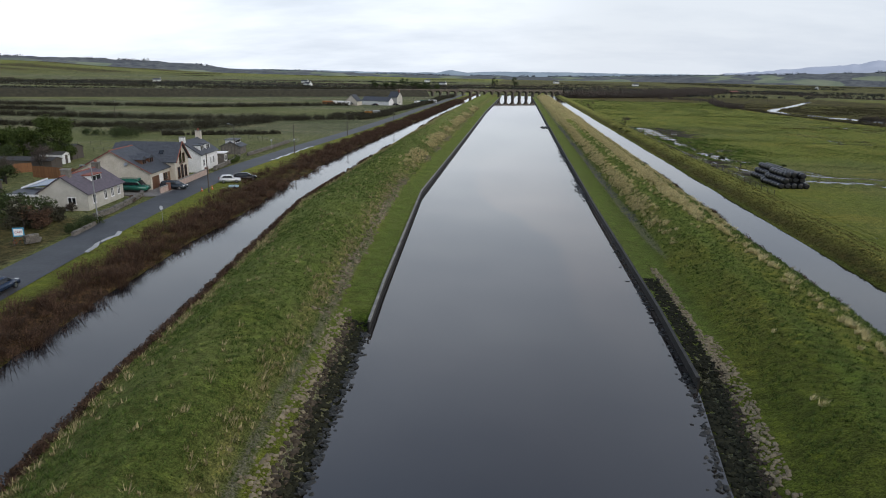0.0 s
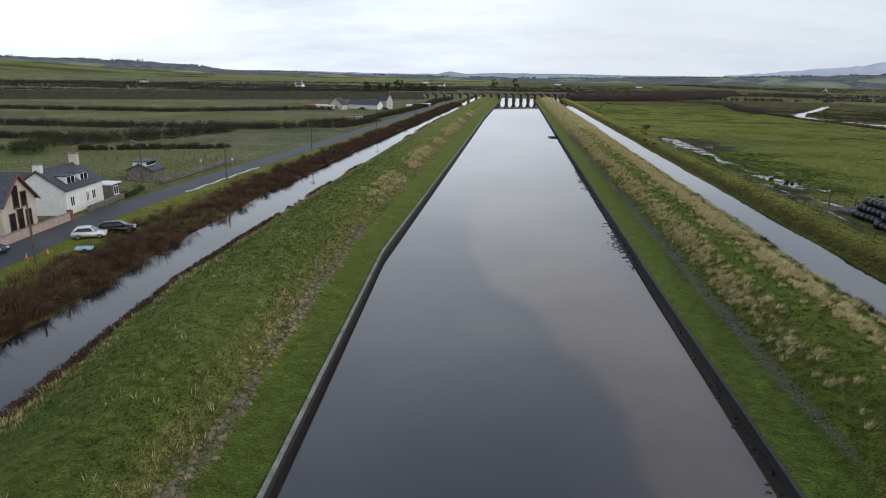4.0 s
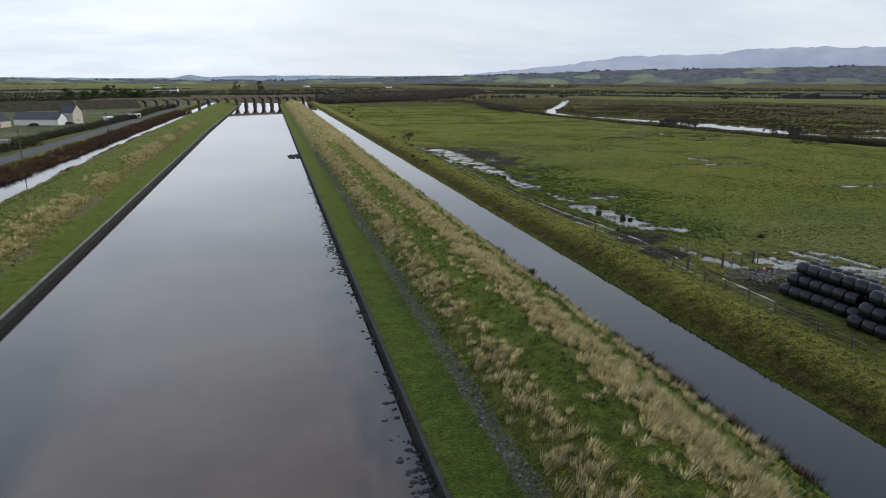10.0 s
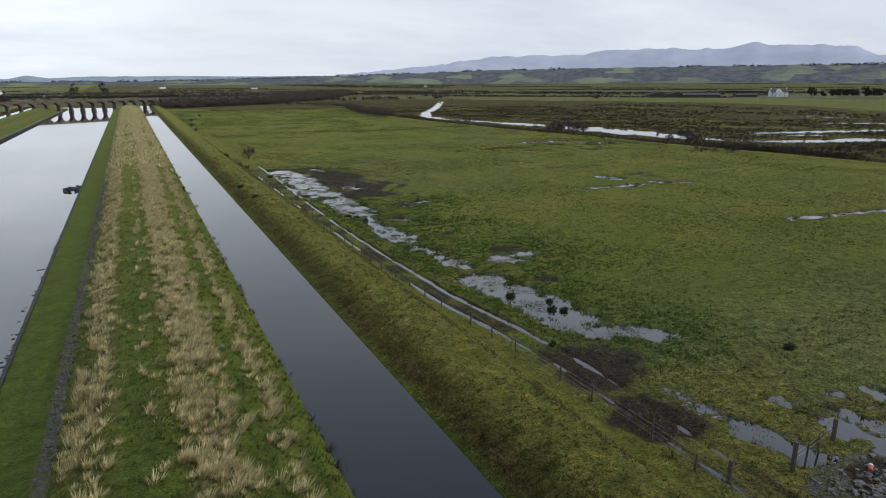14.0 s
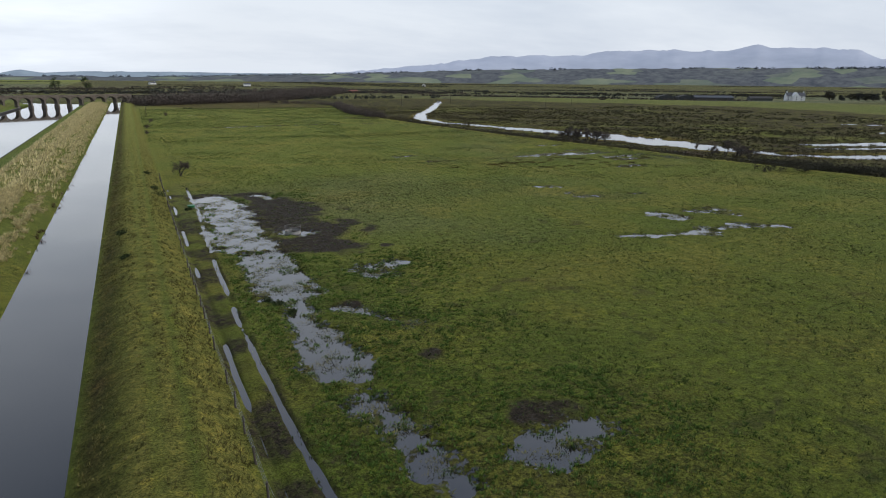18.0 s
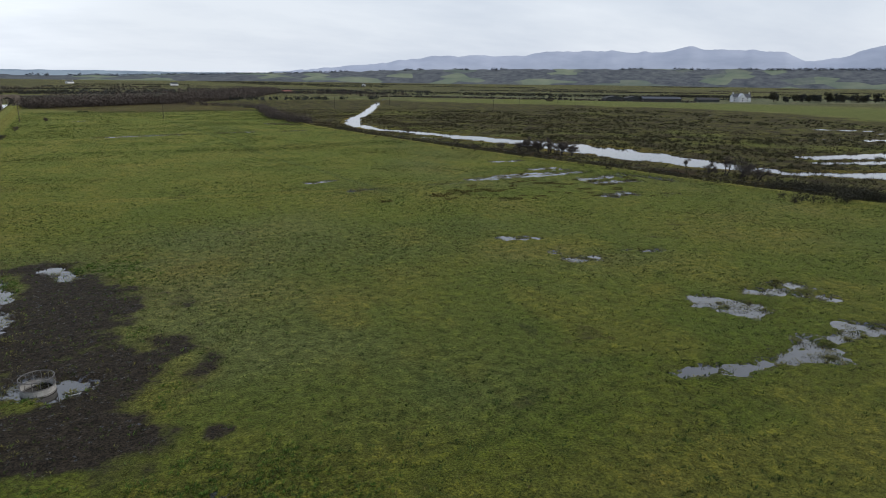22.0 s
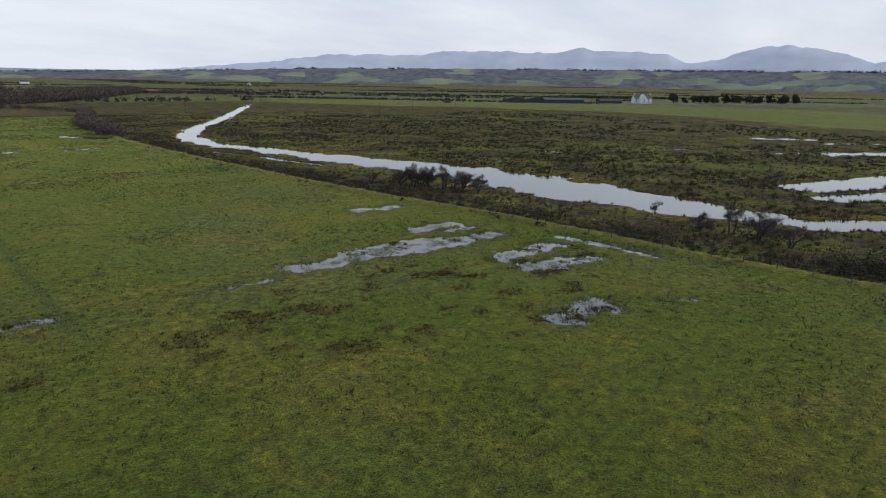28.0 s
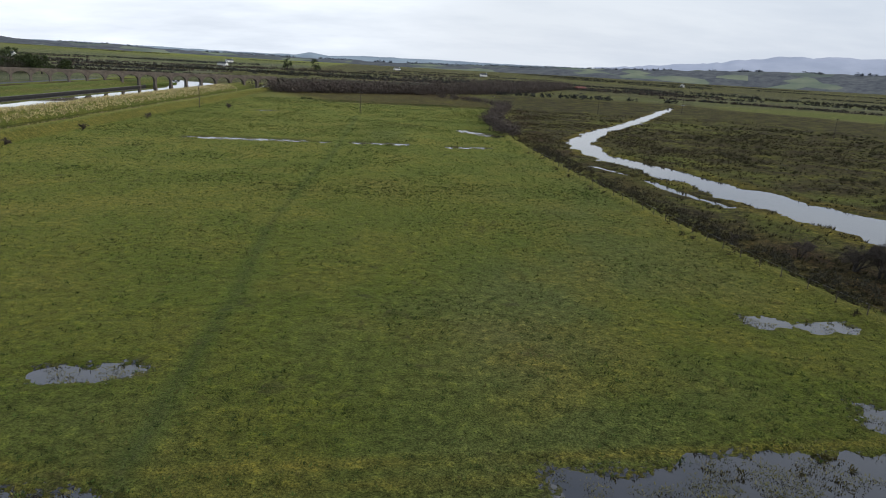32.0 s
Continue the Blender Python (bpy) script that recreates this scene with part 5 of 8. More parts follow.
def hedge(points, half, height, mat, label, n_per_m=0.9, per=110, size=0.22, gaps=0.0, base=None, kind=""):
    """A hedgerow along a line of places."""
    cs, rs = [], []
    for (ax, ay), (bx, by) in zip(points, points[1:]):
        d = math.hypot(bx - ax, by - ay)
        for _ in range(max(2, int(d * n_per_m))):
            t = rng.uniform()
            if gaps and fbm(np.array([ax + (bx - ax) * t]), np.array([ay + (by - ay) * t]), 18, 2, 40)[0] < gaps:
                continue
            cs.append((ax + (bx - ax) * t + rng.normal(0, half * 0.5), ay + (by - ay) * t + rng.normal(0, half * 0.5), 0))
            rs.append(rng.uniform(0.55, 1.1) * height * 0.5)
    cs, rs = np.array(cs), np.array(rs)
    z = np.interp(cs[:, 0], (-64, -60, 49, 51), (1.0, 1.0, 0.0, 0.0)) if base is None else np.full(len(cs), base)
    cs[:, 2] = z + rs * 0.75
    ob = new("hedgerow", tri_mesh("hedgerow", leaves(rng, cs, rs, per, size, 0.95, 0.12), mat))
    return tagged(ob, label, "hedge", kind=kind)


HL = "dark bare hedgerow dividing rough green fields"
for pts, half, hh, gaps in ((((-300, 262), (-228, 261), (-150, 263), (-100, 275), (-72, 292), (-66, 330)), 1.6, 2.8, 0.0), (((-260, 214), (-190, 216), (-130, 222)), 1.3, 2.4, 0.35),
                            (((-130, 200), (-122, 214), (-110, 235), (-104, 262)), 2.6, 4.2, 0.0), (((-115, 197), (-82, 212)), 0.9, 1.5, 0.0), (((-260, 349), (-180, 360), (-112, 420)), 1.6, 2.6, 0.3),
                            (((-90, 300), (-72, 330), (-69, 400), (-68, 470)), 1.5, 2.6, 0.25), (((-420, 300), (-228, 300)), 1.6, 2.6, 0.35), (((-66, 470), (-70, 560), (-66, 620)), 1.8, 3.2, 0.2),
                            (((-330, 330), (-260, 349)), 1.5, 2.5, 0.3)):
    hedge(pts, half * 1.1, hh * 1.3, M_HEDGE, HL, 3.0, per=110 if pts[0][1] > 240 else 130, size=0.28, gaps=gaps * 0.6)
# the tall dark belt and wood strips far off
hedge(((-520, 430), (-386, 446), (-260, 560), (-141, 717), (-120, 745)), 7, 10, M_HEDGE, "tall dark belt of bare trees across the fields", 1.8, 60, 0.8, kind="stuff")
hedge(((-124, 198), (-132, 190), (-140, 192)), 2.2, 4.0, M_GORSE, "dark green clipped gorse clump", 1.0, 160, 0.25)
# the pasture's eastern ditch bank
pts = [(float(east_x(y)) + 0.4, y) for y in (280, 300, 320, 345, 370, 400, 440, 480)]
hedge([(x + 3.2, y) for x, y in pts], 3.4, 2.2, M_HEDGE, "low dark scrub on the ditch bank", 1.5, 80, 0.17, 0.44)
hedge([(float(east_x(y)) + 3.0, y) for y in (280, 320, 370, 420, 500)], 4.0, 1.1, M_RUSH, "rushy ditch side with brown stems", 3.2, 60, 0.18, 0.25)
hedge([(189.5, 297), (191, 286), (193.5, 272), (197, 252)], 2.8, 3.0, M_HEDGE, "dense dark thorn scrub along the ditch", 4.0, 120, 0.2)
hedge([(176, 285), (190, 279), (215, 270), (250, 262)], 2.5, 3.0, M_HEDGE, "thick dark thorn hedge by the marsh", 1.4, 120, 0.22)
hedge([(160, 505), (160, 560), (168, 600), (178, 650)], 3.5, 6.0, M_TWIG, "belt of bare brown willow at the pasture corner", 1.0, 150, 0.4)
hedge([(129, 758), (150, 726), (168, 696), (180, 655)], 2.0, 5.0, M_TWIG, "row of bare hawthorns before the wood", 0.8, 110, 0.35, 0.3)
hedge([(72, 641), (78, 642)], 1.0, 1.8, M_GORSE, "lone dark bush at the pasture head", 1.2, 120, 0.25)
hedge([(48, 700), (75, 722), (110, 748), (169, 795), (230, 900), (318, 1130)], 11, 10, M_TWIG, "dense bare brown wood beyond the pasture", 4.5, 60, 0.8, kind="stuff")
hedge([(52, 735), (110, 790), (200, 900), (290, 1120)], 16, 11, M_TWIG, "dense bare brown wood beyond the pasture", 1.4, 90, 0.8, kind="stuff")
for k in range(120):
    # hedges of the far plain, each its own line
    ang = radians(rng.uniform(-48, 62)); d = rng.uniform(760, 1250) if k % 3 else rng.uniform(1250, 2300)
    cx, cy = math.sin(ang) * d, math.cos(ang) * d
    if (-80 < cx < 230 and cy < 1050) or (cx > 300 and cx + cy < 1300) or (560 < cx < 1000 and cy < 800):
        continue
    ln = rng.uniform(60, 230); tilt = rng.uniform(-0.15, 0.15) + (-0.75 if cx > 300 else 0.1)
    hedge([(cx - ln * math.cos(tilt), cy - ln * math.sin(tilt)), (cx, cy + rng.uniform(-10, 10)), (cx + ln * math.cos(tilt), cy + ln * math.sin(tilt))], 3, rng.uniform(1.6, 3.6) + (3.5 if k % 7 == 0 else 0), (M_FARHEDGE, M_FARHEDGE, M_HEDGE, M_TWIG)[k % 4],
          "dark hedge line across the distant plain", 0.75, 16, 1.1, 0.22, base=float(height_at(cx, cy)[0]), kind="stuff")


def bare_tree(x, y, z, height, spread_, seed, label, lean=(0.25, 0.0), mat=None, leaf=None, density=1.0):
    """A tapered trunk, limbs that fork twice, and a crown of fine twigs."""
    r = np.random.RandomState(seed)
    e = group_of("tree", x, y, z, 0, label, "tree")
    bm = bmesh.new()
    tips = []

    def limb(a, d, length, rad, depth):
        d = d / np.linalg.norm(d)
        mid = a + d * length * 0.5 + r.normal(0, length * 0.05, 3)
        b = mid + (d + r.normal(0, 0.18, 3)) * length * 0.5
        tube(a, mid, rad, rad * 0.8, 6, bm, False); tube(mid, b, rad * 0.8, rad * 0.55, 6, bm, False)
        if depth == 0:
            tips.append((b, length)); tips.append((mid, length))
            return
        for _ in range(3 if depth > 1 else 4):
            nd = d * 0.8 + r.normal(0, 0.85, 3) * np.array([1, 1, 0.5]) + np.array([lean[0], lean[1], 0.22])
            limb(b if r.uniform() < 0.6 else mid, nd, length * r.uniform(0.6, 0.85), rad * 0.52, depth - 1)

    for k in range(r.randint(2, 4)):
        limb(np.array([r.normal(0, 0.15), r.normal(0, 0.15), -0.2]), np.array([lean[0] + r.normal(0, 0.2), lean[1] + r.normal(0, 0.2), 1.0]), height * 0.27, height * 0.026, 3)
    part("trunk", bm, M_BARK, e)
    c = np.array([t[0] for t in tips]); rad = np.array([t[1] for t in tips]) * 1.0 * spread_
    n = int(24 * density)
    k = len(c) * n
    dirs = r.normal(size=(k, 3)) * np.array([1.2, 1.2, 0.7]) + np.array([lean[0], lean[1], 0.35]); dirs /= np.linalg.norm(dirs, axis=1)[:, None]
    a = np.repeat(c, n, 0) + r.normal(0, 0.12, (k, 3)) * height * 0.15
    ln = np.repeat(rad, n) * r.uniform(0.4, 1.0, k)
    side = np.cross(dirs, r.normal(size=(k, 3))); side /= np.linalg.norm(side, axis=1)[:, None]
    tri = np.stack([a - side * 0.010 * height / 5, a + side * 0.010 * height / 5, a + dirs * ln[:, None]], 1)
    me = tri_mesh("crown", tri, mat or M_TWIG)
    part("crown", me, None, e)
    return e


TL = "bare wind-bent hawthorn with a dense twiggy crown"
for k, (x, y, hh) in enumerate(((51.2, 327, 5.4), (49, 505, 3.6), (46.5, 440, 2.6), (47, 470, 3.0), (177.5, 378, 3.8), (181.2, 373, 5.8), (182.6, 371, 6.4), (184.2, 368, 6.8), (185.2, 364.5, 6.6), (186.4, 360.5, 6.4),
                                (187.4, 357, 5.6), (183.4, 369.5, 5.0), (198, 327, 3.4), (193, 316.5, 5.2), (193.4, 312, 6.2), (192.8, 308, 6.6), (193.4, 304, 5.6), (196, 309.5, 5.6), (58, 560, 3.2), (185.6, 362.5, 5.2), (172, 384, 2.6))):
    bare_tree(x, y, float(height_at(x, y)[0]), hh, 1.0, 50 + k, TL)
# low thorn bushes on the levee and by the track
for x, y, r_ in ((46.2, 297.5, 1.0), (45.5, 303, 0.7), (44.8, 320, 0.6), (41.5, 255, 0.5), (41.0, 268, 0.6), (33.0, 166, 0.7), (54.2, 238.5, 0.45), (53.5, 240, 0.4), (55, 236.3, 0.35), (53.6, 184, 0.3), (56.8, 196, 0.5), (58.3, 191, 0.4), (59.2, 190.3, 0.35), (59.4, 193, 0.3), (50.0, 288, 0.5), (70, 175, 0.5)):
    cs = np.array([(0, 0, r_ * 0.5), (r_ * 0.5, r_ * 0.3, r_ * 0.35), (-r_ * 0.5, 0.1, r_ * 0.35)])
    ob = new("thorn_bush", tri_mesh("thorn_bush", leaves(rng, cs, np.array([r_, r_ * 0.7, r_ * 0.7]), 160, 0.13, 0.9, 0.2), M_GORSE))
    ob.location = (x, y, max(float(height_at(x, y)[0]), Z_FIELD) - 0.05)
    tagged(ob, "small dark green bush on the bank", "bush")

# ---- houses, vehicles and street things by the lane ----
M_RENDER = plain("beige_pebbledash", (0.44, 0.395, 0.325), (0.58, 0.535, 0.455), 0.9, 0.7, relief=0.01)
M_GREYRENDER = plain("grey_beige_render", (0.40, 0.38, 0.335), (0.55, 0.53, 0.475), 0.9, 0.8, relief=0.01)
M_WHITEWALL = plain("white_painted_render", (0.66, 0.66, 0.65), (0.80, 0.80, 0.79), 0.8, 0.5, relief=0.008)
M_SLATE = plain("wet_grey_slate", (0.032, 0.036, 0.043), (0.070, 0.075, 0.086), 0.6, 2.5, relief=0.02, obj=0.25)
M_PURPLE = plain("purple_slate", (0.062, 0.050, 0.060), (0.115, 0.095, 0.112), 0.62, 2.5, relief=0.02, obj=0.25)
M_RIDGE = plain("terracotta_ridge", (0.19, 0.060, 0.040), (0.30, 0.10, 0.065), 0.7, 3.0)
M_GLASS = plain("dark_window_glass", (0.012, 0.014, 0.016), (0.020, 0.022, 0.026), 0.06, 1.0)
M_UPVC = plain("white_window_frame", (0.70, 0.70, 0.70), (0.80, 0.80, 0.80), 0.4, 3.0)
M_BROWNWOOD = plain("brown_joinery", (0.085, 0.038, 0.020), (0.15, 0.070, 0.036), 0.5, 5.0, stretch=(6, 6, 1))
M_FENCEWOOD = plain("orange_fence_board", (0.15, 0.070, 0.028), (0.26, 0.12, 0.050), 0.8, 4.0, stretch=(8, 8, 1), obj=0.2)
M_OLDWOOD = plain("grey_weathered_post", (0.045, 0.038, 0.030), (0.12, 0.10, 0.085), 0.85, 6.0, stretch=(5, 5, 1))
M_WALLSTONE = plain("rubble_wall_stone", (0.075, 0.068, 0.058), (0.21, 0.19, 0.165), 0.9, 2.0, relief=0.04, obj=0.35)
M_PINK = plain("pink_block_wall", (0.36, 0.27, 0.23), (0.47, 0.36, 0.31), 0.9, 1.5, relief=0.01)
M_BRICK = plain("red_brick_pier", (0.13, 0.055, 0.038), (0.22, 0.095, 0.065), 0.85, 5.0)
M_TYRE = plain("black_tyre", (0.012, 0.012, 0.012), (0.025, 0.025, 0.025), 0.8, 5.0)
M_RIM = plain("silver_rim", (0.35, 0.35, 0.36), (0.5, 0.5, 0.5), 0.3, 4.0, metal=0.9)
M_LAMP = plain("headlight_glass", (0.5, 0.5, 0.5), (0.7, 0.7, 0.7), 0.1, 4.0)
M_TAIL = plain("red_tail_light", (0.25, 0.01, 0.01), (0.35, 0.02, 0.02), 0.2, 4.0)
M_GALV = plain("galvanised_steel", (0.28, 0.29, 0.30), (0.42, 0.43, 0.44), 0.45, 3.0, metal=0.7)
M_PAVING = plain("grey_paving", (0.13, 0.12, 0.11), (0.24, 0.22, 0.20), 0.8, 1.5)


def window(parent, axis, plane, a, z, w, h, out, mat=None, panes=1, sill=True):
    """A window in a wall: axis "x" or "y" is the wall's normal, plane its place, a the centre along it, out the outward sign."""
    f = mat or M_UPVC
    def bx(a0, z0, a1, z1, d0, d1):
        lo, hi = sorted((plane + out * d0, plane + out * d1))
        return box(lo, a0, z0, hi, a1, z1) if axis == "x" else box(a0, lo, z0, a1, hi, z1)
    win = part("window", bx(a - w / 2, z, a + w / 2, z + h, -0.10, 0.02), M_GLASS, parent, "dark glazed window in a frame")
    t = 0.09
    bm = bx(a - w / 2 - t, z - t, a - w / 2, z + h + t, -0.05, 0.07)
    fr = [(a - w / 2 - t, z - t, a - w / 2, z + h + t), (a + w / 2, z - t, a + w / 2 + t, z + h + t), (a - w / 2, z + h, a + w / 2, z + h + t), (a - w / 2, z - t, a + w / 2, z)]
    fr += [(a - w / 2 + w * k / (panes + 1) - 0.04, z, a - w / 2 + w * k / (panes + 1) + 0.04, z + h) for k in range(1, panes + 1)]
    bm.free()
    bm = bmesh.new()
    for q in fr:
        lo, hi = sorted((plane - out * 0.05, plane + out * 0.07))
        box(*((lo, q[0], q[1], hi, q[2], q[3]) if axis == "x" else (q[0], lo, q[1], q[2], hi, q[3])), bm=bm)
    part("window_frame", bm, f, win)
    if sill:
        part("window_sill", bx(a - w / 2 - 0.15, z - t - 0.07, a + w / 2 + 0.15, z - t - 0.005, -0.02, 0.14), f, win)
    return win


def slate_roof(parent, name, p0, p1, p2, p3, mat, rows=0, cols=0):
    """One slope: p0, p1 along the eaves, p2, p3 along the ridge; courses of slates as steps."""
    roof = part(name, slab(p0, p1, p2, p3, 0.10), mat, parent)
    if rows:
        q = [Vector(p) for p in (p0, p1, p2, p3)]
        n = (q[1] - q[0]).cross(q[3] - q[0]).normalized()
        bm = bmesh.new()
        for i in range(rows):
            t0, t1 = i / rows, (i + 1.12) / rows
            a, b = q[0].lerp(q[3], t0) + n * 0.125, q[1].lerp(q[2], t0) + n * 0.125
            c, d = q[1].lerp(q[2], min(t1, 1)) + n * 0.105, q[0].lerp(q[3], min(t1, 1)) + n * 0.105
            slab(a, b, c, d, 0.02, bm)
        tagged(part("slate_covering", bm, mat, roof), kind="stuff")
    return roof


def gable_house(name, x, y, z, rz, w, ln, eaves, ridge, wall, roof, label, over=0.3, ridge_mat=None, rows=14):
    """Local axes: x across the gable (0 at the road front, negative back), y along the ridge."""
    e = group_of(name, x, y, z, rz, label, "house")
    pts = [(-w, -1.0), (0, -1.0), (0, eaves), (-w / 2, ridge), (-w, eaves)]
    part("wall", extrude_poly(pts, "y", 0, ln), wall, e)
    s = (ridge - eaves) / (w / 2)
    for nm, x0, sg in (("roof_slope", 0.0, 1), ("roof_slope", -w, -1)):
        a = (x0 + sg * over, -over, eaves - s * over + 0.02), (x0 + sg * over, ln + over, eaves - s * over + 0.02), (-w / 2, ln + over, ridge + 0.02), (-w / 2, -over, ridge + 0.02)
        if sg < 0:
            a = (a[1], a[0], a[3], a[2])
        slate_roof(e, nm, *a, roof, rows)
    part("ridge_tiles", tube((-w / 2, -over, ridge + 0.13), (-w / 2, ln + over, ridge + 0.13), 0.13, 0.13, 8), ridge_mat or roof, e)
    return e


def chimney(parent, x, y, z0, z1, w, d, mat, pots=1):
    st = part("chimney", box(x - w / 2, y - d / 2, z0, x + w / 2, y + d / 2, z1, 0.02), mat, parent)
    part("cap", box(x - w / 2 - 0.08, y - d / 2 - 0.08, z1, x + w / 2 + 0.08, y + d / 2 + 0.08, z1 + 0.14, 0.02), M_CONC, st)
    for k in range(pots):
        part("chimney_pot", tube((x, y + (k - (pots - 1) / 2) * 0.4, z1 + 0.14), (x, y + (k - (pots - 1) / 2) * 0.4, z1 + 0.6), 0.14, 0.11, 10), M_RIDGE, st)


def dormer(parent, x, y, z, w, h, d, wall, roof, frame_mat, flat=False):
    """A dormer whose front faces +x."""
    dm = part("dormer", box(x - d, y - w / 2, z - 0.6, x, y + w / 2, z + h), wall, parent)
    if flat:
        part("dormer_roof", box(x - d - 0.1, y - w / 2 - 0.15, z + h, x + 0.2, y + w / 2 + 0.15, z + h + 0.14, 0.03), roof, dm)
    else:
        pts = [(y - w / 2 - 0.2, z + h - 0.05), (y + w / 2 + 0.2, z + h - 0.05), (y, z + h + w * 0.36)]
        part("dormer_roof", extrude_poly(pts, "x", x - d - 0.6, x + 0.2), roof, dm)
    part("window", box(x + 0.01, y - w / 2 + 0.18, z + 0.1, x + 0.05, y + w / 2 - 0.18, z + h - 0.15), M_GLASS, dm)
    bm = bmesh.new()
    for a, b in ((y - w / 2 + 0.06, y - w / 2 + 0.18), (y - 0.05, y + 0.05), (y + w / 2 - 0.18, y + w / 2 - 0.06)):
        box(x, a, z + 0.02, x + 0.09, b, z + h - 0.05, bm=bm)
    part("window_frame", bm, frame_mat, dm)


RZ = 8.0                 # the houses stand square to the lane
Z1 = 1.28
# bungalow
b = gable_house("bungalow", -62.4, 85.4, Z1, RZ, 7.3, 11.2, 2.35, 4.75, M_GREYRENDER, M_PURPLE, "grey rendered bungalow with purple slate roof behind a stone wall", ridge_mat=M_RIDGE)
for k, a in enumerate((1.8, 5.2, 7.4, 9.6)):
    window(b, "x", 0.0, a, 0.75, 0.75 if k else 0.8, 1.25, 1)
window(b, "y", 0.0, -2.4, 0.8, 1.1, 0.9, -1)
dormer(b, -1.6, 6.0, 3.35, 3.2, 1.0, 1.8, M_UPVC, M_RIDGE, M_UPVC, True)
chimney(b, -3.65, 1.6, 4.2, 5.7, 1.2, 0.8, M_WALLSTONE, 0)
chimney(b, -3.65, 10.4, 4.2, 5.6, 1.1, 0.8, M_WALLSTONE, 2)
part("lean_to", box(-12.0, 0.4, -1, -7.3, 7.5, 1.9), M_GREYRENDER, b)
part("lean_to_roof", slab((-12.4, 0.0, 1.9), (-7.2, 0.0, 1.9), (-7.2, 4.4, 2.1), (-12.4, 4.4, 2.1), 0.16), M_SLATE, b)
part("fascia", box(-12.45, -0.1, 1.8, -7.25, 0.0, 2.12), M_UPVC, b)
part("sunroom_roof", slab((-11.8, 4.2, 2.3), (-7.5, 3.2, 3.0), (-7.5, 7.6, 3.4), (-11.8, 7.6, 2.8), 0.12), plain("blue_grey_panels", (0.10, 0.15, 0.24), (0.16, 0.22, 0.32), 0.3, 2.0), b)
part("bargeboard", slab((-12.2, 3.9, 2.2), (-7.4, 3.0, 3.9), (-7.4, 3.2, 4.15), (-12.2, 4.1, 2.45), 0.1), M_UPVC, b)

# tall gabled house
g = gable_house("house", -62.5, 102.4, Z1, RZ, 13.3, 8.4, 3.0, 6.65, M_RENDER, M_SLATE, "beige rendered house with slate roof, wooden dormers and tall gable windows", ridge_mat=M_RIDGE, rows=22)
for a in (2.4, 5.4):
    dormer(g, -2.0, a, 3.85, 1.7, 1.25, 2.0, M_BROWNWOOD, M_SLATE, M_BROWNWOOD)
window(g, "x", 0.0, 6.2, 0.9, 1.6, 1.2, 1, M_BROWNWOOD, 1)
part("garage_door", box(0.0, 0.6, 0.0, 0.05, 3.4, 2.2), M_BROWNWOOD, g)
part("porch_recess", box(-0.02, 3.6, 0.0, 0.03, 5.1, 2.3), M_WHITEWALL, g)
part("skylight", slab((-2.2, 9.4, 5.1), (-1.4, 9.4, 5.1), (-1.4, 10.1, 5.7), (-2.2, 10.1, 5.7), 0.14), M_GLASS, g)
# cross wing: its gable looks on the lane
bm = extrude_poly([(8.4, -1), (15.2, -1), (15.2, 4.0), (11.8, 7.1), (8.4, 4.0)], "x", -9.8, 1.0)
wing = part("cross_wing", bm, M_RENDER, g)
for sg in (-1, 1):
    c0, c1 = 11.8 + sg * 3.75, 11.8
    p = ((-10.1, c0, 3.7), (1.5, c0, 3.7), (1.5, c1, 7.15), (-10.1, c1, 7.15))
    if sg > 0:
        p = (p[1], p[0], p[3], p[2])
    slate_roof(g, "roof_slope", *p, M_SLATE, 14)
for sg in (-1, 1):
    part("verge_tiles", slab((1.46, 11.8 + sg * 3.8, 3.65), (1.6, 11.8 + sg * 3.8, 3.65), (1.6, 11.8, 7.3), (1.46, 11.8, 7.3), 0.12), M_RIDGE, g)
    part("verge_tiles", slab((-6.65, -0.42, 6.72), (-6.65 + sg * 6.95, -0.42, 2.85), (-6.65 + sg * 6.95, -0.22, 2.85), (-6.65, -0.22, 6.72), 0.10), M_RIDGE, g)
for a, zz, hh in ((10.2, 0.6, 2.0), (11.8, 0.4, 2.5), (13.5, 0.6, 2.0), (11.3, 3.3, 2.6), (12.9, 3.3, 1.7)):
    window(g, "x", 1.0, a, zz, 1.05, hh, 1, M_BROWNWOOD, 0)
part("front_door", box(0.0, 7.4, 0.05, 0.06, 8.25, 2.15), M_BROWNWOOD, g, "panelled brown front door")
part("satellite_dish", tube((-4.0, -0.1, 4.4), (-4.0, -0.25, 4.5), 0.28, 0.30, 14), M_GALV, g)

# white house
wh = gable_house("house", -64.6, 124.6, Z1, RZ, 7.4, 10.5, 3.5, 6.0, M_WHITEWALL, M_SLATE, "white rendered house with slate roof and flat-topped dormers", rows=16)
for a in (3.0, 6.6):
    dormer(wh, -0.7, a, 3.85, 2.3, 1.3, 2.4, M_WHITEWALL, M_SLATE, M_UPVC, True)
for a in (1.6, 7.6):
    window(wh, "x", 0.0, a, 1.0, 0.9, 1.3, 1)
part("front_door", box(0.0, 4.2, 0.0, 0.06, 5.1, 2.1), M_UPVC, wh, "pale front door")
window(wh, "x", 0.0, 5.8, 1.0, 0.6, 1.3, 1)
chimney(wh, -3.7, 0.5, 5.5, 7.0, 1.1, 0.7, M_WHITEWALL, 0)
chimney(wh, -3.7, 10.0, 5.5, 7.5, 1.2, 0.8, M_RENDER, 2)
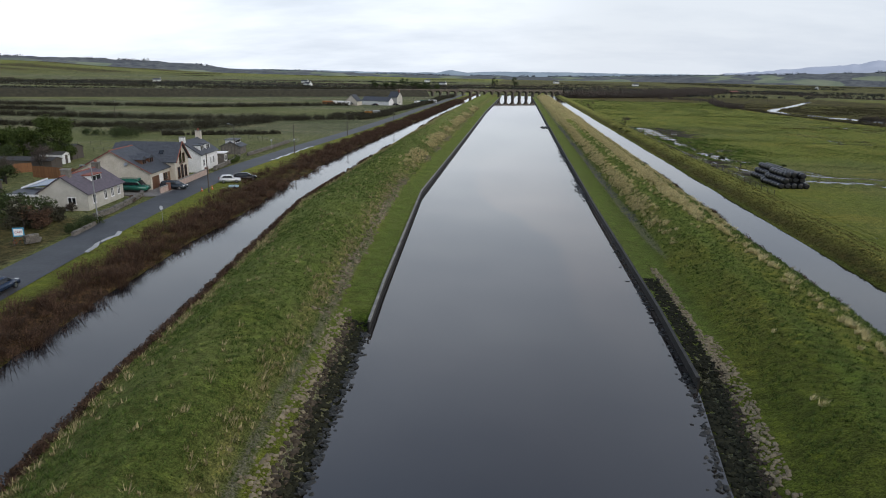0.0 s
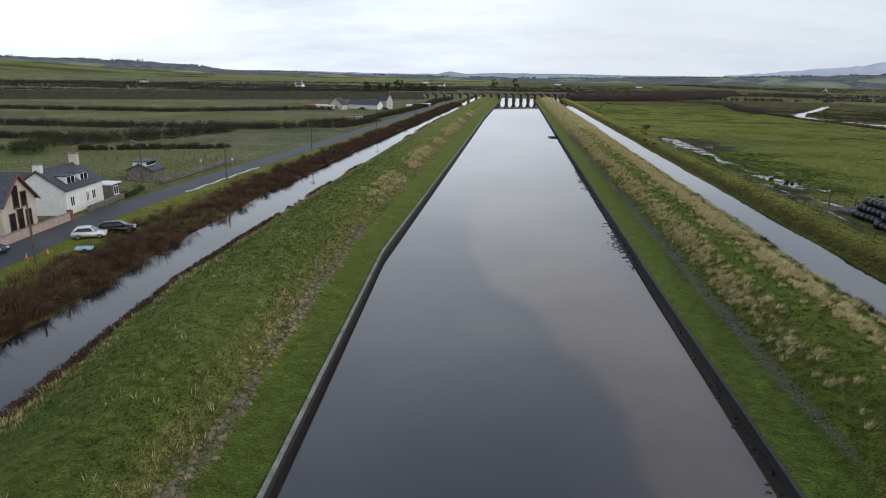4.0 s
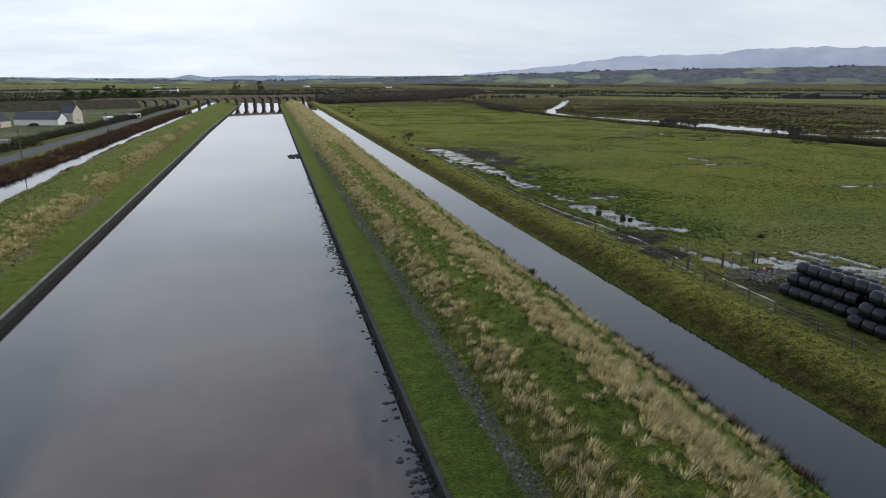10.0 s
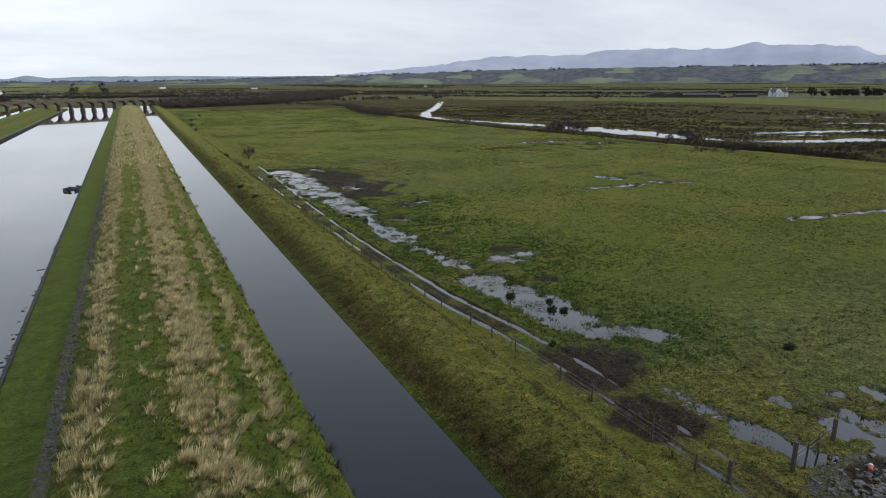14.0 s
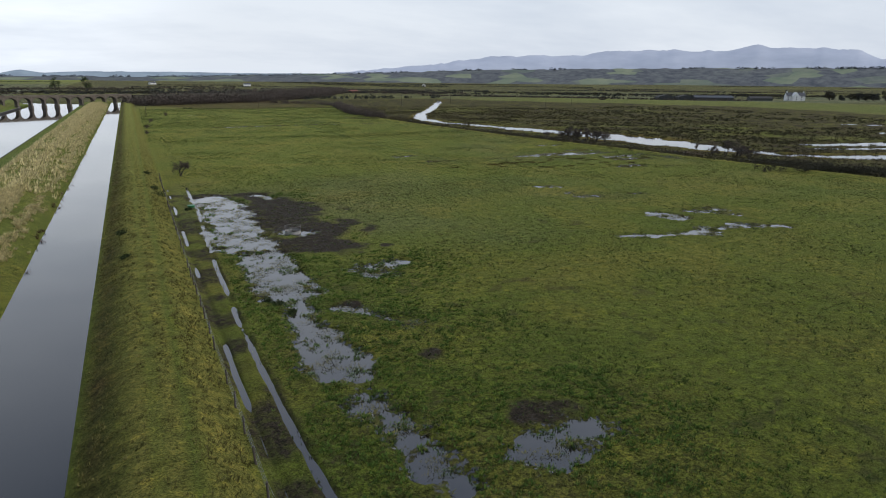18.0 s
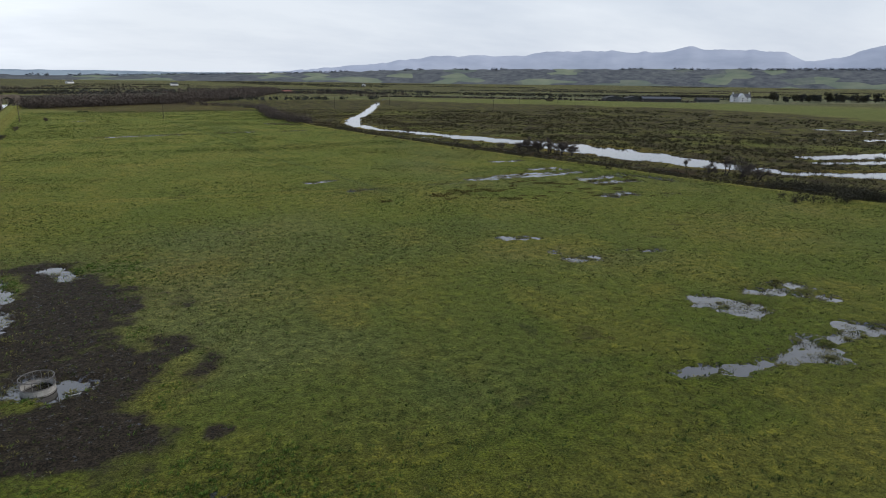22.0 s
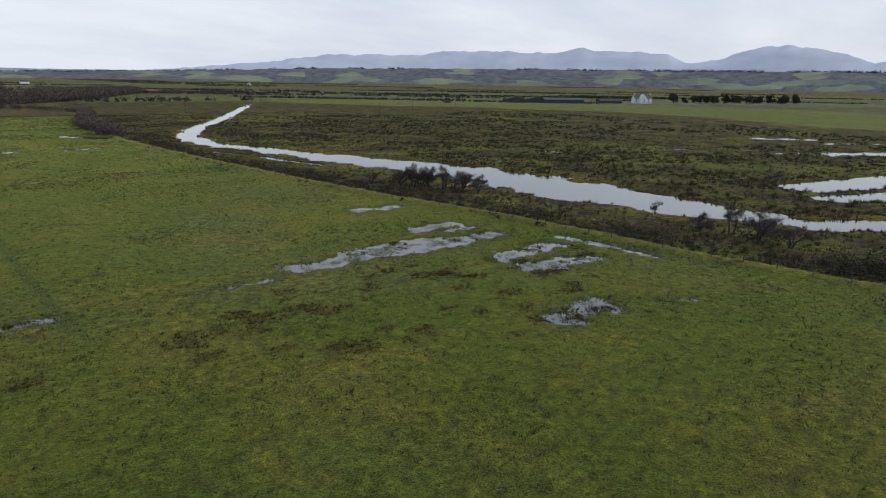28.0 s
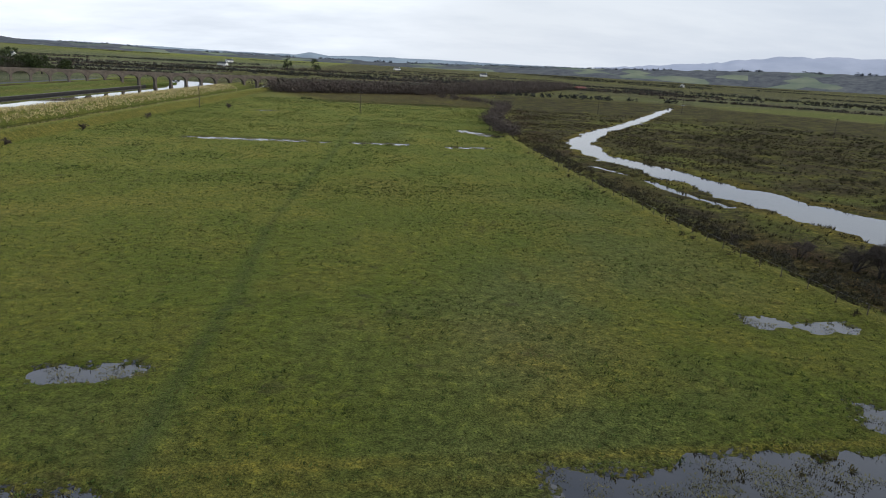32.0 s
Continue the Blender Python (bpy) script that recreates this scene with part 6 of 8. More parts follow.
part("back_wing", extrude_poly([(1.2, -1), (7.0, -1), (7.0, 3.0), (4.1, 5.2), (1.2, 3.0)], "x", -19.0, -7.4), M_WHITEWALL, wh)
for sg in (-1, 1):
    p = ((-19.3, 4.1 + sg * 3.2, 2.8), (-6.4, 4.1 + sg * 3.2, 2.8), (-6.4, 4.1, 5.25), (-19.3, 4.1, 5.25))
    slate_roof(wh, "roof_slope", *(p if sg < 0 else (p[1], p[0], p[3], p[2])), M_SLATE, 10)
porch = part("porch", box(-1.4, 10.5, -1, 1.3, 13.6, 2.5), M_WALLSTONE, wh, "stone porch room")
part("porch_roof", box(-1.6, 10.4, 2.5, 1.5, 13.8, 2.7, 0.03), M_UPVC, porch)
window(wh, "x", 1.3, 12.0, 0.9, 1.3, 1.2, 1)

# stone outbuilding with a clerestory
so = gable_house("outbuilding", -70.2, 156.0, Z1 - 0.1, RZ, 5.0, 5.4, 1.8, 2.9, M_WALLSTONE, M_SLATE, "small stone outbuilding with a raised glazed roof", rows=9)
part("clerestory", box(-3.8, 0.3, 2.4, -1.3, 5.0, 3.4), M_UPVC, so)
part("clerestory_glass", box(-1.32, 0.6, 2.7, -1.26, 4.8, 3.25), M_GLASS, so)
part("clerestory_roof", box(-4.1, 0.0, 3.4, -1.0, 5.3, 3.55, 0.03), M_SLATE, so)


# ---- garden walls ----
def stone_wall(points, h, t, label, mat=M_WALLSTONE, seed=1, size=0.42):
    """A dry rubble wall: rough stones in courses."""
    r = random.Random(seed)
    e = tagged(new("stone_wall"), label, "stone wall")
    meshes = []
    for k in range(5):
        bm = box(-0.5, -0.5, -0.5, 0.5, 0.5, 0.5, 0.14)
        for v in bm.verts:
            v.co *= 1 + r.uniform(-0.12, 0.12)
        meshes.append(mesh_of("stone", bm, mat))
    for (ax, ay), (bx, by) in zip(points, points[1:]):
        d = math.hypot(bx - ax, by - ay)
        rz = math.degrees(math.atan2(by - ay, bx - ax))
        for c in range(max(1, int(h / 0.26))):
            s = r.uniform(0, 0.2)
            while s < d:
                w = r.uniform(0.7, 1.4) * size
                ob = new("stone", r.choice(meshes))
                m = pose(ax + (bx - ax) * (s + w / 2) / d, ay + (by - ay) * (s + w / 2) / d, Z1 + 0.13 + c * 0.26 + r.uniform(-.03, .03), r.uniform(-6, 6), r.uniform(-6, 6), rz + r.uniform(-8, 8))
                ob.matrix_world = m @ Matrix.Diagonal((w * 1.05, t * r.uniform(0.85, 1.1), 0.29, 1))
                ob.parent = e
                s += w
    return e


stone_wall(((-57.5, 79.5), (-57.8, 84), (-59.3, 91), (-61.0, 97)), 0.95, 0.45, "low grey rubble garden wall curving round the bungalow", seed=2, size=0.5)
stone_wall(((-53.8, 70), (-55.0, 76)), 0.6, 0.4, "low rubble wall under the garden hedge", seed=3, size=0.5)
stone_wall(((-63.0, 127.0), (-64.3, 136), (-66.5, 147)), 1.0, 0.5, "rough stone boundary wall beside the lane", seed=4, size=0.6)
stone_wall(((-66.5, 152), (-67.0, 170), (-68, 185)), 0.9, 0.5, "tumbled stone field wall along the lane", seed=5, size=0.7)
stone_wall(((-56.9, 65.6), (-56.2, 66.9)), 1.1, 0.6, "rough stone gate pier by the yard entrance", seed=6, size=0.45)
e = tagged(new("garden_wall"), "low pink block wall with brick piers in front of the house", "garden wall")
for (ax, ay, bx, by) in ((-60.0, 106.0, -62.0, 121.5), (-59.2, 99.5, -59.5, 102.4)):
    d = math.hypot(bx - ax, by - ay); rz = math.degrees(math.atan2(by - ay, bx - ax))
    ob = part("wall_panel", box(0, -0.12, -0.3, d, 0.12, 1.0, 0.02), M_PINK, e); ob.matrix_world = pose(ax, ay, Z1, 0, 0, rz)
    ob = part("coping", box(-0.05, -0.17, 1.0, d + 0.05, 0.17, 1.1, 0.02), M_CONC, e); ob.matrix_world = pose(ax, ay, Z1, 0, 0, rz)
for x, y in ((-60.0, 105.7), (-59.5, 102.7), (-62.1, 121.8)):
    part("pier", box(x - 0.28, y - 0.28, Z1 - 0.3, x + 0.28, y + 0.28, Z1 + 1.35, 0.02), M_BRICK, e)
me = mesh_of("driveway", box(-69, 97.2, Z1 - 0.3, -58.6, 106, Z1 + 0.03), M_PAVING)
tagged(new("driveway", me), "grey paved driveway before the house", "driveway", kind="structure")


# ---- vehicles ----
def wheel(parent, x, y, r, w):
    t = part("wheel", tube((x, y - w / 2, r), (x, y + w / 2, r), r, r, 20), M_TYRE, parent)
    part("rim", tube((x, y - w / 2 - 0.012, r), (x, y + w / 2 + 0.012, r), r * 0.62, r * 0.62, 16), M_RIM, t)


def car(x, y, z, rz, paint, label, ln=4.1, wd=1.75, ht=1.45, van=False, estate=False):
    """Nose towards local +x."""
    e = group_of("van" if van else "car", x, y, z, rz, label, "van" if van else "car")
    h = ln / 2
    if van:
        low = [(-h, 0.35), (h - 0.1, 0.35), (h, 0.6), (h - 0.05, 1.0), (h - 0.75, 1.2), (-h, 1.2)]
        cab = [(-h + 0.02, 1.2), (h - 0.75, 1.2), (h - 1.45, ht - 0.12), (h - 1.8, ht), (-h + 0.25, ht), (-h + 0.04, ht - 0.2)]
        glass = [(-h + 0.45, 1.27), (h - 1.0, 1.27), (h - 1.5, ht - 0.35), (-h + 0.5, ht - 0.35)]
    else:
        low = [(-h, 0.32), (h - 0.08, 0.28), (h, 0.5), (h - 0.1, 0.72), (h - 1.05, 0.92), (-h + 0.12, 0.95), (-h, 0.7)]
        back = -h + (0.25 if estate else 0.45)
        cab = [(-h + 0.1, 0.93), (h - 1.0, 0.90), (h - 1.75, ht - 0.05), (h - 2.1, ht), (back + 0.25, ht - 0.04), (back, ht - 0.25)]
        glass = [(-h + 0.45, 0.98), (h - 1.28, 0.96), (h - 1.8, ht - 0.12), (back + 0.4, ht - 0.12)]
    bm = extrude_poly(low, "y", -wd / 2, wd / 2)
    bmesh.ops.bevel(bm, geom=bm.edges[:], offset=0.07, segments=2, affect="EDGES")
    body = part("body", bm, paint, e, soft=True)
    bm = extrude_poly(cab, "y", -wd / 2 + 0.06, wd / 2 - 0.06)
    for v in bm.verts:
        if v.co.z > 1.1 and not van:
            v.co.y *= 0.86
    bmesh.ops.bevel(bm, geom=bm.edges[:], offset=0.06, segments=2, affect="EDGES")
    part("cabin", bm, paint, e, soft=True)
    for s in (-1, 1):
        bm = extrude_poly(glass, "y", s * (wd / 2 - 0.10), s * (wd / 2 - 0.045))
        if not van:
            for v in bm.verts:
                if v.co.z > 1.1:
                    v.co.y *= 0.88
        part("side_window", bm, M_GLASS, e)
        part("headlight", box(h - 0.28, s * (wd / 2 - 0.28) - 0.16, 0.62, h - 0.03, s * (wd / 2 - 0.28) + 0.16, 0.78, 0.03), M_LAMP, e)
        part("tail_light", box(-h - 0.01, s * (wd / 2 - 0.2) - 0.12, 0.7, -h + 0.16, s * (wd / 2 - 0.2) + 0.12, 0.92, 0.03), M_TAIL, e)
        part("door_mirror", box(h - 1.55, s * (wd / 2 + 0.06) - 0.09, 0.98, h - 1.4, s * (wd / 2 + 0.06) + 0.09, 1.12, 0.02), paint, e)
        for wx in (-h + 0.8, h - 0.8):
            wheel(e, wx, s * (wd / 2 - 0.1), 0.32, 0.2)
    top = ht - 0.16 if van else ht - 0.10
    fx = (h - 0.80, h - 1.44) if van else (h - 1.06, h - 1.74)
    zz = (1.24, top) if van else (0.95, top)
    part("windscreen", slab((fx[0] + 0.05, -wd / 2 + 0.22, zz[0]), (fx[0] + 0.05, wd / 2 - 0.22, zz[0]), (fx[1] + 0.05, wd / 2 - 0.28, zz[1]), (fx[1] + 0.05, -wd / 2 + 0.28, zz[1]), 0.03), M_GLASS, e)
    return e


def paint(name, c, rough=0.25):
    return plain(name, tuple(v * 0.85 for v in c), c, rough, 0.8, spec=0.6)


v = car(-64.4, 100.2, Z1 + 0.03, 5, paint("dark_green_paint", (0.012, 0.11, 0.075)), "dark green camper van with a raised roof parked by the bungalow", 5.0, 1.95, 2.1, True)
part("raised_roof", box(-2.3, -0.85, 2.06, 1.0, 0.85, 2.32, 0.1), paint("green_roof_paint", (0.02, 0.13, 0.09)), v)
car(-59.4, 104.3, Z1 + 0.03, 0, paint("slate_grey_paint", (0.035, 0.045, 0.055)), "dark grey estate car parked in the driveway", 4.6, 1.8, 1.45, estate=True)
car(-53.0, 113.0, Z1, 28, paint("white_car_paint", (0.72, 0.73, 0.74)), "white hatchback parked on the grass verge", 3.95, 1.75, 1.5)
car(-51.5, 116.4, Z1, 28, paint("black_car_paint", (0.012, 0.013, 0.015)), "black saloon car parked on the verge", 4.4, 1.8, 1.42)
car(-46.4, 49.6, Z1, 98, paint("dark_blue_paint", (0.02, 0.035, 0.07)), "dark blue car on the lane's edge", 4.2, 1.78, 1.48)


# ---- poles, signs, cones ----
def pole(x, y, z, h, label, r=0.13, mat=M_OLDWOOD, arm=False, lamp=False, cat="utility pole"):
    e = group_of("pole", x, y, z, 0, label, cat)
    part("shaft", tube((0, 0, -0.4), (0, 0, h), r, r * 0.65, 10), mat, e)
    if arm:
        part("crossarm", box(-0.8, -0.06, h - 0.5, 0.8, 0.06, h - 0.36), mat, e)
        for s in (-0.7, 0, 0.7):
            part("insulator", tube((s, 0, h - 0.36), (s, 0, h - 0.18), 0.05, 0.04, 8), M_UPVC, e)
    if lamp:
        part("bracket", tube((0, 0, h - 0.15), (-1.0, 0.0, h + 0.25), 0.04, 0.035, 8), M_GALV, e)
        part("lantern", box(-1.6, -0.12, h + 0.18, -0.9, 0.12, h + 0.34, 0.04), M_GALV, e)
    return e


pole(-55.6, 77.6, Z1, 7.6, "grey steel lamp post beside the lane", 0.09, M_GALV, lamp=True, cat="street lamp")
pole(-51.9, 102.4, Z1, 6.8, "weathered wooden utility pole on the verge")
pole(-56.8, 159, Z1, 7.5, "weathered wooden utility pole by the lane")
pole(-69.8, 152, Z1, 7.5, "wooden pole with a street lamp", lamp=True)
pole(-57.3, 212, Z1, 7.5, "wooden utility pole beside the lane", arm=True)
pole(-57.0, 290, Z1, 7.5, "wooden utility pole beside the lane", arm=True)
pole(-57.0, 380, Z1, 7.5, "wooden utility pole beside the lane", arm=True)
pole(-58.0, 520, Z1, 8.0, "wooden utility pole beside the lane", arm=True)
pole(-170, 255, 1.0, 8, "thin wooden pole in the rough field", arm=True)
pole(-128, 140, 1.0, 8, "wooden pole behind the gardens", arm=True)
for x, y in ((48.7, 556), (108.2, 568), (165, 600), (225, 640), (290, 690), (300, 560), (380, 640), (470, 700), (560, 760)):
    pole(x, y, 0, 8.5, "lone wooden power pole in the pasture", 0.14, arm=True)


def round_sign(x, y, h, face, label):
    e = group_of("road_sign", x, y, Z1, -15, label, "road sign")
    part("post", tube((0, 0, -0.2), (0, 0, h), 0.035, 0.035, 8), M_GALV, e)
    part("sign_face", tube((0, -0.05, h), (0, -0.075, h), 0.3, 0.3, 20), face, e)


M_SIGNWHITE = plain("sign_white", (0.7, 0.7, 0.7), (0.8, 0.8, 0.8), 0.5, 2.0)
for x, y in ((-46.6, 78.5), (-61.5, 172), (-66.5, 168)):
    round_sign(x, y, 2.3, M_SIGNWHITE, "round white road sign on a steel post")


def board(name, x, y, z, rz, w, h, face, label, words="", ink=None, size=0.3):
    e = group_of(name, x, y, z, rz, label, "sign board")
    part("panel", box(-w / 2, -0.03, 0.9, w / 2, 0.03, 0.9 + h, 0.01), face, e)
    for s in (-1, 1):
        part("leg", box(s * w / 2 - 0.04, -0.04, -0.2, s * w / 2 + 0.04, 0.04, 0.92), M_OLDWOOD, e)
    part("border", box(-w / 2 + 0.12, -0.036, 1.05, w / 2 - 0.12, -0.031, 0.75 + h), M_SIGNWHITE, e)
    if words:
        cu = bpy.data.curves.new("lettering", "FONT")
        cu.body, cu.size, cu.align_x, cu.extrude = words, size, "CENTER", 0.004
        cu.materials.append(ink)
        ob = new("lettering", cu)
        ob.parent, ob.matrix_local = e, pose(0, -0.042, 0.9 + h * 0.38, 90, 0, 0)
    return e


board("cafe_sign", -57.4, 65.6, Z1, 25, 1.2, 1.1, paint("sign_blue", (0.05, 0.28, 0.46), 0.5), "blue framed white cafe sign at the yard entrance", "CAFE", paint("sign_red", (0.35, 0.05, 0.05), 0.5), 0.36)


def bicycle(x, y, rz, label):
    e = group_of("bicycle", x, y, Z1, rz, label, "bicycle")
    for wx in (-0.52, 0.52):
        bm = bmesh.new()
        for k in range(20):
            a, b2 = k * math.tau / 20, (k + 1) * math.tau / 20
            tube((wx + 0.34 * math.cos(a), 0, 0.36 + 0.34 * math.sin(a)), (wx + 0.34 * math.cos(b2), 0, 0.36 + 0.34 * math.sin(b2)), 0.022, 0.022, 5, bm, False)
        part("wheel", bm, M_TYRE, e)
    bm = bmesh.new()
    for a, b2 in (((-0.52, 0.36), (-0.12, 0.32)), ((-0.52, 0.36), (-0.2, 0.82)), ((-0.12, 0.32), (-0.2, 0.82)), ((-0.12, 0.32), (0.36, 0.82)), ((-0.2, 0.82), (0.36, 0.82)), ((0.36, 0.95), (0.52, 0.36))):
        tube((a[0], 0, a[1]), (b2[0], 0, b2[1]), 0.02, 0.02, 6, bm)
    part("frame", bm, paint("bike_frame", (0.30, 0.05, 0.03)), e)
    part("saddle", box(-0.32, -0.07, 0.9, -0.08, 0.07, 0.96, 0.02), M_TYRE, e)
    part("handlebar", tube((0.36, -0.25, 0.97), (0.36, 0.25, 0.97), 0.018, 0.018, 6), M_TYRE, e)


bicycle(-57.0, 64.8, 25, "parked bicycle leaning below the cafe sign")


def cone(x, y):
    e = group_of("traffic_cone", x, y, Z1, 0, "small orange and white traffic cone on the verge", "traffic cone", "verge cones")
    o = paint("cone_orange", (0.6, 0.13, 0.03), 0.5)
    part("base", box(-0.2, -0.2, 0, 0.2, 0.2, 0.04, 0.01), o, e)
    part("body", tube((0, 0, 0.04), (0, 0, 0.7), 0.15, 0.03, 14), o, e)
    part("band", tube((0, 0, 0.3), (0, 0, 0.46), 0.105, 0.07, 14), M_SIGNWHITE, e)


cone(-53.6, 103.2); cone(-52.8, 105.4)
e = group_of("dinghy", -49.6, 107.2, Z1, 20, "pale blue tarpaulin over a small upturned trailer on the grass", "trailer")
bm = box(-0.9, -0.6, 0.2, 0.9, 0.6, 0.55, 0.15)
part("cover", bm, paint("pale_blue_tarp", (0.35, 0.50, 0.58), 0.6), e, soft=True)
part("tow_bar", tube((-0.8, 0, 0.3), (-2.2, -0.2, 0.1), 0.03, 0.03, 6), M_GALV, e)
part("wheel", tube((0.2, -0.7, 0.22), (0.2, -0.55, 0.22), 0.22, 0.22, 14), M_TYRE, e)


# ---- gardens behind ----
def board_fence(points, h, label):
    e = tagged(new("board_fence"), label, "fence")
    n = 0
    for (ax, ay), (bx, by) in zip(points, points[1:]):
        d = math.hypot(bx - ax, by - ay); rz = math.degrees(math.atan2(by - ay, bx - ax))
        k = int(d / 0.16)
        me = mesh_of("board", box(0, -0.015, 0, 0.15, 0.015, h), M_FENCEWOOD)
        for i in range(k):
            ob = part("board", me, None, e); ob.matrix_world = pose(ax + (bx - ax) * i / k, ay + (by - ay) * i / k, 1.0 + random.uniform(-0.02, 0.02), 0, 0, rz)
        for i in range(int(d / 2.4) + 1):
            ob = part("post", box(-0.06, 0.02, -0.2, 0.06, 0.12, h + 0.05), M_FENCEWOOD, e); ob.matrix_world = pose(ax + (bx - ax) * i * 2.4 / d, ay + (by - ay) * i * 2.4 / d, 1.0, 0, 0, rz)


board_fence(((-93, 112), (-78.5, 110)), 2.2, "orange-brown board fence behind the gardens")
board_fence(((-104, 112), (-98, 118)), 1.9, "orange-brown board fence by the shed")


def shed(x, y, rz, w, d, h, wall, roof, label, pitch=0.5):
    e = group_of("shed", x, y, 1.0, rz, label, "shed")
    part("wall", extrude_poly([(-w / 2, -0.3), (w / 2, -0.3), (w / 2, h), (0, h + pitch), (-w / 2, h)], "y", 0, d), wall, e)
    for s in (-1, 1):
        p = ((s * (w / 2 + 0.2), -0.2, h - 0.08), (s * (w / 2 + 0.2), d + 0.2, h - 0.08), (0, d + 0.2, h + pitch + 0.03), (0, -0.2, h + pitch + 0.03))
        part("roof_slope", slab(*(p if s > 0 else (p[1], p[0], p[3], p[2])), 0.07), roof, e)
    part("door", box(-0.45, -0.05, 0, 0.45, 0.0, 1.9), M_OLDWOOD, e)
    return e


M_FELT = plain("dark_roof_felt", (0.030, 0.030, 0.028), (0.065, 0.062, 0.058), 0.85, 1.5)
shed(-103, 139, 98, 5, 11, 2.6, M_OLDWOOD, M_FELT, "long dark timber shed with felt roof", 0.8)
shed(-100.0, 131, 98, 3.0, 5, 2.2, M_WHITEWALL, M_FELT, "small white garden cabin", 0.4)
shed(-97, 124, 98, 4, 12, 1.8, M_OLDWOOD, M_FELT, "low dark timber outhouse", 0.5)
shed(-86, 95, 98, 3, 4.5, 2.1, M_OLDWOOD, paint("blue_felt", (0.08, 0.15, 0.24), 0.6), "small shed with a blue roof", 0.4)
shed(-124, 146, 98, 4, 14, 2.0, M_UPVC, M_UPVC, "long white polytunnel beyond the gardens", 0.9)


def leafy_tree(x, y, z, h, r_, seed, mat, label, lobes=16, per=420, leaf=0.22):
    r = np.random.RandomState(seed)
    e = group_of("tree", x, y, z, 0, label, "tree")
    bm = bmesh.new()
    tube((0, 0, -0.3), (0.1, 0, h * 0.45), h * 0.045, h * 0.03, 8, bm)
    for k in range(6):
        a = r.uniform(0, math.tau)
        tube((0.1, 0, h * r.uniform(0.25, 0.45)), (math.cos(a) * r_ * 0.7, math.sin(a) * r_ * 0.7, h * r.uniform(0.5, 0.8)), h * 0.02, h * 0.006, 6, bm)
    part("trunk", bm, M_BARK, e)
    a, zz = r.uniform(0, math.tau, lobes), r.uniform(0.25, 0.95, lobes)
    rr = r_ * np.sqrt(1.05 - np.abs(zz - 0.45) ** 1.2) * r.uniform(0.3, 0.85, lobes)
    c = np.stack([np.cos(a) * rr, np.sin(a) * rr, zz * h], -1)
    part("crown", tri_mesh("crown", leaves(r, c, r.uniform(0.28, 0.5, lobes) * r_, per, leaf, 0.8, 0.4), mat), None, e)
    return e


GL = "dense yellow-green garden conifer behind the houses"
for k, (x, y, h, r_) in enumerate(((-104, 134, 9.5, 4.6), (-112, 133, 7.0, 3.8), (-120, 136, 6.5, 4.0), (-129, 140, 6.0, 4.0), (-138, 143, 6.0, 4.0))):
    leafy_tree(x, y, 1.0, h, r_, 80 + k, M_CONIFER, GL, 26, 420, 0.30)
for k, (x, y, h, r_) in enumerate(((-63, 73, 3.6, 2.6), (-67, 76, 4.2, 3.0), (-71, 72, 3.2, 2.6), (-62, 78.5, 2.6, 1.8), (-73, 79, 4.2, 3.0), (-79, 84, 4.0, 3.0), (-84, 88, 4.5, 3.2), (-66, 68, 2.6, 2.2), (-76, 70, 4.0, 3.0), (-82, 78, 4.0, 3.2), (-92, 104, 3.4, 2.6), (-98, 108, 3.6, 2.8), (-70, 63, 3, 2.6), (-108, 124, 4, 3))):
    leafy_tree(x, y, 0.9, h, r_, 120 + k, M_GORSE if k % 3 else M_HEDGE, "dark evergreen garden shrub", 9, 300)
for k, (x, y, h) in enumerate(((-97, 120, 8.5), (-94, 106, 7.0), (-64.6, 84.6, 3.0), (-74, 66, 7), (-68, 60, 5.5))):
    bare_tree(x, y, 0.9, h, 1.0, 140 + k, "bare garden tree with thin spreading branches", (0.05, 0))
gr = random.Random(77)
for k in range(22):
    x, y = gr.uniform(-92, -60.5), gr.uniform(56, 80)
    leafy_tree(x, y, 0.9, gr.uniform(1.6, 3.6), gr.uniform(1.3, 2.6), 500 + k, (M_GORSE, M_HEDGE, M_BRAMBLE)[k % 3], ("dark evergreen garden shrub", "dark bare garden shrub", "russet garden bramble clump")[k % 3], 9, 170)
hedge(((-55.0, 70.5), (-56.2, 78)), 0.8, 1.6, M_GORSE, "clipped evergreen garden hedge", 3.0, 260, 0.14, base=Z1)
hedge(((-64.5, 137.5), (-66.2, 146)), 0.7, 1.3, M_CONIFER, "clipped green hedge before the white house", 3.0, 240, 0.13, base=Z1)
hedge(((-59.7, 90.5), (-61, 96)), 0.7, 0.8, M_BRAMBLE, "low russet shrubs along the bungalow front", 2.5, 200, 0.12, base=Z1)
hedge(((-129, 196), (-124, 186), (-118, 188)), 2.4, 4.2, M_GORSE, "large dark gorse clump in the paddock", 1.2, 260, 0.2)


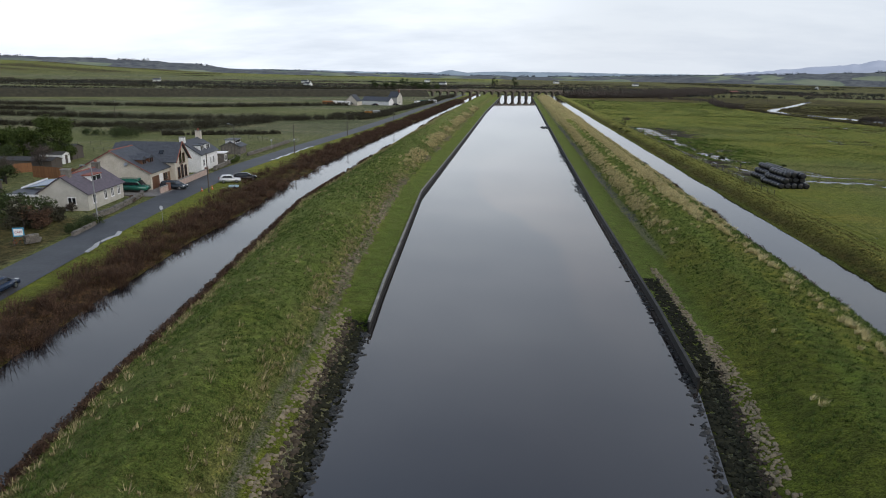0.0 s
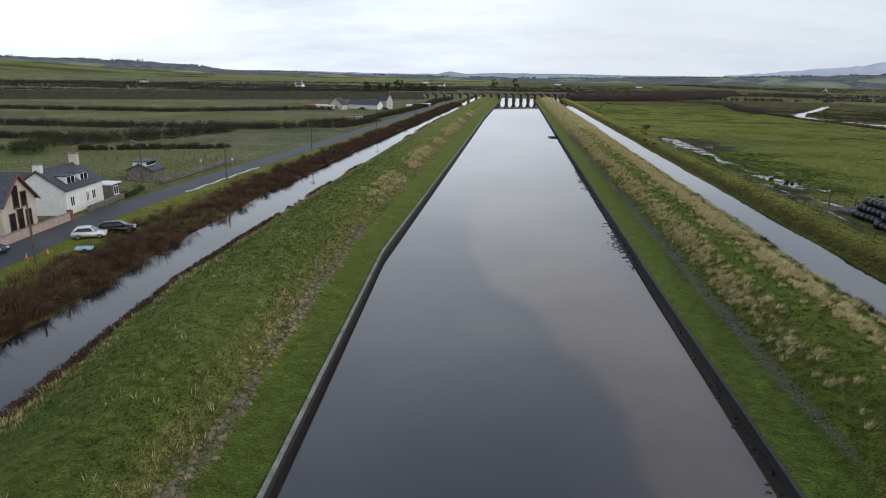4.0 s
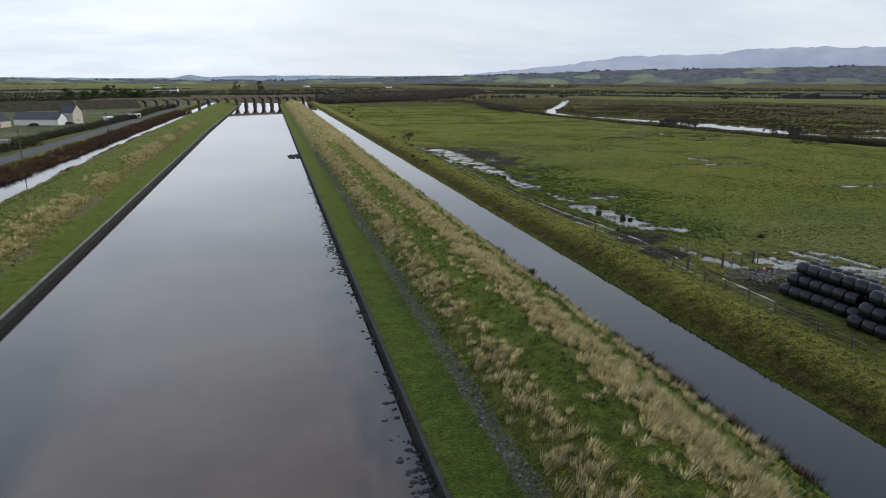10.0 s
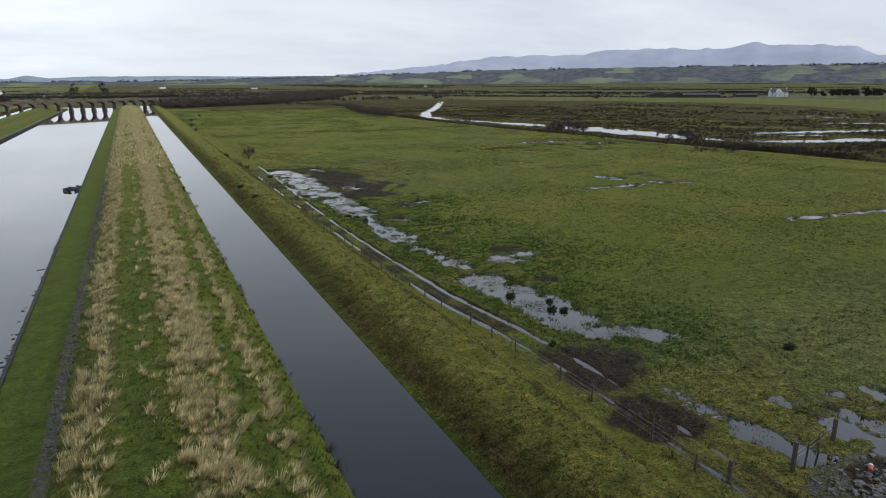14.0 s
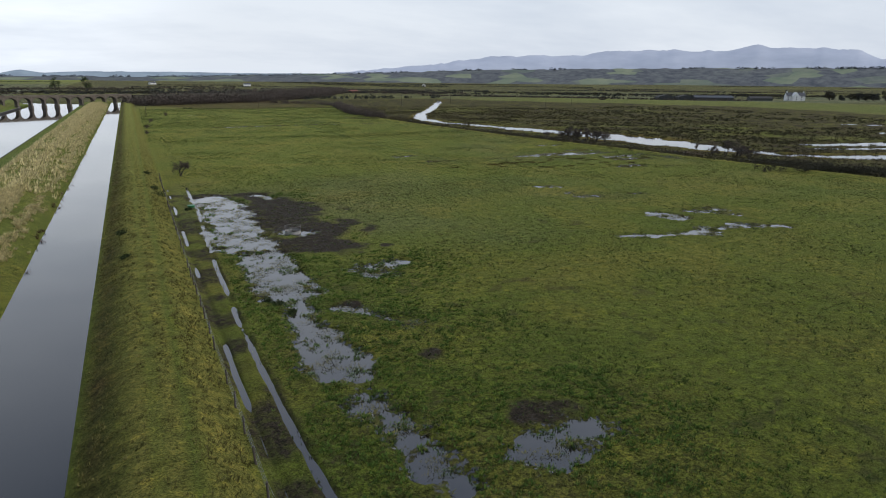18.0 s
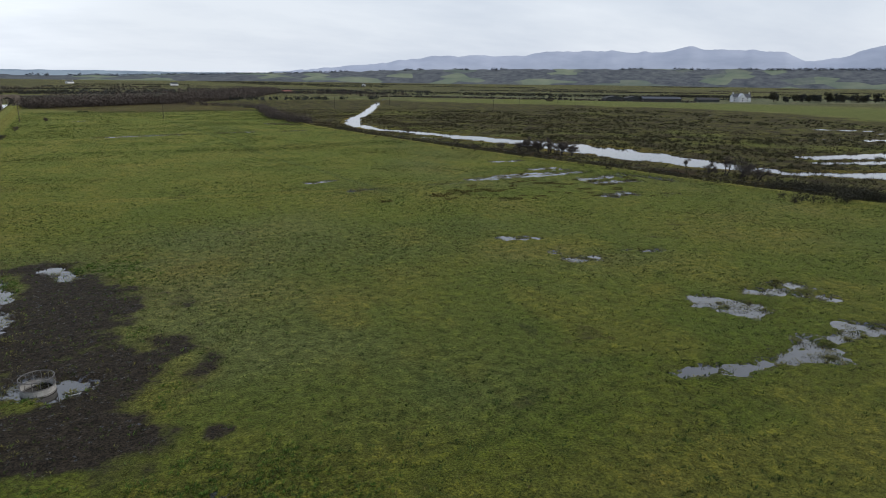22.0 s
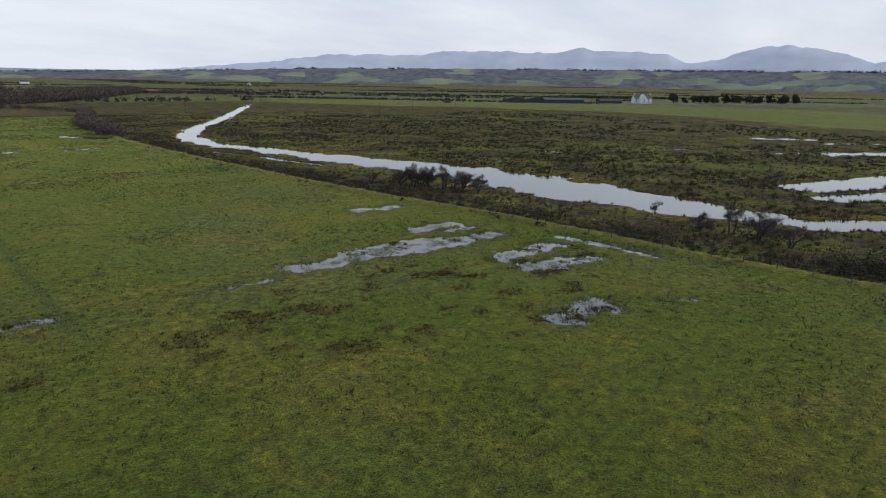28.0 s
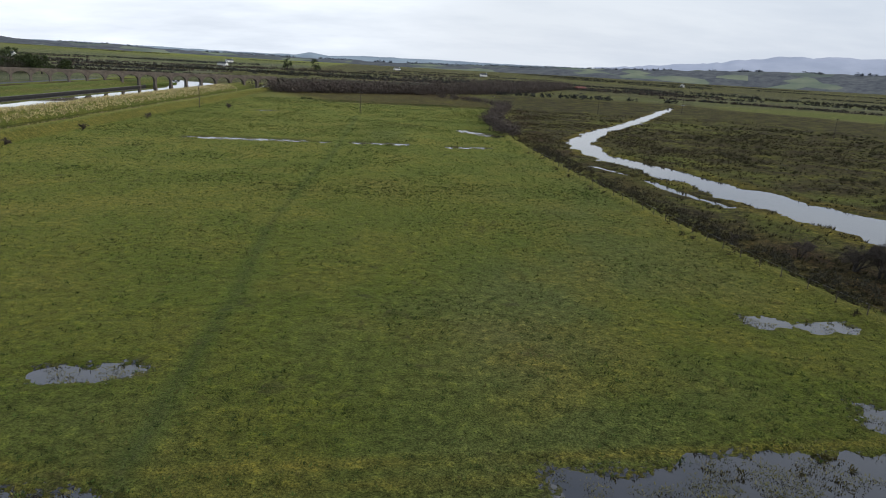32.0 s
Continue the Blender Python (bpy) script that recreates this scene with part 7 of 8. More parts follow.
# ---- farm fences ----
def wire_fence(points, gap, h, label, thick=0.07, zbase=None, wires=3):
    e = tagged(new("wire_fence"), label, "fence")
    me = mesh_of("post", tube((0, 0, -0.3), (0, 0, h), thick, thick * 0.9, 6), M_OLDWOOD)
    r = random.Random(len(points))
    tops = []
    for (ax, ay), (bx, by) in zip(points, points[1:]):
        d = math.hypot(bx - ax, by - ay)
        for i in range(int(d / gap)):
            x, y = ax + (bx - ax) * i * gap / d, ay + (by - ay) * i * gap / d
            z = zbase if zbase is not None else float(height_at(x, y)[0])
            ob = part("post", me, None, e)
            ob.matrix_world = pose(x, y, z, r.uniform(-4, 4), r.uniform(-4, 4), r.uniform(0, 90))
            tops.append((x, y, z))
    for k in range(wires):
        bm = bmesh.new()
        zz = h * (0.95 - 0.28 * k)
        for a, b2 in zip(tops, tops[1:]):
            tube((a[0], a[1], a[2] + zz), (b2[0], b2[1], b2[2] + zz), 0.006, 0.006, 3, bm, False)
        tagged(part("wire", bm, M_GALV, e), kind="stuff")
    return e


fl = [(canal_x(u, y), y) for u, y in ((50.9, 128), (50.9, 150), (51.0, 166), (51.0, 175), (50.6, 184), (49.8, 196), (48.9, 210), (48.7, 230), (48.7, 260), (48.8, 300), (48.9, 330))]
wire_fence(fl, 3.4, 1.15, "grey post and wire fence along the levee foot")
wire_fence([(float(east_x(y)) - 0.8, y) for y in (286, 313, 337, 369, 418, 470)], 3.6, 1.1, "post and wire fence on the pasture's ditch bank", 0.05, None, 1)
wire_fence(((-150, 160), (-117.8, 164.6), (-80.3, 186), (-68, 190)), 2.4, 1.2, "post and rail paddock fence behind the houses", 0.06, 1.0, 2)
wire_fence(((-82, 158), (-112, 150)), 2.4, 1.2, "post and wire paddock fence", 0.06, 1.0, 2)
wire_fence(((-72, 186), (-100, 205), (-128, 206)), 2.6, 1.2, "post and wire paddock fence", 0.06, 1.0, 2)
for x, y, h in ((55.4, 163.7, 1.9), (51.6, 164.6, 1.3), (60.4, 164.8, 1.5)):
    ob = new("gate_post", mesh_of("gate_post", tube((0, 0, -0.4), (0, 0, h), 0.14, 0.13, 8), M_OLDWOOD))
    ob.location = (x, y, 0.0)
    tagged(ob, "stout weathered timber gate post", "gate post")
wire_fence(((55.4, 163.7), (60.4, 164.8), (64, 167)), 1.6, 1.2, "leaning wire fence by the bale yard", 0.06, 0.0, 2)
# field gate by the lane
e = group_of("field_gate", -68.2, 186.5, 1.05, 60, "grey metal field gate standing shut", "gate")
for k in range(5):
    part("rail", tube((0, 0, 0.2 + 0.22 * k), (3.6, 0, 0.2 + 0.22 * k), 0.022, 0.022, 6), M_GALV, e)
for x in (0, 1.8, 3.6):
    part("upright", tube((x, 0, 0.1), (x, 0, 1.15), 0.026, 0.026, 6), M_GALV, e)

# ---- pasture things ----
def feeder_ring(x, y):
    e = group_of("feeder_ring", x, y, -0.12, 0, "round rusty steel cattle feeder standing in mud", "cattle feeder")
    rust = plain("rusty_steel", (0.09, 0.085, 0.08), (0.24, 0.225, 0.21), 0.6, 4.0, metal=0.4)
    R = 1.05
    for z, nm in ((0.12, "hoop"), (0.55, "hoop"), (1.15, "hoop")):
        bm = bmesh.new()
        for k in range(28):
            a, b2 = k * math.tau / 28, (k + 1) * math.tau / 28
            tube((R * math.cos(a), R * math.sin(a), z), (R * math.cos(b2), R * math.sin(b2), z), 0.035, 0.035, 6, bm, False)
        part(nm, bm, rust, e)
    bm = bmesh.new()
    for k in range(28):
        a, b2 = k * math.tau / 28, (k + 1) * math.tau / 28
        v = [bm.verts.new((r * math.cos(t), r * math.sin(t), z)) for r, t, z in ((R, a, 0.02), (R, b2, 0.02), (R, b2, 0.54), (R, a, 0.54))]
        bm.faces.new(v)
    part("skirt", bm, plain("pale_worn_skirt", (0.22, 0.215, 0.20), (0.42, 0.41, 0.385), 0.7, 3.0), e)
    for k in range(14):
        a = k * math.tau / 14
        part("bar", tube((R * math.cos(a), R * math.sin(a), 0.5), (R * math.cos(a), R * math.sin(a), 1.15), 0.022, 0.022, 6), rust, e)
    return e


feeder_ring(61.7, 266.7)
e = group_of("marker_drum", 59.5, 162.0, 0.05, 30, "red and white plastic marker lying by the track", "marker")
part("body", tube((-0.32, 0, 0.12), (0.1, 0, 0.12), 0.10, 0.12, 12), paint("marker_red", (0.55, 0.06, 0.03), 0.5), e)
part("base", tube((0.1, 0, 0.12), (0.3, 0, 0.12), 0.13, 0.11, 12), M_SIGNWHITE, e)
e = group_of("feed_trough", 50.6, 290.5, 0.0, 10, "small green plastic trough beside the track", "trough")
part("tub", tube((0, 0, 0), (0, 0, 0.45), 0.45, 0.6, 14), paint("trough_green", (0.02, 0.20, 0.06), 0.5), e)


# ---- stones and weed ----
def rock_meshes(mat, n, seed, flat=0.7):
    r = random.Random(seed)
    out = []
    for _ in range(n):
        bm = bmesh.new()
        bmesh.ops.create_icosphere(bm, subdivisions=1, radius=0.5)
        for v in bm.verts:
            v.co *= r.uniform(0.7, 1.25)
            v.co.z *= flat
        out.append(mesh_of("rock", bm, mat))
    return out


def rocks(name, places, sizes, meshes, label, cat, seed, cap=300):
    """Loose stones: the first of them each a part, the rest joined."""
    r = random.Random(seed)
    e = tagged(new(name), label, cat, kind="structure")
    for (x, y, z), s in list(zip(places, sizes))[:cap]:
        ob = new("rock", r.choice(meshes))
        ob.matrix_world = pose(x, y, z, r.uniform(0, 40), r.uniform(0, 40), r.uniform(0, 360)) @ Matrix.Diagonal((s * r.uniform(0.8, 1.4), s, s * r.uniform(0.7, 1), 1))
        ob.parent = e
    rest = list(zip(places, sizes))[cap:]
    if rest:
        base = [np.array([v.co for v in m.vertices]) for m in meshes]
        faces = [np.array([p.vertices[:] for p in m.polygons]) for m in meshes]
        tris = []
        for (x, y, z), s in rest:
            k = r.randrange(len(meshes))
            a = r.uniform(0, math.tau)
            rot = np.array([[math.cos(a), -math.sin(a), 0], [math.sin(a), math.cos(a), 0], [0, 0, 1]])
            tris.append((base[k] @ rot.T * s * np.array([r.uniform(0.8, 1.4), 1, 0.9]) + np.array([x, y, z]))[faces[k]])
        ob = new("loose_stones", tri_mesh("loose_stones", np.concatenate(tris), meshes[0].materials[0]))
        ob.parent = e
        tagged(ob, kind="stuff")


RS = np.random.RandomState(21)
GREY = rock_meshes(plain("grey_gravel_stone", (0.07, 0.068, 0.062), (0.20, 0.19, 0.175), 0.9, 3.0, relief=0.03, obj=0.3), 5, 1)
PALE = rock_meshes(M_STONE, 5, 2)
DARK = rock_meshes(M_WEED, 5, 3, 0.4)
pos, _ = bank_places(RS, 2600, 18.2, 19.5, 95, 290, lambda u, y: smooth(0.25, 0.45, fbm(u, y, 8, 3, 50)) * np.exp(-((u - 18.8) / 0.45) ** 2))
pos[:, 2] += 0.02
rocks("rubble_strip", pos[np.argsort(np.abs(pos[:, 1] - 125))], RS.uniform(0.10, 0.34, len(pos)), GREY, "grey rubble along the foot of the bank", "rubble", 1)
pos, _ = bank_places(RS, 3400, -23.2, -20.6, 50, 230, lambda u, y: np.maximum(smooth(0.42, 0.6, fbm(u, y, 9, 3, 51)), 0.8 * smooth(140, 110, y)) * np.exp(-((u + 21.7) / 0.7) ** 2))
rocks("rubble_strip", pos[np.argsort(np.abs(pos[:, 1] - 100))], RS.uniform(0.18, 0.55, len(pos)), PALE, "tumbled pale stones at the foot of the west bank", "rubble", 2)
BROWN = rock_meshes(M_BROWNSTONE, 5, 8, 0.5)
WEEDY = rock_meshes(M_WEEDSTONE, 5, 9, 0.5)
pos, _ = bank_places(RS, 1300, -18.9, -17.1, 12, 51.5)
rocks("weedy_pitching", pos, RS.uniform(0.3, 0.62, len(pos)), WEEDY, "dark weed-covered pitching stones down to the water", "stone pitching", 11)
pos, _ = bank_places(RS, 600, -19.6, -18.6, 12, 51.5)
rocks("brown_pitching", pos, RS.uniform(0.25, 0.5, len(pos)), BROWN, "brown tide-stained pitching stones above the weed", "stone pitching", 12)
pos, _ = bank_places(RS, 1300, 14.6, 16.5, 12, 45)
rocks("weedy_pitching", pos, RS.uniform(0.3, 0.6, len(pos)), WEEDY, "dark weed-covered pitching stones down to the water", "stone pitching", 13)
pos, _ = bank_places(RS, 420, 16.3, 17.0, 12, 47)
rocks("brown_pitching", pos, RS.uniform(0.2, 0.42, len(pos)), BROWN, "brown tide-stained pitching stones above the weed", "stone pitching", 14)
pos, _ = bank_places(RS, 1500, -21.6, -19.3, 12, 53, lambda u, y: np.exp(-((u + 20.0) / 0.75) ** 2) * (0.4 + 0.6 * smooth(0.35, 0.55, fbm(u, y, 4, 3, 52))))
pos[:, 2] -= 0.03
rocks("stone_pitching", pos, RS.uniform(0.15, 0.42, len(pos)), PALE, "pale stone pitching on the canal's edge", "stone pitching", 3)
pos, _ = bank_places(RS, 800, 16.8, 17.9, 12, 52, lambda u, y: 0.35 + 0.65 * smooth(0.35, 0.55, fbm(u, y, 4, 3, 53)))
rocks("stone_pitching", pos, RS.uniform(0.15, 0.40, len(pos)), PALE, "pale stone pitching on the canal's edge", "stone pitching", 4)
pos, _ = bank_places(RS, 900, 14.95, 16.5, 45, 68)
rocks("weedy_pitching", pos, RS.uniform(0.22, 0.5, len(pos)), WEEDY, "dark weedy rubble behind the canal wall", "stone pitching", 15)
pos, _ = bank_places(RS, 420, 16.4, 17.1, 44, 72)
rocks("stone_pitching", pos, RS.uniform(0.16, 0.42, len(pos)), PALE, "pale rubble edging above the canal wall", "stone pitching", 16)
# dark rocks and weed in the shallows by the walls
y = RS.uniform(14, 50, 420)
x = canal_x(wall_l_u(y) + RS.normal(-0.2, 0.22, 420), y)
rocks("weedy_rocks", np.stack([x, y, np.full(420, Z_CANAL)], -1), RS.uniform(0.2, 0.45, 420), DARK, "dark weed-covered rocks at the waterline", "rocks", 5, 250)
y = np.concatenate([RS.uniform(14, 46, 320), RS.normal(128, 5, 260), RS.uniform(118, 250, 320), RS.normal(186, 10, 200), RS.normal(66, 14, 160)])
d = np.abs(np.concatenate([RS.normal(0, 0.3, 320), RS.normal(0.2, 0.75, 260), RS.normal(0.2, 0.40, 320), RS.normal(0.2, 0.6, 200), RS.normal(0, 0.4, 160)]))
x = canal_x(wall_r_u(y) - 0.1 - d, y)
rocks("weedy_rocks", np.stack([x, y, np.full(len(y), Z_CANAL)], -1), RS.uniform(0.12, 0.48, len(y)), DARK, "dark seaweed and stones in the shallows", "rocks", 6, 300)
# old timber and weed raft far along
y = RS.normal(294, 2.0, 60); x = canal_x(wall_r_u(y) - RS.uniform(0, 3.5, 60), y)
rocks("weed_raft", np.stack([x, y, np.full(60, Z_CANAL + 0.05)], -1), RS.uniform(0.5, 1.1, 60), DARK, "dark raft of weed and timber on the water", "debris", 7)
# rubble heap by the bale yard
x, y = RS.normal(58, 2.0, 420), RS.normal(160.5, 1.3, 420)
rocks("rubble_heap", np.stack([x, y, RS.uniform(0.0, 0.16, 420)], -1), RS.uniform(0.1, 0.4, 420), GREY, "spread heap of grey rubble by the track", "rubble", 8)


# ---- cottage row beyond the fields ----
c = gable_house("cottage", -82.5, 446, 1.1, 70, 7, 7, 5.2, 8.6, M_GREYRENDER, M_SLATE, "tall grey gabled cottage with a brick chimney", rows=0)
chimney(c, -3.5, 0.6, 8.2, 10.2, 1.2, 0.8, M_BRICK, 2)
window(c, "y", 0.0, -3.5, 1.0, 0.9, 1.2, -1)
c = gable_house("cottage", -87, 437.5, 1.1, 72, 6.5, 21, 2.7, 5.2, M_WHITEWALL, M_SLATE, "long low white cottage with slate roof", rows=0)
for a in (3, 7, 11, 15, 18.5):
    window(c, "x", 0.0, a, 0.9, 1.3, 1.1, 1)
c = gable_house("cottage", -108, 420.5, 1.1, -12, 8.5, 7, 2.8, 6.6, M_RENDER, M_SLATE, "cream gabled cottage end", rows=0)
window(c, "y", 0.0, -4.2, 0.9, 1.4, 1.1, -1)


def caravan(x, y, rz, body, label, ln=6.5):
    e = group_of("caravan", x, y, 1.1, rz, label, "caravan")
    part("body", box(-ln / 2, -1.1, 0.45, ln / 2, 1.1, 2.6, 0.22), body, e)
    for s in (-ln / 3, 0, ln / 3):
        part("window", box(s - 0.6, -1.13, 1.3, s + 0.6, -1.09, 1.95), M_GLASS, e)
    for s in (-1, 1):
        wheel(e, 0, s * 0.95, 0.33, 0.2)


caravan(-116, 418, 12, M_UPVC, "white static caravan beside the cottages", 8)
caravan(-122, 424, 20, M_UPVC, "white static caravan beside the cottages", 9)
caravan(-128, 421, 12, paint("orange_brown_panel", (0.35, 0.13, 0.03), 0.5), "orange-brown trailer body beside the cottages", 7)
caravan(-71, 470, 25, paint("green_container_paint", (0.02, 0.08, 0.06), 0.5), "dark green storage container", 6)
caravan(-66, 478, 25, M_UPVC, "white trailer by the lane", 6)
caravan(-73, 452, 70, M_UPVC, "white van body near the grey cottage", 5)
car(-97, 424.5, 1.1, 160, paint("black_far_car", (0.02, 0.02, 0.025)), "dark car parked before the cottages", 4.3)
car(-84, 431, 1.1, 20, paint("black_far_car2", (0.02, 0.02, 0.022)), "dark car parked before the cottages", 4.3)
e = group_of("box_trailer", -76.5, 321.5, 1.05, 15, "yellow box trailer standing in the field corner", "trailer")
part("body", box(-1.9, -1.1, 0.5, 1.9, 1.1, 2.3, 0.05), paint("trailer_yellow", (0.50, 0.22, 0.02), 0.5), e)
part("roof", box(-1.95, -1.15, 2.3, 1.95, 1.15, 2.4, 0.03), M_GALV, e)
for s in (-1, 1):
    wheel(e, 0.2, s * 1.05, 0.4, 0.25)
e = group_of("stock_trailer", -72.6, 323.0, 1.05, 15, "grey metal stock trailer beside the yellow one", "trailer")
part("body", box(-1.8, -1.1, 0.5, 1.8, 1.1, 2.6, 0.08), M_GALV, e)
for s in (-1, 1):
    wheel(e, 0, s * 1.05, 0.4, 0.25)

# ---- the farm across the marsh ----
fh = gable_house("farmhouse", 713, 690, 0.2, 240, 8, 20, 5.2, 8.8, M_WHITEWALL, M_SLATE, "white farmhouse with slate roof across the marsh", rows=0)
part("gable_wing", extrude_poly([(5, -1), (12, -1), (12, 5.4), (8.5, 9.3), (5, 5.4)], "x", -3, 4), M_WHITEWALL, fh)
for a in (3, 10, 17):
    for zz in (0.8, 3.3):
        window(fh, "x", 4.0 if a == 10 else 0.0, a - 1, zz, 1.2, 1.3, 1)
chimney(fh, -4, 1, 8.2, 10.4, 1.3, 0.9, M_WHITEWALL, 0); chimney(fh, -4, 19, 8.2, 10.4, 1.3, 0.9, M_WHITEWALL, 0)
M_BARN = plain("dark_barn_cladding", (0.022, 0.026, 0.026), (0.050, 0.056, 0.056), 0.7, 0.5, stretch=(3, 3, 0.2))
for x, y, w, ln, h, lab in ((590, 735, 18, 16, 3.5, "dark green farm barn with low roof"), (611, 726, 18, 14, 3.5, "dark green farm barn with low roof"), (648, 712, 12, 42, 3.2, "long grey farm shed"), (692, 697, 11, 24, 2.6, "dark low farm shed")):
    bsh = gable_house("barn", x, y, 0.1, -28 if h == 3.5 else 62, w, ln, h, h + 2.0, M_BARN, M_SLATE if w == 12 else M_FELT, lab, rows=0)
for k in range(26):
    x, y = 775 + k * 6.0 + RS.normal(0, 2), 682 - k * 2.9 + RS.normal(0, 4)
    leafy_tree(x, y, 0, RS.uniform(6, 11), RS.uniform(3.5, 6.5), 300 + k, M_FARHEDGE if k % 3 else M_HEDGE, "dark tree in the farm's windbreak", 14, 60, 0.9)
for k, (x, y, h) in enumerate(((-110, 742, 14), (-118, 748, 15), (-128, 755, 13), (-140, 760, 16), (-152, 756, 12), (-100, 752, 11), (-165, 770, 12), (-60, 1300, 18), (-20, 1310, 18), (-180, 780, 14))):
    leafy_tree(x, y, 0.5, h, h * 0.42, 360 + k, M_GORSE, "dark pine standing behind the viaduct", 16, 80, 0.8)
for k, (x, y, w, h) in enumerate(((-330, 1000, 10, 6), (-160, 1350, 11, 6), (-420, 1250, 10, 6), (280, 1700, 11, 6), (-640, 1100, 10, 6), (90, 1900, 12, 6), (-250, 1700, 11, 6), (700, 1700, 11, 6))):
    z = float(height_at(x, y)[0])
    hs = gable_house("house", x, y, z, 60 + 13 * k, w * 0.7, w * 1.3, h * 0.6, h, M_WHITEWALL, M_SLATE, "small white house far across the plain", rows=0)
    chimney(hs, -w * 0.35, 0.8, h - 0.5, h + 1.3, 1, 0.8, M_WHITEWALL, 0)
e = group_of("red_shed", 331, 1100, 0.1, 30, "small red-roofed shed beyond the wood", "shed")
part("wall", box(-7, -4, -0.5, 7, 4, 2.6), M_BRICK, e)
part("roof", extrude_poly([(-4.4, 2.6), (4.4, 2.6), (0, 4.4)], "x", -7.4, 7.4), M_RIDGE, e)


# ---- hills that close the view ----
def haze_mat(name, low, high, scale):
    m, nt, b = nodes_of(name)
    # distance haze is painted into the hill colour itself
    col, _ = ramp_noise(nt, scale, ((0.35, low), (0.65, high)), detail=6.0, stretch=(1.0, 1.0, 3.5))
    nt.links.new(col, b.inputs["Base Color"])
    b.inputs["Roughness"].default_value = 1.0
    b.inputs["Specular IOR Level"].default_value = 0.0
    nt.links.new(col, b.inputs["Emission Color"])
    # the hills glow a little, imitating light scattered by the haze
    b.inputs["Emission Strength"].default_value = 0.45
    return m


def range_of_hills(name, dist, bearings, heights, mat, label, rough, seed):
    """A far ridge: a curved strip that follows the skyline, sloping back."""
    bs = np.arange(bearings[0], bearings[-1] + 0.01, 0.25)
    h = np.interp(bs, bearings, heights)
    env = np.clip(np.minimum(bs - bs[0], bs[-1] - bs) / 3.0, 0, 1)
    h = h + rough * env * (fbm(bs * 10, bs * 0, 9, 4, seed) - 0.5)
    a = np.radians(bs)
    rows = []
    for f, d in ((0.0, -260), (0.35, -180), (0.7, -80), (1.0, 0), (0.6, 120)):
        n = 1 + (fbm(bs * 10, np.full(bs.shape, d), 25, 3, seed + 1) - 0.5) * (0.3 if 0 < f < 1 else 0)
        rows.append(np.stack([np.sin(a) * (dist + d), np.cos(a) * (dist + d), h * f * n - (10 if f == 0 else 0)], -1))
    v = np.concatenate(rows)
    me = grid_mesh(name, v, len(bs), 5)
    me.polygons.foreach_set("use_smooth", np.ones(len(me.polygons), dtype=bool))
    me.materials.append(mat)
    return tagged(new(name, me), label, "hills", kind="structure")


M_FARHILL = haze_mat("hazed_mountain", (0.292, 0.326, 0.398), (0.352, 0.382, 0.452), 0.004)
M_MIDHILL = haze_mat("hazed_far_ridge", (0.17, 0.21, 0.25), (0.23, 0.28, 0.32), 0.006)
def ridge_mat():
    """Bare woods with paler fields let into them, distance haze painted into both."""
    m, nt, b = nodes_of("hazed_wooded_ridge")
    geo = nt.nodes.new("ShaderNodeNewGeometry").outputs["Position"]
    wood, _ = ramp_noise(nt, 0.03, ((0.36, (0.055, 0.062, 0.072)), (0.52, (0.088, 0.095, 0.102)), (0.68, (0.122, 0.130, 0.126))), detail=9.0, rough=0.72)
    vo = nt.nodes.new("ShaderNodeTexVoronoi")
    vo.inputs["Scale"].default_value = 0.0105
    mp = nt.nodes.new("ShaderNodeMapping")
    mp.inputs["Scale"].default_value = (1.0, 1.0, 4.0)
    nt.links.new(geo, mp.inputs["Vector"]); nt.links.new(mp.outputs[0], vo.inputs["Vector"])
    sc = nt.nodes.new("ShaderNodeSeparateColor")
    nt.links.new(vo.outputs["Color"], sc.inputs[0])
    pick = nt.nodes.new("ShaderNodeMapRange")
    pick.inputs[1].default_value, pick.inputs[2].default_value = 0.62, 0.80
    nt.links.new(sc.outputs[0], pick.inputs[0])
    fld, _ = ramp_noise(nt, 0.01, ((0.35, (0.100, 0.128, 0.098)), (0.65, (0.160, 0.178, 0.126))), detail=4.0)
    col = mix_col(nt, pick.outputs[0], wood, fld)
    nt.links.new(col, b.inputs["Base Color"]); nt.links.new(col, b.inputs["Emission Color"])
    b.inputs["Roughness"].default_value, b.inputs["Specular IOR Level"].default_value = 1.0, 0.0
    # self-lit ridge: this emission stands in for light from hazy air
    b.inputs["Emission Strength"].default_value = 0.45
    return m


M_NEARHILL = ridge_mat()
EL = 20.0


def rises(dist, elevations):
    return [EL + dist * math.tan(radians(v)) for v in elevations]


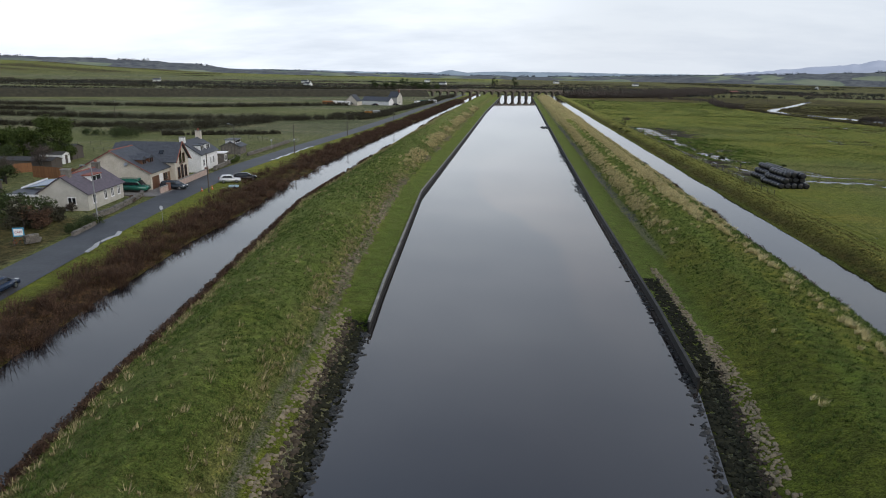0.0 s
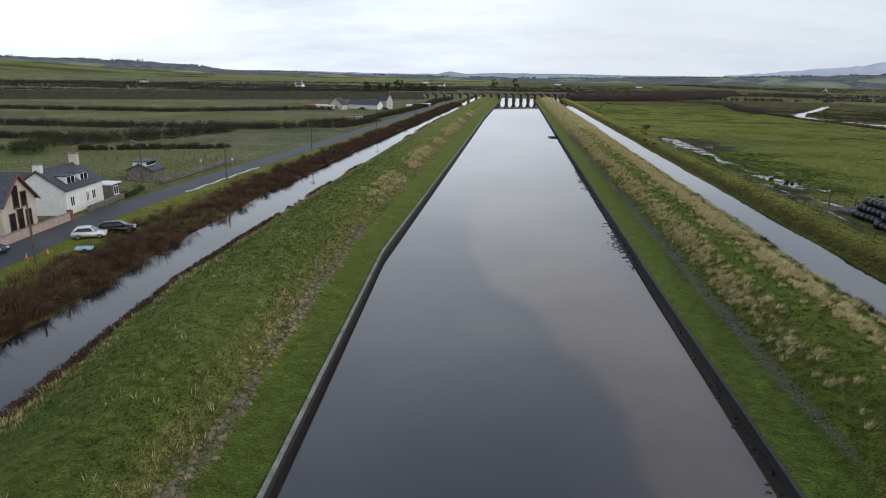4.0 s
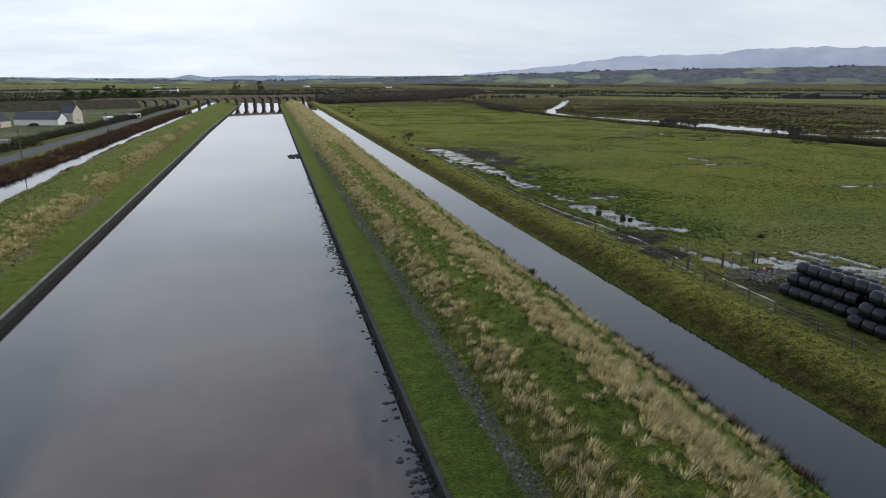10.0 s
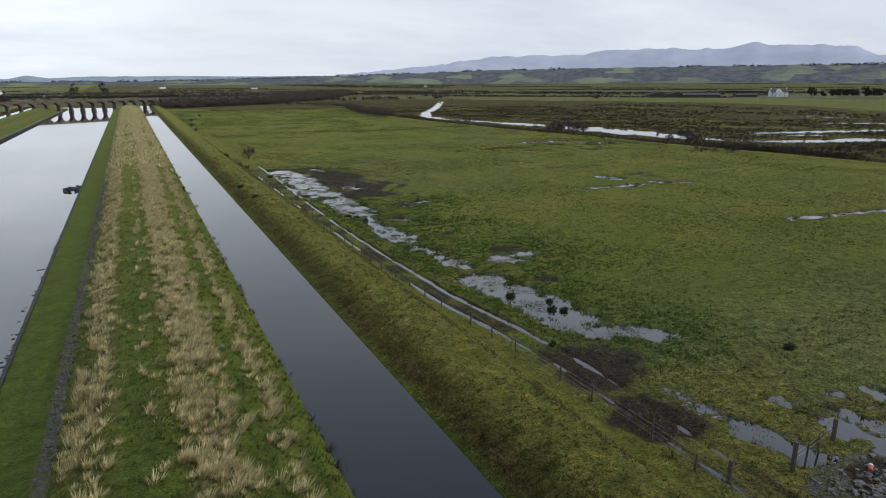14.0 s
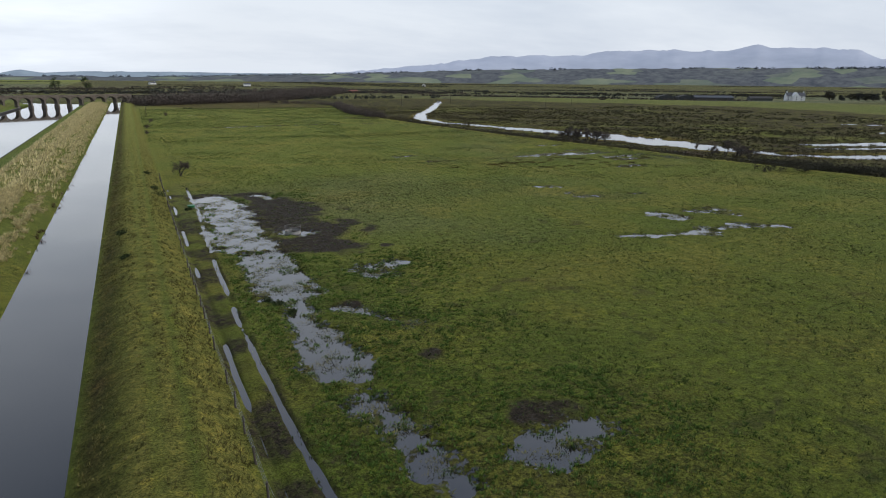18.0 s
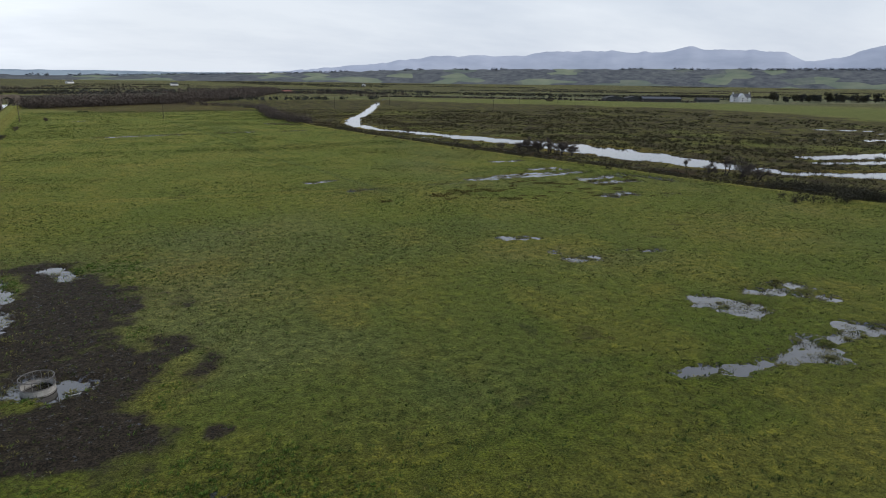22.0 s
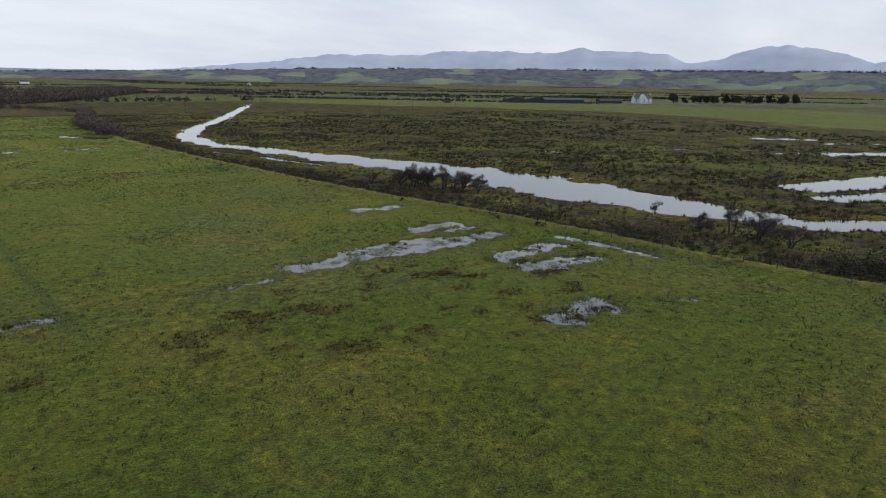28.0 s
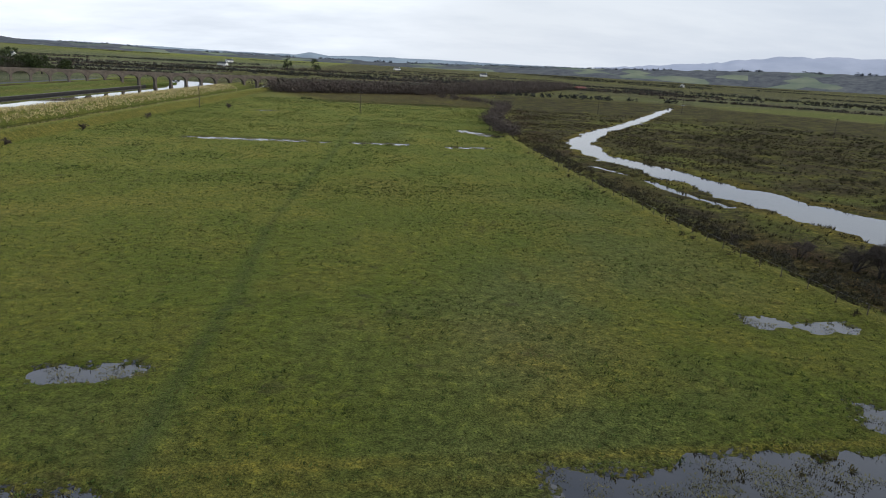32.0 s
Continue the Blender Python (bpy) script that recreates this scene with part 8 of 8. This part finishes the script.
MB = (15.6, 18.6, 25.3, 28.3, 30.9, 35.7, 38.8, 42.5, 45.9, 48.5, 50.2, 51.9, 55.1, 57.3, 58.5, 60.8, 62, 64.3, 66, 67.8, 69.7, 71.3, 73, 76, 80)
ME = (0.5, 0.7, 1.35, 1.85, 2.0, 1.95, 2.36, 2.5, 2.38, 2.43, 2.76, 2.53, 2.53, 2.35, 1.56, 1.91, 2.34, 2.9, 2.96, 2.7, 2.23, 1.71, 2.1, 2.0, 1.2)
hills = [range_of_hills("mountain_range", 4640, MB, rises(4640, ME), M_FARHILL, "mountains beyond the plain, pale blue with painted haze", 26, 60),
         range_of_hills("far_ridge", 4000, (-60, -40, -30, -20, -12, -9, -7.8, -6.4, -3, 4, 10, 16, 25), rises(4000, (0.3, 0.25, 0.2, 0.22, 0.15, 0.2, 0.45, 0.25, 0.36, 0.40, 0.36, 0.40, 0.3)), M_MIDHILL, "far ridge along the horizon, blue-grey with painted haze", 7, 61),
         range_of_hills("near_ridge", 2700, (-75, -55, -40, -35, -31, -28, -20, -12, -4, 4, 9, 16, 25, 30, 44, 60, 80), rises(2700, (0.8, 0.85, 0.85, 0.75, 0.55, 0.2, 0.12, 0.0, -0.02, 0.05, 0.2, 0.36, 0.7, 0.86, 1.02, 1.08, 1.1)), M_NEARHILL, "wooded ridge closing the plain, blue-green with painted haze", 9, 62)]
# trees along the crest of the near ridge, haze painted into their blue-grey
bs = np.arange(-74, 78, 0.22)
keep = fbm(bs * 3, bs * 0, 7, 3, 71) > 0.44
bs = bs[keep] + RS.normal(0, 0.08, keep.sum())
hv = np.array(rises(2700, np.interp(bs, (-75, -55, -40, -35, -31, -28, -20, -12, -4, 4, 9, 16, 25, 30, 44, 60, 80), (0.8, 0.85, 0.85, 0.75, 0.55, 0.2, 0.12, 0.0, -0.02, 0.05, 0.2, 0.36, 0.7, 0.86, 1.02, 1.08, 1.1))))
rr = RS.uniform(4, 10, len(bs))
cs = np.stack([70 + np.sin(np.radians(bs)) * 2695, 210 + np.cos(np.radians(bs)) * 2695, hv + rr * 0.15 - 2], -1)
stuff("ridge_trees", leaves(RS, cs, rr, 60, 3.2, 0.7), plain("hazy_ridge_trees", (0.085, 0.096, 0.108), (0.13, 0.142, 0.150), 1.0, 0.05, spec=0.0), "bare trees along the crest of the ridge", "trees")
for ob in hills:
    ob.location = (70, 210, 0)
